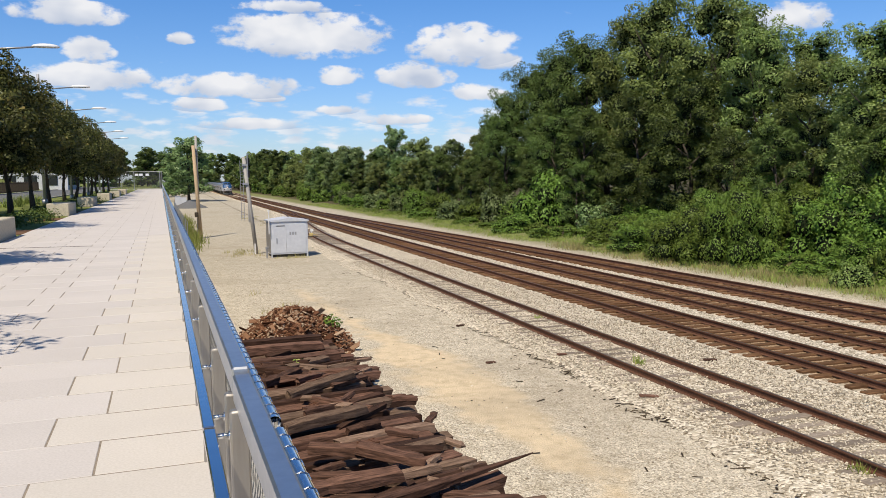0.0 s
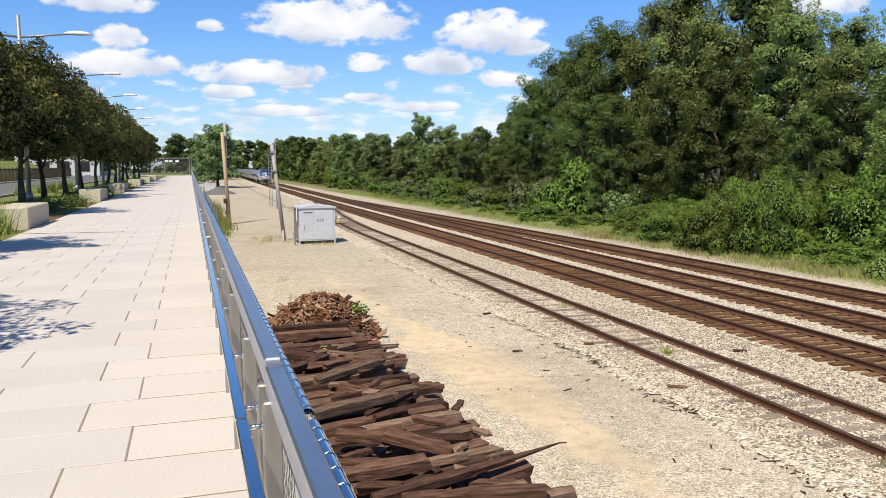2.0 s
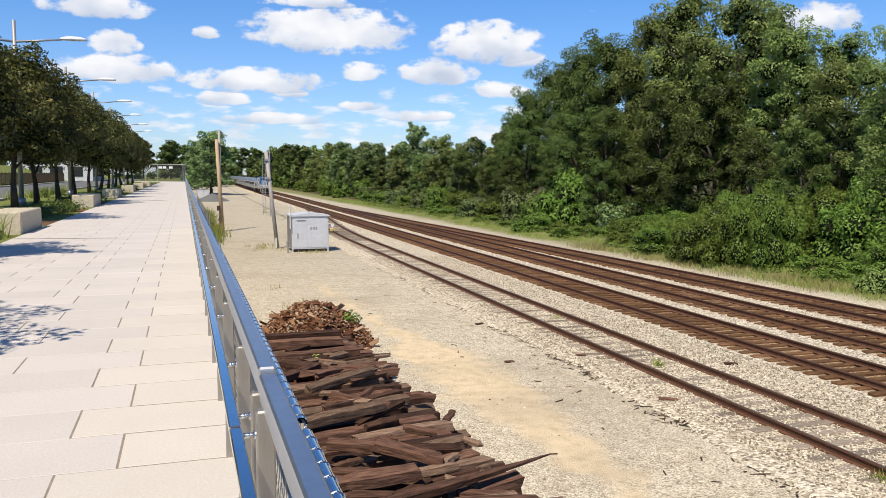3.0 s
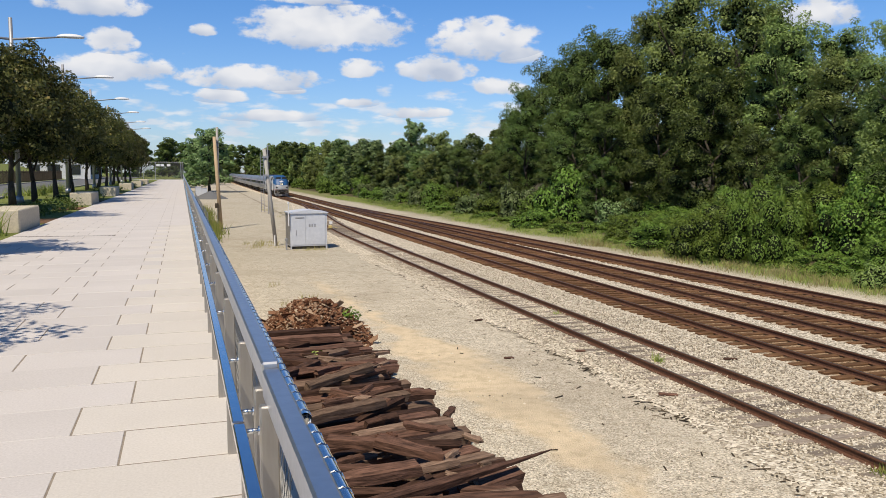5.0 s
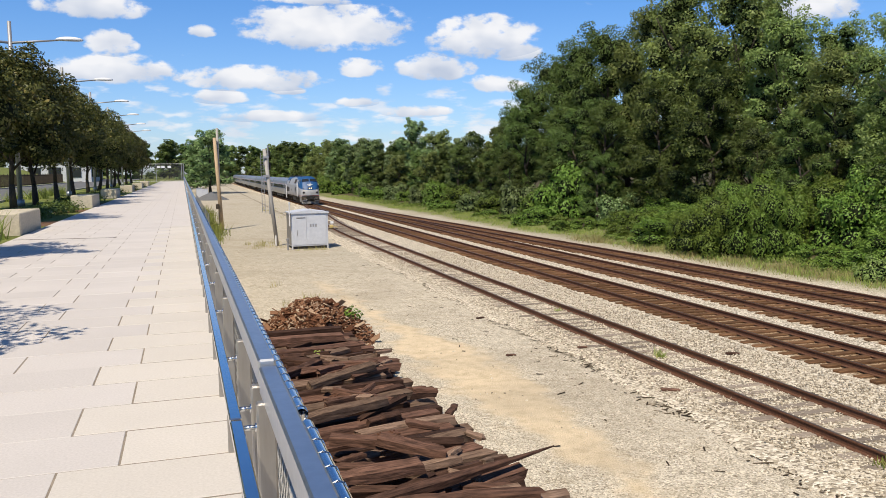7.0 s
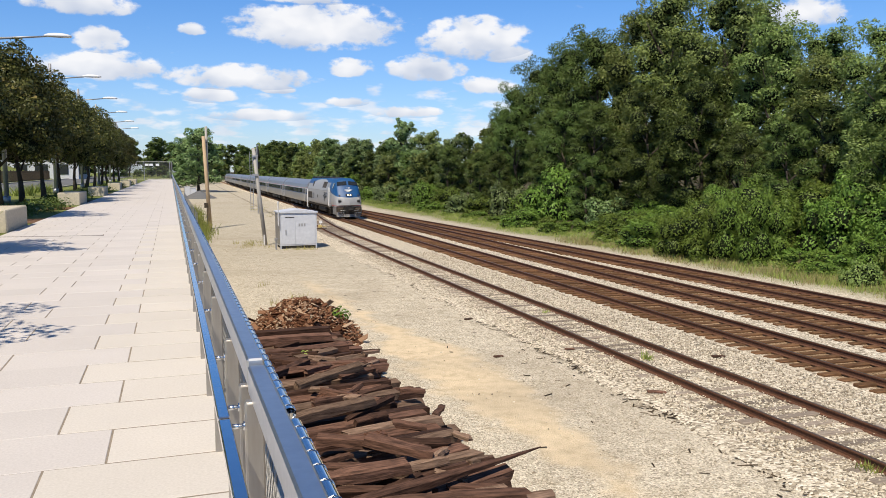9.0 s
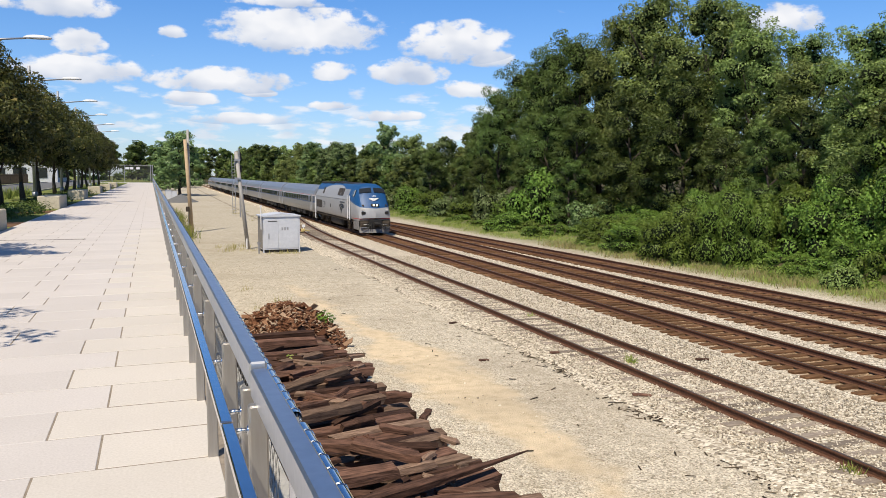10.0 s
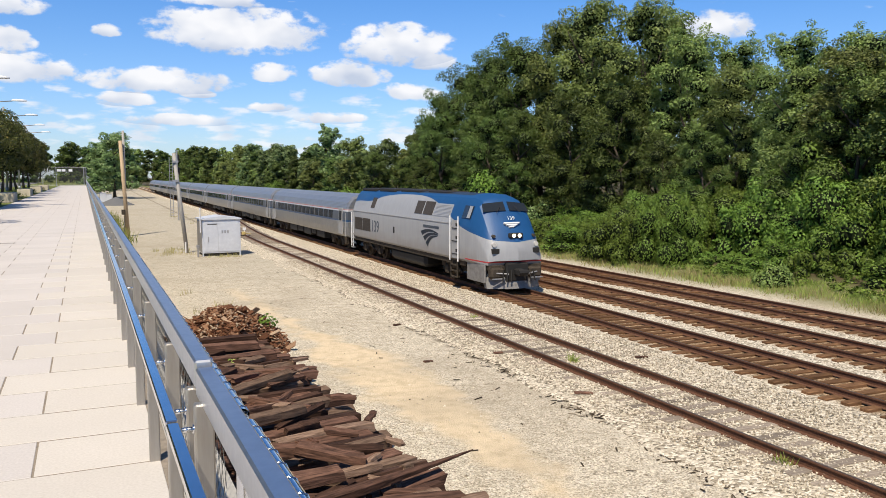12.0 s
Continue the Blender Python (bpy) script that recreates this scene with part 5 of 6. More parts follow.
def build_poles():
    p = thing("utility_pole", label="broken-off weathered wooden utility pole leaning beside a darker stub", category="utility pole")
    bm = bmesh.new()
    tube(bm, (0.25, 0, -0.3), (-0.15, 0, 8.4), 0.19, 0.15, 10)
    part("pole", bm, M["pole"], p, smooth=True)
    bm = bmesh.new()
    tube(bm, (0.1, 0.35, -0.3), (0.12, 0.35, 9.3), 0.15, 0.11, 10)
    part("stub_pole", bm, M["grey_pole"], p, "darker grey second pole", True)
    bm = bmesh.new()
    box(bm, -0.25, 0.05, -0.3, -0.15, 1.9, 2.35)
    part("meter_box", bm, M["brown_iron"], p)
    for z in (7.6, 8.0):
        bm = bmesh.new()
        tube(bm, (-0.4, 0, z), (0.6, 0, z - 0.3), 0.02, n=5)
        part("wire", bm, M["black"], p)
    p.matrix_basis = pose(3.08, 75.6, GROUND)
    q = thing("signal_pole", label="leaning grey pole with brackets beside the cabinet", category="pole")
    bm = bmesh.new()
    tube(bm, (0, 0, -0.3), (-0.72, 0, 6.85), 0.14, 0.13, 10)
    part("pole", bm, M["grey_pole"], q, smooth=True)
    for z in (4.9, 6.2):
        bm = bmesh.new()
        box(bm, -0.85, -0.45, -0.2, -0.06, z, z + 0.14)
        part("bracket", bm, M["galv"], q)
    bm = bmesh.new()
    tube(bm, (-0.12, -0.1, 0), (-0.12, -0.1, 0.75), 0.06, n=8)
    part("cable_guard", bm, M["white"], q, "short pale cable guard")
    q.matrix_basis = pose(6.28, 57.1, GROUND)
    s = thing("signal_mast", label="slim steel railway signal mast with ladder", category="signal")
    bm = bmesh.new()
    tube(bm, (0, 0, -0.2), (0, 0, 8.4), 0.09, 0.08, 8)
    part("mast", bm, M["galv"], s)
    for dx in (-0.55, -0.9):
        bm = bmesh.new()
        tube(bm, (dx, 0, 0.2), (dx, 0, 7.6), 0.035, n=6)
        part("ladder_rail", bm, M["galv"], s)
    for i in range(20):
        bm = bmesh.new()
        tube(bm, (-0.9, 0, 0.6 + 0.35 * i), (-0.55, 0, 0.6 + 0.35 * i), 0.02, n=5)
        part("rung", bm, M["galv"], s)
    for z in (5.5, 7.0):
        bm = bmesh.new()
        box(bm, -0.3, 0.3, 0.1, 0.3, z, z + 0.9, bevel=0.05)
        part("signal_head", bm, M["black"], s)
    s.matrix_basis = pose(10.2, 100.5, GROUND)


def build_small_yard_things():
    sw = thing("switch_stand", label="low yellow hand switch stand beside the siding", category="switch stand")
    bm = bmesh.new()
    box(bm, -0.5, 0.5, -0.15, 0.15, 0, 0.12, bevel=0.02)
    part("base", bm, M["brown_iron"], sw)
    bm = bmesh.new()
    box(bm, -0.22, 0.12, -0.12, 0.12, 0.12, 0.42, bevel=0.05)
    part("housing", bm, M["yellow"], sw)
    bm = bmesh.new()
    tube(bm, (0.0, 0, 0.3), (0.55, 0, 0.2), 0.035, n=6)
    part("lever", bm, M["yellow"], sw)
    bm = bmesh.new()
    tube(bm, (0.0, 0, 0.42), (0.0, 0, 0.75), 0.025, n=6)
    box(bm, -0.14, 0.14, -0.01, 0.01, 0.55, 0.78)
    part("target", bm, M["white"], sw)
    sw.matrix_basis = pose(12.6, 70.5, GROUND + 0.02)
    # heap of grey gravel by the far wall
    verts, faces = [(0, 0, 1.5)], []
    R, S = 7, 22
    for i in range(1, R + 1):
        for j in range(S):
            t, a = i / R, 2 * math.pi * j / S
            verts.append((3.4 * t * math.cos(a), 5.0 * t * math.sin(a), 1.5 * (1 - t) + 0.18 * lump_noise(t * math.cos(a), t * math.sin(a), 3, 2.5) - (0.1 if i == R else 0)))
    for j in range(S):
        faces.append((0, 1 + j, 1 + (j + 1) % S))
        for i in range(R - 1):
            a, b = 1 + i * S, 1 + (i + 1) * S
            faces.append((a + j, b + j, b + (j + 1) % S, a + (j + 1) % S))
    g = link("gravel_heap", raw("gravel_heap", verts, faces, M["asphalt"], True), None, "heap of dark grey gravel beside the wall", category="gravel heap")
    g.matrix_basis = pose(5.2, 160, GROUND)
    for x, y, h in ((3.3, 178, 1.9), (4.6, 182, 1.5)):
        bm = bmesh.new()
        box(bm, -0.6, 0.6, -0.4, 0.4, -0.05, h, bevel=0.05)
        box(bm, -0.66, 0.66, -0.46, 0.46, h, h + 0.08, bevel=0.02)
        ob = link("utility_box", mesh_of("utility_box", bm, M["cabinet"]), None, "pale grey metal utility box beyond the yard", category="utility box", group="utility boxes")
        ob.matrix_basis = pose(x, y, GROUND)


def old_tie(rnd, mat, length, split):
    """One discarded sleeper: square-sawn, edges rounded by rot, some split to a point."""
    bm = bmesh.new()
    n, w, h = 6, 0.118 * rnd.uniform(0.92, 1.08), 0.092 * rnd.uniform(0.9, 1.1)
    if split == 1:
        w, h = w * 0.62, h * 0.7
    if split == 3:
        split, w, h = 1, 0.085, 0.06
    bend = rnd.uniform(-0.02, 0.02)
    worn = [rnd.uniform(0.84, 0.97) for _ in range(4)]
    rings = []
    for i in range(n + 1):
        t = i / n
        x = (t - 0.5) * length
        k = 1.0
        if split:
            k = 1 - 0.85 * max(0.0, t - 0.35) / 0.65 if split == 1 else rnd.uniform(0.72, 1.0)
        if i in (0, n):
            k *= rnd.uniform(0.86, 0.97)
        sag = bend * (1 - (2 * t - 1) ** 2)
        ring = []
        for a, b, e in ((-1, -1, 0), (1, -1, 1), (1, 1, 2), (-1, 1, 3)):
            c = worn[e] - (0.1 * rnd.random() if split else 0)
            order = ((c, 1.0), (1.0, c)) if a * b < 0 else ((1.0, c), (c, 1.0))
            for ka, kb in order:
                j = 0.035
                ring.append(bm.verts.new((x + (rnd.uniform(-0.05, 0.05) if i in (0, n) else 0), w * k * (a * ka + rnd.uniform(-j, j)), h * k * (b * kb + rnd.uniform(-j, j)) + sag)))
        rings.append(ring)
    m = len(rings[0])
    for r, s in zip(rings, rings[1:]):
        for i in range(m):
            bm.faces.new((r[i], r[(i + 1) % m], s[(i + 1) % m], s[i]))
    bm.faces.new(rings[0][::-1])
    bm.faces.new(rings[-1])
    return mesh_of("railway_tie", bm, mat)


def build_timber():
    rnd = random.Random(77)
    label = "discarded dark creosoted railway tie in a heap"
    # layered heap along the wall: rows of ties laid across, ends towards the yard
    y = 7.6
    while y < 22.0:
        bundle = lump_noise(0.3, y, 7.0, 0.55)
        layers = 4 if y < 18.6 else 3
        for k in range(layers):
            if rnd.random() < 0.07:
                continue
            end = 4.95 - 0.02 * (y - 8) - 0.16 * k + 0.6 * lump_noise(k * 3.1, y, 2.0, 0.8) + rnd.uniform(-0.22, 0.2)
            ln = rnd.uniform(2.45, 2.7) if rnd.random() < 0.85 else rnd.uniform(1.3, 2.0)
            mat = M["old_tie"] if rnd.random() < 0.78 else M["pale_tie"]
            ob = link("railway_tie", old_tie(rnd, mat, ln, 2 if rnd.random() < 0.15 else 0), None, label, category="railway tie", group="heap of old ties")
            z = GROUND + 0.1 + 0.235 * k + rnd.uniform(-0.03, 0.05)
            ob.matrix_basis = pose(end - ln / 2, y + rnd.uniform(-0.05, 0.05), z, rnd.uniform(-16, 16), rnd.uniform(-0.5, 3.0), 17 + 12 * bundle + rnd.uniform(-3, 3))
        # inner ends near the wall
        for k in range(layers - 1):
            ob = link("railway_tie", old_tie(rnd, M["old_tie"], 2.4, 0), None, label, category="railway tie", group="heap of old ties")
            ob.matrix_basis = pose(1.6 + rnd.uniform(-0.1, 0.2), y + rnd.uniform(-0.1, 0.1), GROUND + 0.1 + 0.24 * k, rnd.uniform(-8, 8), rnd.uniform(-4, 4), rnd.uniform(-3, 8))
        y += 0.315 + rnd.uniform(-0.02, 0.07)
    # rotted bark and earth packed under and between the ties
    verts, faces = [], []
    for j in range(61):
        for i in range(13):
            u, v = i / 12, j / 60
            x, y = 0.75 + 4.0 * u + 0.12 * lump_noise(u, v * 20, 2), 7.0 + 16.0 * v
            rise = smooth01(min(1 - u, 0.35) / 0.35) * smooth01(min(v, 1 - v) / 0.06)
            verts.append((x, y, GROUND - 0.06 + 0.62 * rise + 0.1 * lump_noise(x, y, 1, 2.2) * rise))
    for j in range(60):
        for i in range(12):
            faces.append((j * 13 + i, j * 13 + i + 1, (j + 1) * 13 + i + 1, (j + 1) * 13 + i))
    link("bark_rubble", raw("bark_rubble", verts, faces, M["chip"], True), None, "dark rotted bark packed under the old ties", category="debris", kind="stuff")
    # loose and split pieces on top
    for x, y, z, ln, turn, tilt, sp, pale in ((3.62, 9.9, -2.42, 3.3, 21, 1, 3, 0), (2.7, 11.3, -2.38, 1.5, -24, 4, 2, 0), (3.1, 11.0, -2.36, 1.0, -32, 8, 2, 0), (3.0, 15.9, -2.50, 1.7, 30, -3, 2, 1), (3.75, 16.6, -2.55, 0.9, 44, 2, 1, 1), (2.3, 17.9, -2.62, 2.1, -34, 3, 0, 0),
                                          (3.0, 19.3, -2.72, 2.3, 9, 1, 0, 0), (2.8, 20.7, -2.72, 2.3, 2, 0, 0, 0), (3.0, 22.2, -2.82, 2.4, 2, 0, 0, 0), (2.3, 16.9, -2.52, 1.4, 50, 2, 2, 0), (3.3, 9.0, -2.42, 1.8, -14, -2, 2, 0), (3.9, 8.9, -2.55, 1.6, 12, 2, 2, 1), (2.6, 13.3, -2.42, 1.6, 22, 0, 2, 1), (2.4, 10.2, -2.38, 1.3, 6, 0, 2, 0)):
        ob = link("railway_tie", old_tie(rnd, M["pale_tie"] if pale else M["old_tie"], ln, sp), None, "broken splintered railway tie lying on the heap", category="railway tie", group="heap of old ties")
        ob.matrix_basis = pose(x, y, z, 6, tilt, turn)
    for i in range(26):
        y = rnd.uniform(8.4, 21.0)
        ln = rnd.uniform(0.6, 1.5)
        x = rnd.uniform(2.3, 3.9)
        z = GROUND + (1.02 if y < 18.6 else 0.79) - 0.05 * (x - 2.2)
        ob = link("railway_tie", old_tie(rnd, M["pale_tie"] if rnd.random() < 0.35 else M["old_tie"], ln, 2), None, "broken splintered railway tie lying on the heap", category="railway tie", group="heap of old ties")
        ob.matrix_basis = pose(x, y, z, rnd.uniform(-25, 25), rnd.uniform(-5, 6), rnd.uniform(-42, 48))
        ob.scale = (1, rnd.uniform(0.55, 0.9), rnd.uniform(0.6, 0.9))
    # rusted plates left on two of the ties
    for x, y, turn in ((2.75, 14.9, 18), (3.1, 12.4, 15)):
        bm = bmesh.new()
        box(bm, -0.17, 0.17, -0.095, 0.095, -0.02, 0.012, bevel=0.004)
        for dx in (-0.06, 0.06):
            box(bm, dx - 0.015, dx + 0.015, -0.09, 0.09, 0.01, 0.026)
        for dx, dy in ((-0.13, -0.06), (0.13, 0.06), (-0.13, 0.06)):
            tube(bm, (dx, dy, 0.01), (dx, dy, 0.03), 0.016, n=8)
        ob = link("tie_plate", mesh_of("tie_plate", bm, M["rust"]), None, "rusty steel plate with spikes on an old tie", category="tie plate", group="tie plates")
        ob.matrix_basis = pose(x, y, GROUND + 0.93, 0, 2, turn)
    # splinters shed over the heap
    for i in range(30):
        y = rnd.uniform(8.2, 21.5)
        ln = rnd.uniform(0.25, 0.8)
        ob = link("splinter", old_tie(rnd, M["pale_tie"] if rnd.random() < 0.5 else M["old_tie"], ln, 2), None, "thin splinter of old timber lying on the heap", category="debris", group="timber splinters")
        x = rnd.uniform(2.2, 4.6)
        z = GROUND + (0.98 if y < 18.6 else 0.75) - 0.06 * (x - 2.2) + 0.05
        ob.matrix_basis = pose(x, y, z, rnd.uniform(-20, 20), rnd.uniform(-4, 8), rnd.uniform(-60, 60))
        ob.scale = (1, 0.6, 0.5)
    # mound of rotten fragments
    mound = thing("debris_mound", label="mound of rotten reddish-brown timber fragments", category="debris")
    verts, faces = [], []
    R, S = 14, 26
    for i in range(R + 1):
        for j in range(S):
            t, a = i / R, 2 * math.pi * j / S
            x, yy = 1.75 * t * math.cos(a), 3.1 * t * math.sin(a)
            z = 1.12 * (1 - t ** 1.7) + 0.12 * lump_noise(x, yy, 4, 2.0) - 0.06
            verts.append((x, yy, z))
    for i in range(R):
        for j in range(S):
            faces.append((i * S + j, (i + 1) * S + j, (i + 1) * S + (j + 1) % S, i * S + (j + 1) % S))
    link("heap", raw("heap", verts, faces, M["chip"], True), mound)
    bm = bmesh.new()
    for i in range(4600):
        t, a = math.sqrt(rnd.random()) * 1.05, rnd.uniform(0, 2 * math.pi)
        x, yy = 1.75 * t * math.cos(a), 3.1 * t * math.sin(a)
        z = 1.12 * max(0.0, 1 - t ** 1.7) + rnd.uniform(-0.02, 0.09)
        big = rnd.random() < 0.025
        ln = rnd.uniform(0.2, 0.42) if big else rnd.uniform(0.02, 0.12)
        wd = rnd.uniform(0.05, 0.11) if big else rnd.uniform(0.01, 0.05)
        m = pose(x, yy, z, rnd.uniform(-50, 50), rnd.uniform(-40, 40), rnd.uniform(0, 360))
        box(bm, -ln, ln * rnd.uniform(0.5, 1), -wd, wd * rnd.uniform(0.4, 1), -0.01, rnd.uniform(0.008, 0.03), m)
    fr = part("rotten_wood", bm, M["fragment"], mound, "splintered brown rotten wood")
    fr["kind"] = "stuff"
    mound.matrix_basis = pose(3.85, 25.0, GROUND)
    plant = leaf_cloud("pokeweed", [((0, 0, 0.22), 0.25), ((0.2, 0.1, 0.12), 0.2), ((-0.15, 0.15, 0.12), 0.16)], 130, 0.05, M["vine"], 3)
    ob = link("pokeweed", plant, None, "green weed sprouting from the debris mound", category="weed", kind="stuff")
    ob.matrix_basis = pose(4.85, 24.2, GROUND + 0.62)
    ob = link("pokeweed", leaf_cloud("pokeweed", [((0, 0, 0.08), 0.22)], 80, 0.035, M["grass"], 5), None, "green weeds growing among the old ties", category="weed", kind="stuff")
    ob.matrix_basis = pose(2.9, 18.2, GROUND + 0.85)
    # loose stones over the yard and the ballast
    rng = np.random.default_rng(12)

    def stones(name, at, size, label):
        n = len(at)
        ball = np.array([(1, 0, 0), (0, 0.85, 0), (-0.9, 0, 0), (0, -1, 0), (0, 0, 0.9), (0, 0, -0.8)])
        pts = ball[None] * (0.7 + 0.6 * rng.random((n, 6, 3))) * size[:, None, None]
        a, b = rng.random(n) * 6.28, rng.normal(size=n) * 0.5
        ca, sa, cb, sb = np.cos(a)[:, None], np.sin(a)[:, None], np.cos(b)[:, None], np.sin(b)[:, None]
        x, y, z = pts[:, :, 0], pts[:, :, 1], pts[:, :, 2]
        y, z = y * cb - z * sb, y * sb + z * cb
        x, y = x * ca - y * sa, x * sa + y * ca
        v = (np.stack([x, y, z], 2) + at[:, None]).reshape(-1, 3)
        tri = np.array([(0, 1, 4), (1, 2, 4), (2, 3, 4), (3, 0, 4), (1, 0, 5), (2, 1, 5), (3, 2, 5), (0, 3, 5)])
        f = (tri[None] + 6 * np.arange(n)[:, None, None]).reshape(-1, 3)
        link(name, raw(name, v.tolist(), f.tolist(), M["stone"]), None, label, category="stones", kind="stuff")

    at = []
    while len(at) < 7000:
        x, y = rnd.uniform(3.0, 11.0), 6.5 + 50 * rnd.random() ** 1.7
        sandy = abs(x - 6.9) < 1.3 and y < 30
        if (x < 5.4 and y < 29) or (sandy and rnd.random() < 0.8):
            continue
        at.append((x, y, ground_height(x, y) + 0.004))
    stones("loose_stones", np.array(at), 0.011 + 0.026 * rng.random(len(at)) ** 3, "loose stones scattered over the gravel")
    at = []
    for i in range(24000):
        y = 6.5 + 42 * rnd.random() ** 1.5
        x = siding_x(y) + rnd.uniform(-2.0, 3.0)
        at.append((x, y, TIE_TOP + 0.002 + rnd.uniform(-0.012, 0.012)))
    stones("ballast_stones", np.array(at), 0.017 + 0.019 * rng.random(len(at)), "loose crushed ballast stones round the siding")
    # twigs, bark and dead leaves along the foot of the ballast
    bm = bmesh.new()
    for i in range(1500):
        y = 8 + 42 * rnd.random() ** 1.4
        x = 10.15 + 0.018 * y + rnd.gauss(0, 0.28) + 0.5 * lump_noise(0, y, 3, 0.5) - (rnd.uniform(0, 4) if rnd.random() < 0.05 else 0)
        ln, wd = rnd.uniform(0.02, 0.10) * (2.0 if rnd.random() < 0.05 else 1), rnd.uniform(0.005, 0.018)
        box(bm, -ln, ln, -wd, wd, -0.004, 0.008, pose(x, y, max(ground_height(x, y), GROUND - 0.02) + 0.014, rnd.uniform(-12, 12), rnd.uniform(-10, 10), rnd.uniform(0, 360)))
    link("ground_litter", mesh_of("ground_litter", bm, M["litter"]), None, "twigs, bark and dead leaves along the ballast edge", category="litter", kind="stuff")
    for x, y, ln, turn in ((8.6, 20.2, 0.3, 15), (10.7, 15.6, 0.45, -20), (10.9, 20.3, 0.3, 10), (14.4, 18.1, 0.4, -5), (9.9, 26, 0.4, 30)):
        bm = bmesh.new()
        box(bm, -ln * 0.5, ln * 0.5, -0.06, 0.06, -0.03, 0.03, bevel=0.015)
        ob = link("wood_scrap", mesh_of("wood_scrap", bm, M["old_tie"]), None, "dark scrap of wood lying on the gravel", category="debris", group="wood scraps")
        ob.matrix_basis = pose(x, y, max(ground_height(x, y), TIE_TOP if x > 10 else -9) + 0.02, 0, 4, turn)


# ---- train ----
LOCO_HALF = 10.55


def loft(bm, stations):
    """Half outlines (x, z) at each y, mirrored and skinned."""
    rings = []
    for y, pts in stations:
        ring = [bm.verts.new((x, y - bow, z)) for x, z, bow in pts] + [bm.verts.new((-x, y - bow, z)) for x, z, bow in reversed(pts) if x > 1e-4]
        rings.append(ring)
    n = len(rings[0])
    for r, s in zip(rings, rings[1:]):
        for i in range(n):
            bm.faces.new((r[i], r[(i + 1) % n], s[(i + 1) % n], s[i]))
    bm.faces.new(rings[0][::-1])
    bm.faces.new(rings[-1])


LOCO_SIDE = [(1.42, 1.14), (1.50, 1.24), (1.52, 1.9), (1.52, 2.72), (1.48, 2.86), (1.30, 3.35), (1.12, 3.80), (0.92, 4.05), (0.62, 4.20), (0.0, 4.26)]


BOXY = (0, 0, 0, 0, 0.1, 0.45, 0.8, 0.92, 1.0, 1.0)


def loco_section(zmax, wide, bow):
    out = []
    square = smooth01((4.2 - zmax) / 0.45)
    for (x, z), lift in zip(LOCO_SIDE, BOXY):
        f = min(1.0, (zmax - 1.14) / 3.12)
        zz = z if zmax >= 4.2 else 1.14 + (z - 1.14) * f
        zz += (zmax - zz - 0.03) * lift * 0.85 * square if zz < zmax - 0.03 else 0
        # the upper part narrows less where the nose is low
        xx = x + (1.48 - x) * (1 - f) * (0.55 if x > 0.3 else 0)
        xx = xx * wide
        out.append((xx, zz, bow * (xx / 1.5) ** 1.35))
    return out


def wheel_mesh(name, radius):
    bm = bmesh.new()
    tube(bm, (-0.065, 0, 0), (0.065, 0, 0), radius, radius, 24)
    tube(bm, (-0.095, 0, 0), (-0.065, 0, 0), radius + 0.03, radius + 0.03, 24)
    tube(bm, (0.065, 0, 0), (0.10, 0, 0), 0.17, 0.14, 12)
    for i in range(5):
        a = 2 * math.pi * i / 5
        box(bm, 0.064, 0.075, -0.05, 0.05, 0.2, radius - 0.1, pose(0, 0, 0, math.degrees(a)))
    return mesh_of(name, bm, M["brown_iron"])


def bogie(parent, y, base, radius, wheel_me, wheels, frame_label=""):
    bm = bmesh.new()
    for s in (-1, 1):
        box(bm, s * 1.05 - 0.09, s * 1.05 + 0.09, y - base / 2 - 0.75, y + base / 2 + 0.75, 0.62, 0.86, bevel=0.03)
        for o in (-base / 2, base / 2):
            box(bm, s * 1.08 - 0.13, s * 1.08 + 0.13, y + o - 0.2, y + o + 0.2, radius - 0.2, radius + 0.24, bevel=0.04)
            for k in (-0.36, 0.36):
                tube(bm, (s * 1.12, y + o + k, 0.45), (s * 1.12, y + o + k, 0.9), 0.09, n=8)
        tube(bm, (s * 1.2, y - 0.5, 0.95), (s * 1.2, y + 0.5, 0.55), 0.06, n=8)
    box(bm, -1.0, 1.0, y - 0.3, y + 0.3, 0.55, 0.9)
    fr = part("bogie", bm, M["brown_iron"], parent, frame_label)
    for o in (-base / 2, base / 2):
        for s in (-1, 1):
            w = link("wheel", wheel_me, fr)
            w.matrix_basis = pose(s * 0.78, y + o, radius, 0, 0, 0 if s > 0 else 180)
            wheels.append((w, s, (s * 0.78, y + o, radius)))
    return fr


def text_on(name, body, size, mat, parent, m, label):
    cu = bpy.data.curves.new(name, "FONT")
    cu.body, cu.size, cu.extrude, cu.align_x = body, size, 0.004, "CENTER"
    cu.materials.append(mat)
    ob = link(name, cu, parent, label)
    ob.matrix_basis = m
    return ob


def slope_quad(bm, pts, thick, normal):
    """A thin raised panel from four corners."""
    n = Vector(normal).normalized() * thick
    a = [bm.verts.new(Vector(p) - n) for p in pts]
    b = [bm.verts.new(Vector(p) + n) for p in pts]
    bm.faces.new(a[::-1])
    bm.faces.new(b)
    for i in range(4):
        bm.faces.new((a[i], a[(i + 1) % 4], b[(i + 1) % 4], b[i]))


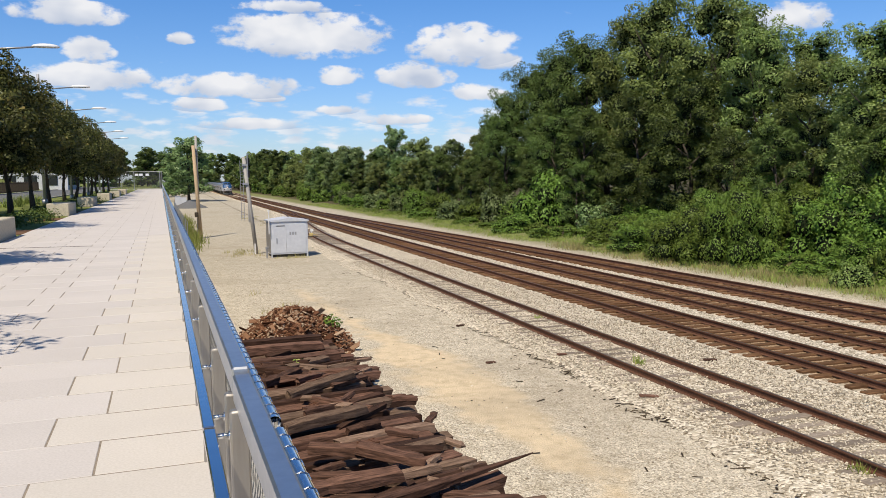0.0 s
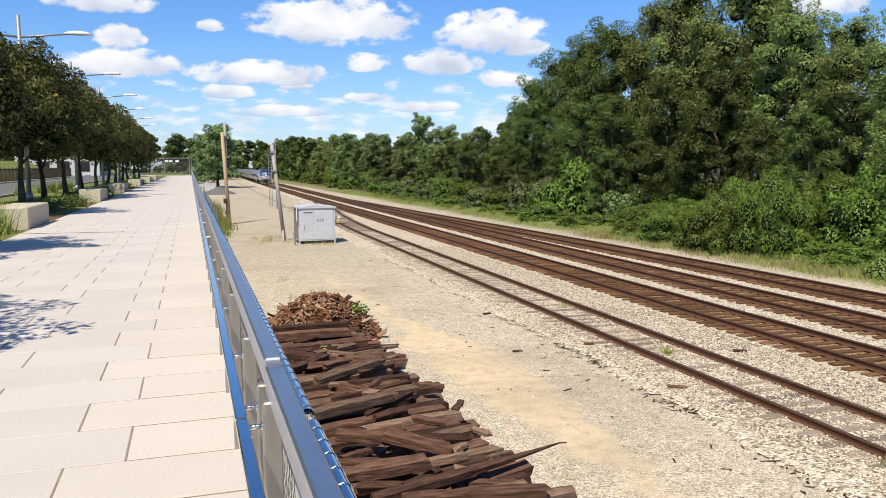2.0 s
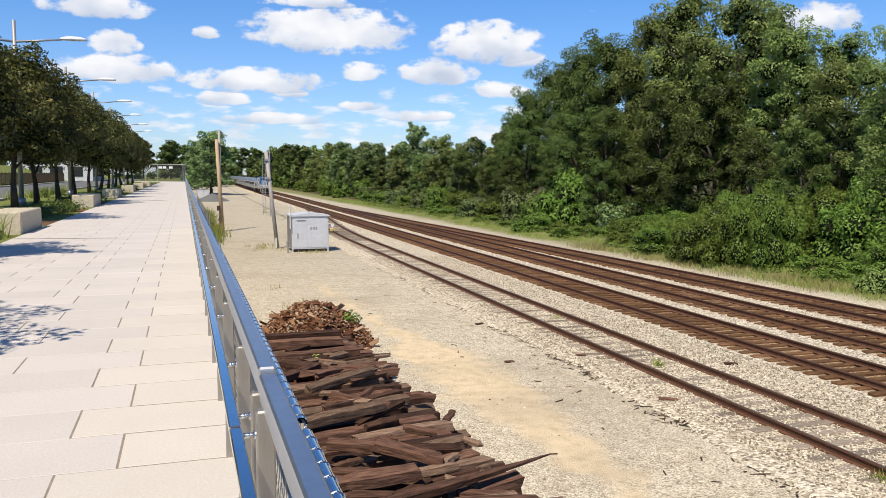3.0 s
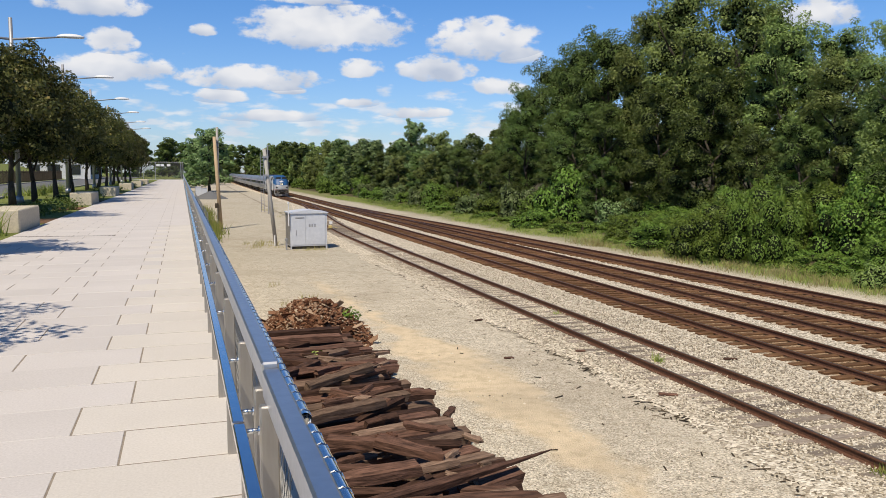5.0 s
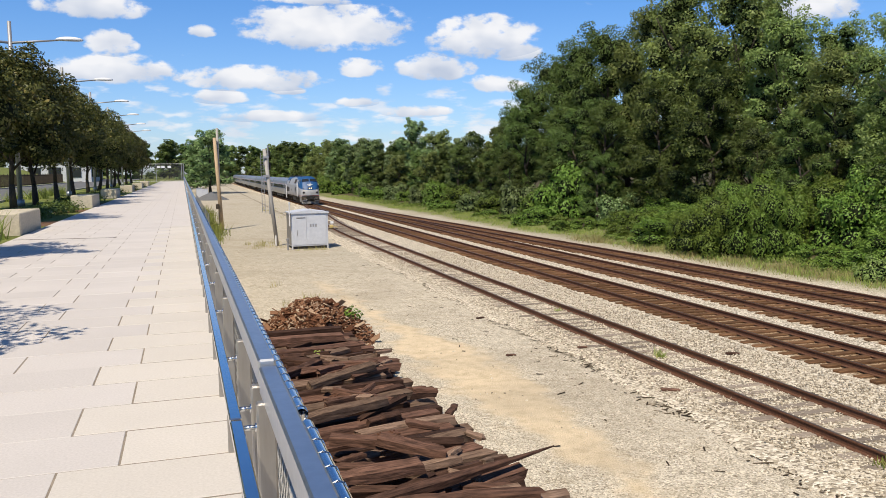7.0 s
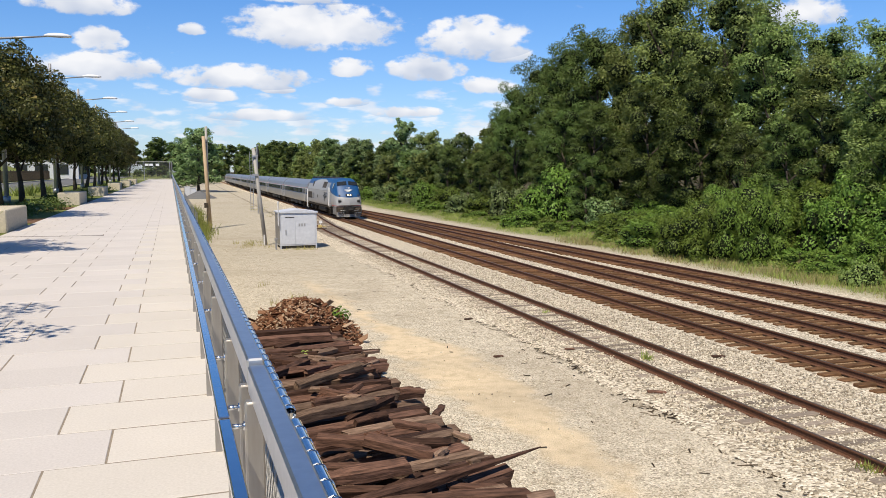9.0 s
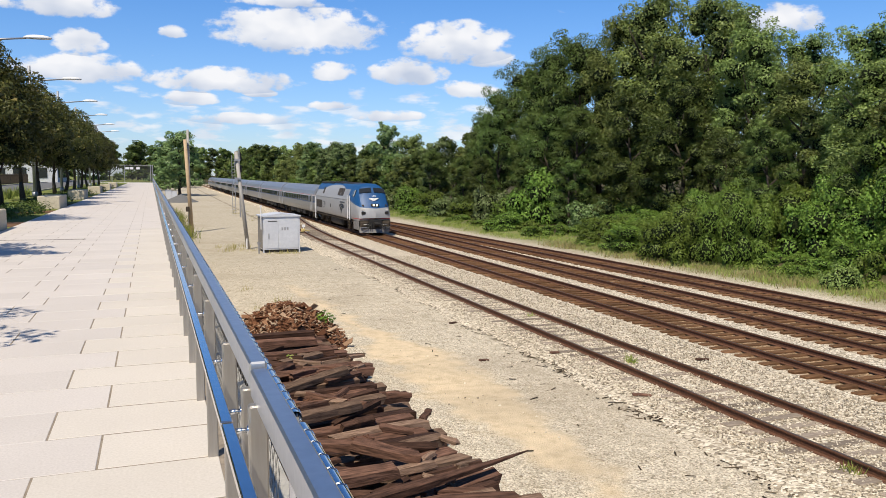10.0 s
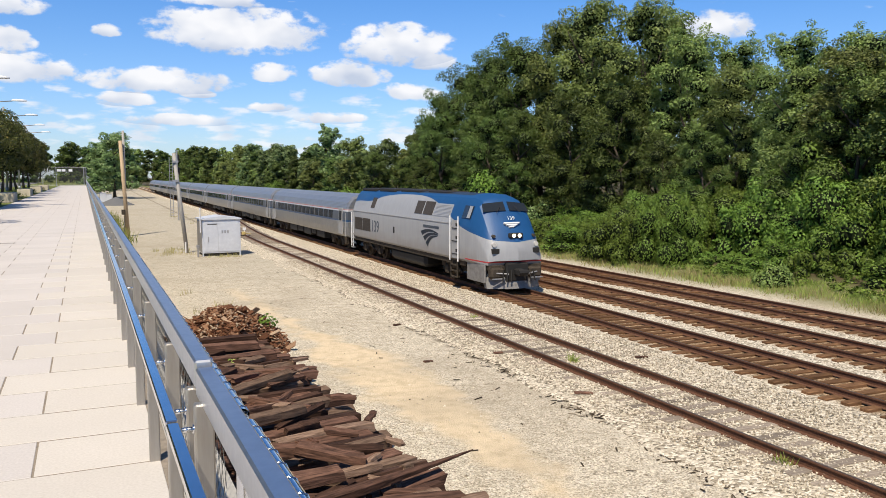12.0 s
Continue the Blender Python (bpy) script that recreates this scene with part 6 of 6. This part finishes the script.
def build_locomotive():
    loco = thing("locomotive", label="silver and blue diesel passenger locomotive with lit headlights", category="locomotive")
    wheels = []
    bm = bmesh.new()
    st = [(-9.5, loco_section(4.0, 0.96, 0)), (-9.35, loco_section(4.26, 1, 0))]
    st += [(y, loco_section(4.26, 1, 0)) for y in (-6, -2, 2, 6)]
    st += [(8.0, loco_section(4.26, 1, 0.0)), (8.75, loco_section(4.13, 0.995, 0.16)), (8.98, loco_section(3.98, 0.985, 0.26)), (9.42, loco_section(3.42, 0.97, 0.34)), (9.78, loco_section(2.98, 0.95, 0.38)), (10.06, loco_section(2.56, 0.93, 0.40)), (10.26, loco_section(2.2, 0.915, 0.40)), (10.36, loco_section(1.96, 0.905, 0.40)), (10.42, loco_section(1.68, 0.895, 0.40)), (10.44, loco_section(1.36, 0.89, 0.40))]
    loft(bm, st)
    body = part("body", bm, M["paint"], loco, smooth=True)
    body.data.set_sharp_from_angle(angle=radians(24))
    # roof gear
    for y0, y1, w, h in ((-9.2, -6.4, 0.85, 4.29), (-5.9, -3.1, 0.8, 4.31), (-2.4, 0.6, 0.7, 4.30), (1.5, 4.1, 0.6, 4.285)):
        bm = bmesh.new()
        box(bm, -w, w, y0, y1, 4.1, h, bevel=0.04)
        part("roof_hatch", bm, M["black"], loco, "sooty dark roof hatch")
    # the step along the side where the upper body sets in
    for s in (-1, 1):
        bm = bmesh.new()
        box(bm, s * 1.50 - 0.03, s * 1.50 + 0.03, -9.35, 6.6, 2.80, 2.845)
        part("side_ledge", bm, M["silver"], loco)

        def on_slope(y0, y1, z0, z1, off=0.012):
            def x(z):
                return 1.48 - (z - 2.86) * 0.375 + off
            return [(s * x(z0), y0, z0), (s * x(z0), y1, z0), (s * x(z1), y1, z1), (s * x(z1), y0, z1)]
        up = (s, 0, 0.37)
        for y0, y1 in ((1.5, 2.5), (2.7, 3.9)):
            bm = bmesh.new()
            slope_quad(bm, on_slope(y0, y1, 3.10, 3.76), 0.02, up)
            part("grille", bm, M["grille"], loco, "dark louvred grille")
        bm = bmesh.new()
        slope_quad(bm, on_slope(4.05, 6.15, 3.08, 3.70, 0.005), 0.012, up)
        for i in range(9):
            z = 3.11 + i * 0.064
            slope_quad(bm, on_slope(4.15, 6.05, z, z + 0.03, 0.02), 0.012, up)
        part("intake_louvre", bm, M["silver"], loco, "silver slatted air intake")
        bm = bmesh.new()
        slope_quad(bm, on_slope(-5.9, -5.25, 3.12, 3.74), 0.02, up)
        part("grille", bm, M["grille"], loco)
        # cab side window with pale frame
        bm = bmesh.new()
        slope_quad(bm, on_slope(7.5, 8.4, 3.12, 3.70, 0.02), 0.015, up)
        win = part("cab_window", bm, M["glass"], loco)
        bm = bmesh.new()
        slope_quad(bm, on_slope(8.05, 8.36, 3.15, 3.68, 0.035), 0.012, up)
        part("window_frame", bm, M["silver"], win)
        # lower grilles near the rear
        for y0, y1 in ((-8.75, -7.25), (-7.15, -5.65)):
            bm = bmesh.new()
            box(bm, s * 1.515 - 0.02, s * 1.515 + 0.02, y0, y1, 1.66, 2.44)
            for i in range(8):
                box(bm, s * 1.53 - 0.014, s * 1.53 + 0.014, y0, y1, 1.71 + i * 0.088, 1.745 + i * 0.088)
            part("lower_grille", bm, M["grille"], loco, "brown louvred radiator grille")
        # cab door recess, ladder and grab rails
        bm = bmesh.new()
        box(bm, s * 1.523 - 0.01, s * 1.523 + 0.01, 6.68, 7.45, 1.2, 3.0)
        door = part("cab_door", bm, M["silver"], loco)
        for z in (1.42, 2.02, 2.62):
            bm = bmesh.new()
            tube(bm, (s * 1.55, 6.72, z), (s * 1.55, 7.42, z), 0.022, n=6)
            box(bm, s * 1.534 - 0.004, s * 1.534 + 0.004, 7.1, 7.3, z + 0.1, z + 0.24)
            part("rung", bm, M["black"], door)
        for y in (6.6, 7.52):
            bm = bmesh.new()
            tube(bm, (s * 1.60, y, 1.10), (s * 1.60, y, 3.2), 0.034, n=8)
            part("grab_rail", bm, M["white"], loco, "pale painted grab rail")
        for i in range(4):
            bm = bmesh.new()
            box(bm, s * 1.5 - 0.08, s * 1.5 + 0.12, 6.75, 7.35, 0.32 + 0.28 * i, 0.37 + 0.28 * i)
            part("step", bm, M["brown_iron"], loco)
        for y in (6.7, 7.4):
            bm = bmesh.new()
            box(bm, s * 1.56 - 0.02, s * 1.56 + 0.04, y - 0.03, y + 0.03, 0.3, 1.2)
            part("step_hanger", bm, M["brown_iron"], loco)
        for y in (-9.4, -9.05):
            bm = bmesh.new()
            tube(bm, (s * 1.58, y, 0.5), (s * 1.58, y, 2.7), 0.03, n=8)
            part("grab_rail", bm, M["white"], loco)
        for i in range(4):
            bm = bmesh.new()
            box(bm, s * 1.5 - 0.05, s * 1.5 + 0.1, -9.45, -9.0, 0.4 + 0.3 * i, 0.44 + 0.3 * i)
            part("step", bm, M["silver"], loco)
        # emblem: three curved dark sails that fan out from one end, and a bar in place of the lettering
        for i in range(3):
            bm = bmesh.new()
            prev = None
            for j in range(8):
                t = j / 7
                pair = []
                for e in (i / 3 + 0.04, (i + 1) / 3 - 0.05):
                    far_y, far_z = 2.65 + 1.05 * e, 2.26 - 0.82 * e
                    end_y, end_z = 5.05 - 0.16 * e, 2.24 - 0.18 * e
                    lift = 0.16 * math.sin(math.pi * t) * (1 - 0.4 * e)
                    pair.append(bm.verts.new((s * 1.531, far_y + (end_y - far_y) * t - 0.12 * math.sin(math.pi * t) * e, far_z + (end_z - far_z) * t ** 0.8 + lift)))
                if prev:
                    bm.faces.new((prev[0], pair[0], pair[1], prev[1]))
                prev = pair
            bmesh.ops.solidify(bm, geom=list(bm.faces), thickness=0.006)
            part("emblem_stripe", bm, M["navy"], loco, "dark curved emblem stripe")
        bm = bmesh.new()
        box(bm, s * 1.529 - 0.005, s * 1.529 + 0.005, 3.05, 5.1, 2.46, 2.58)
        part("lettering_bar", bm, M["navy"], loco)
        text_on("number", "139", 0.98, M["navy"], loco, pose(s * 1.527, -4.72, 1.7, 90, 0, 90 if s > 0 else -90), "dark painted road number")
        bm = bmesh.new()
        box(bm, s * 1.53 - 0.01, s * 1.53 + 0.01, -1.5, -1.3, 1.85, 2.2)
        part("fuel_filler", bm, M["black"], loco)
        # nose lamps
        for z, r, mat, dx in ((2.05, 0.105, M["lens"], 1.04), (2.42, 0.07, M["grille"], 1.0)):
            y = 10.12 if z < 2.2 else 9.98
            bm = bmesh.new()
            tube(bm, (s * dx, y - 0.12, z), (s * dx, y + 0.05, z), r, r, 16)
            part("nose_lamp", bm, mat, loco)
        bm = bmesh.new()
        box(bm, s * 1.0 - 0.17, s * 1.0 + 0.17, 10.0, 10.235, 1.66, 1.89, bevel=0.02)
        part("number_box", bm, M["black"], loco)
        bm = bmesh.new()
        tube(bm, (s * 0.14, 10.1, 2.45), (s * 0.14, 10.27, 2.44), 0.085, 0.085, 18)
        part("headlight", bm, M["lamp_on"], loco, "lit round headlight")
        # windscreen, in two leaning panes
        bm = bmesh.new()
        bl, br, tr_, tl = (s * 0.10, 9.375, 3.51), (s * 1.14, 9.20, 3.45), (s * 1.06, 8.93, 3.81), (s * 0.10, 9.075, 3.90)
        slope_quad(bm, (bl, br, tr_, tl), 0.02, (0, 0.78, 0.62))
        part("windscreen", bm, M["glass"], loco)
        bm = bmesh.new()
        tube(bm, (s * 0.6, 9.46, 3.42), (s * 0.35, 9.28, 3.72), 0.014, n=5)
        part("wiper", bm, M["black"], loco)
        # underframe skirts and tank
        bm = bmesh.new()
        box(bm, s * 1.36 - 0.05, s * 1.36 + 0.05, 8.1, 9.9, 0.35, 1.16, bevel=0.02)
        part("front_skirt", bm, M["dull"], loco)
        bm = bmesh.new()
        box(bm, s * 1.3 - 0.1, s * 1.3 + 0.1, -9.2, 7.9, 0.92, 1.16)
        part("sill", bm, M["brown_iron"], loco)
    bm = bmesh.new()
    box(bm, -1.25, 1.25, -2.6, 2.6, 0.28, 0.98, bevel=0.18)
    part("fuel_tank", bm, M["black"], loco)
    bm = bmesh.new()
    box(bm, -0.34, 0.34, 10.02, 10.245, 2.33, 2.56, bevel=0.05)
    part("headlight_housing", bm, M["black"], loco)
    # nose emblem as plain white shapes
    for i in range(3):
        bm = bmesh.new()
        y, z = 9.78 + 0.055 * i, 2.99 - 0.075 * i
        slope_quad(bm, ((-0.42 + 0.14 * i, y, z), (0.42 - 0.1 * i, y, z), (0.40 - 0.1 * i, y + 0.036, z - 0.05), (-0.30 + 0.14 * i, y + 0.036, z - 0.05)), 0.045, (0, 0.72, 0.69))
        part("nose_emblem", bm, M["white"], loco, "white emblem stripe on the nose")
    text_on("nose_number", "139", 0.26, M["white"], loco, Matrix.Translation((0, 9.735, 3.12)) @ pose(0, 0, 0, 50, 0, 180), "white road number on the nose")
    bm = bmesh.new()
    box(bm, -1.30, 1.30, 9.9, 10.16, 0.93, 1.16, bevel=0.02)
    part("nose_sill", bm, M["brown_iron"], loco)
    # pilot and coupler
    bm = bmesh.new()
    v = []
    for z, y, w in ((0.62, 10.22, 1.36), (0.12, 10.42, 1.30)):
        v.append([bm.verts.new(p) for p in ((-w, y - 0.45, z), (-0.5, y, z), (0.5, y, z), (w, y - 0.45, z), (w, y - 0.7, z), (-w, y - 0.7, z))])
    for i in range(6):
        bm.faces.new((v[0][i], v[0][(i + 1) % 6], v[1][(i + 1) % 6], v[1][i]))
    bm.faces.new(v[0])
    bm.faces.new(v[1][::-1])
    part("pilot", bm, M["dull"], loco, "dull grey pilot plough")
    bm = bmesh.new()
    box(bm, -0.55, 0.55, 10.02, 10.36, 0.45, 1.24, bevel=0.04)
    part("coupler_pocket", bm, M["black"], loco)
    for s in (-1, 1):
        # corner steps with their dark wells
        bm = bmesh.new()
        box(bm, s * 0.95 - 0.34, s * 0.95 + 0.34, 9.9, 10.30, 0.56, 1.06, bevel=0.10)
        part("step_well", bm, M["brown_iron"], loco)
        bm = bmesh.new()
        box(bm, s * 0.95 - 0.30, s * 0.95 + 0.30, 10.30, 10.42, 0.56, 0.60)
        part("corner_step", bm, M["galv"], loco)
    bm = bmesh.new()
    box(bm, -0.18, 0.18, 10.2, 10.75, 0.72, 1.0, bevel=0.05)
    tube(bm, (-0.28, 10.72, 0.86), (0.2, 10.78, 0.86), 0.13, n=8)
    part("coupler", bm, M["black"], loco)
    for s in (-1, 1):
        for i in range(3):
            bm = bmesh.new()
            tube(bm, (s * (0.35 + 0.2 * i), 10.42, 0.95), (s * (0.4 + 0.2 * i), 10.5, 0.45), 0.03, n=6)
            part("air_hose", bm, M["black"], loco)
        bm = bmesh.new()
        tube(bm, (s * 0.5, 10.45, 0.78), (s * 1.25, 10.2, 0.85), 0.03, n=6)
        part("cut_lever", bm, M["silver"], loco)
    wm = wheel_mesh("wheel", 0.51)
    bogie(loco, 6.7, 2.75, 0.51, wm, wheels)
    bogie(loco, -6.3, 2.75, 0.51, wm, wheels)
    return loco, wheels


COACH_SIDE = [(1.30, 0.92), (1.46, 1.05), (1.56, 1.45), (1.60, 1.95), (1.585, 2.45), (1.52, 2.86), (1.36, 3.28), (1.08, 3.60), (0.65, 3.79), (0.0, 3.86)]


def build_coach():
    c = thing("passenger_coach", label="fluted stainless steel passenger coach with dark window band", category="railway coach", group="train coaches")
    wheels = []
    half = 12.5
    bm = bmesh.new()
    st = [(-half, [(x * 0.93, 0.92 + (z - 0.92) * 0.96, 0) for x, z in COACH_SIDE]), (-half + 0.25, [(x, z, 0) for x, z in COACH_SIDE])]
    st += [(y, [(x, z, 0) for x, z in COACH_SIDE]) for y in (-8, -4, 0, 4, 8)]
    st += [(half - 0.25, [(x, z, 0) for x, z in COACH_SIDE]), (half, [(x * 0.93, 0.92 + (z - 0.92) * 0.96, 0) for x, z in COACH_SIDE])]
    loft(bm, st)
    part("body", bm, M["coach"], c)
    for s in (-1, 1):
        for i in range(14):
            y = -9.4 + i * 1.35
            bm = bmesh.new()
            slope_quad(bm, ((s * 1.598, y, 2.12), (s * 1.598, y + 1.02, 2.12), (s * 1.562, y + 1.02, 2.66), (s * 1.562, y, 2.66)), 0.014, (s, 0, 0.08))
            part("window", bm, M["glass"], c)
        for y in (-11.6, 10.75):
            bm = bmesh.new()
            slope_quad(bm, ((s * 1.60, y, 1.12), (s * 1.60, y + 0.9, 1.12), (s * 1.55, y + 0.9, 2.9), (s * 1.55, y, 2.9)), 0.03, (s, 0, 0.03))
            door = part("door", bm, M["silver"], c)
            bm = bmesh.new()
            slope_quad(bm, ((s * 1.61, y + 0.2, 2.05), (s * 1.61, y + 0.7, 2.05), (s * 1.575, y + 0.7, 2.7), (s * 1.575, y + 0.2, 2.7)), 0.035, (s, 0, 0.03))
            part("door_window", bm, M["glass"], door)
        for y in (-half + 0.2, half - 0.2):
            bm = bmesh.new()
            tube(bm, (s * 1.57, y, 1.0), (s * 1.57, y, 2.6), 0.025, n=6)
            part("grab_rail", bm, M["silver"], c)
        for y in (-half + 0.45, half - 0.75):
            bm = bmesh.new()
            box(bm, s * 1.36 - 0.1, s * 1.36 + 0.1, y, y + 0.3, 0.45, 0.95)
            part("step", bm, M["brown_iron"], c)
    bm = bmesh.new()
    for y0, y1, z in ((-5.8, -3.2, 0.42), (-2.8, -1.0, 0.5), (-0.6, 1.6, 0.38), (2.0, 3.2, 0.55), (3.6, 5.8, 0.42)):
        box(bm, -1.3, 1.3, y0, y1, z, 0.95, bevel=0.05)
    part("underfloor_equipment", bm, M["black"], c)
    for y in (-half - 0.24, half + 0.02):
        bm = bmesh.new()
        box(bm, -0.75, 0.75, y, y + 0.22, 1.0, 3.2, bevel=0.03)
        part("gangway", bm, M["black"], c)
    wm = wheel_mesh("coach_wheel", 0.46)
    bogie(c, 9.1, 2.6, 0.46, wm, wheels)
    bogie(c, -9.1, 2.6, 0.46, wm, wheels)
    return c


def front_y(t):
    """Way of the locomotive's nose along the line."""
    u = 12.0 - t
    return 30.0 + 16.6 * u + 0.34 * u * u


def on_track(yc):
    """Pose of a vehicle whose middle is at yc, nose towards the camera."""
    slope = math.degrees(math.atan2(main_x(yc + 5) - main_x(yc - 5), 10))
    return pose(main_x(yc), yc, RAIL, 0, 0, 180 - slope)


COACHES = 9


def build_train():
    loco, wheels = build_locomotive()
    first = build_coach()
    coaches = [first] + [copy_thing(first, Matrix()) for i in range(COACHES - 1)]
    return loco, wheels, coaches


def motions():
    times = [0.5 * i for i in range(25)]
    walk(locomotive, [(t, on_track(front_y(t) + LOCO_HALF)) for t in times])
    for i, c in enumerate(train_coaches):
        walk(c, [(t, on_track(front_y(t) + 2 * LOCO_HALF - 0.35 + 12.95 + 25.95 * i)) for t in times])
    steps = [i / FPS for i in range(361)]
    for w, s, at in loco_wheels:
        rows = []
        for t in steps:
            turn = (front_y(0) - front_y(t)) / 0.51
            rows.append((t, Matrix.Translation(at) @ Matrix.Rotation(-turn, 4, "X") @ (Matrix() if s > 0 else Matrix.Rotation(math.pi, 4, "Z"))))
        walk(w, rows)


def island_surface(name, stops, rough=0.95):
    """Many small pieces in one mesh, each with its own tone."""
    def build(nt, bsdf):
        rnd = nt.nodes.new("ShaderNodeNewGeometry").outputs["Random Per Island"]
        n = noise_node(nt, 14, 4)
        c = mixed(nt, calc(nt, "MULTIPLY", n, 0.5), ramp(nt, rnd, stops), stops[0][1])
        nt.links.new(c, bsdf.inputs["Base Color"])
        bsdf.inputs["Roughness"].default_value, bsdf.inputs["Specular IOR Level"].default_value = rough, 0.12
    return material(name, build)


M["fragment"] = island_surface("splintered_wood", [(0.0, (0.05, 0.022, 0.013)), (0.45, (0.20, 0.088, 0.046)), (0.8, (0.34, 0.19, 0.11)), (1.0, (0.60, 0.47, 0.33))])
M["litter"] = island_surface("dead_twigs", [(0.0, (0.03, 0.022, 0.015)), (0.6, (0.10, 0.075, 0.05)), (1.0, (0.22, 0.17, 0.11))])
M["stone"] = island_surface("loose_stone", [(0.0, (0.20, 0.165, 0.12)), (0.4, (0.46, 0.395, 0.30)), (1.0, (0.88, 0.79, 0.64))])
build_woods()
build_undergrowth()
build_weeds()
build_left_side()
build_end_fence()
build_cabinet()
build_poles()
build_small_yard_things()
build_timber()
locomotive, loco_wheels, train_coaches = build_train()
motions()
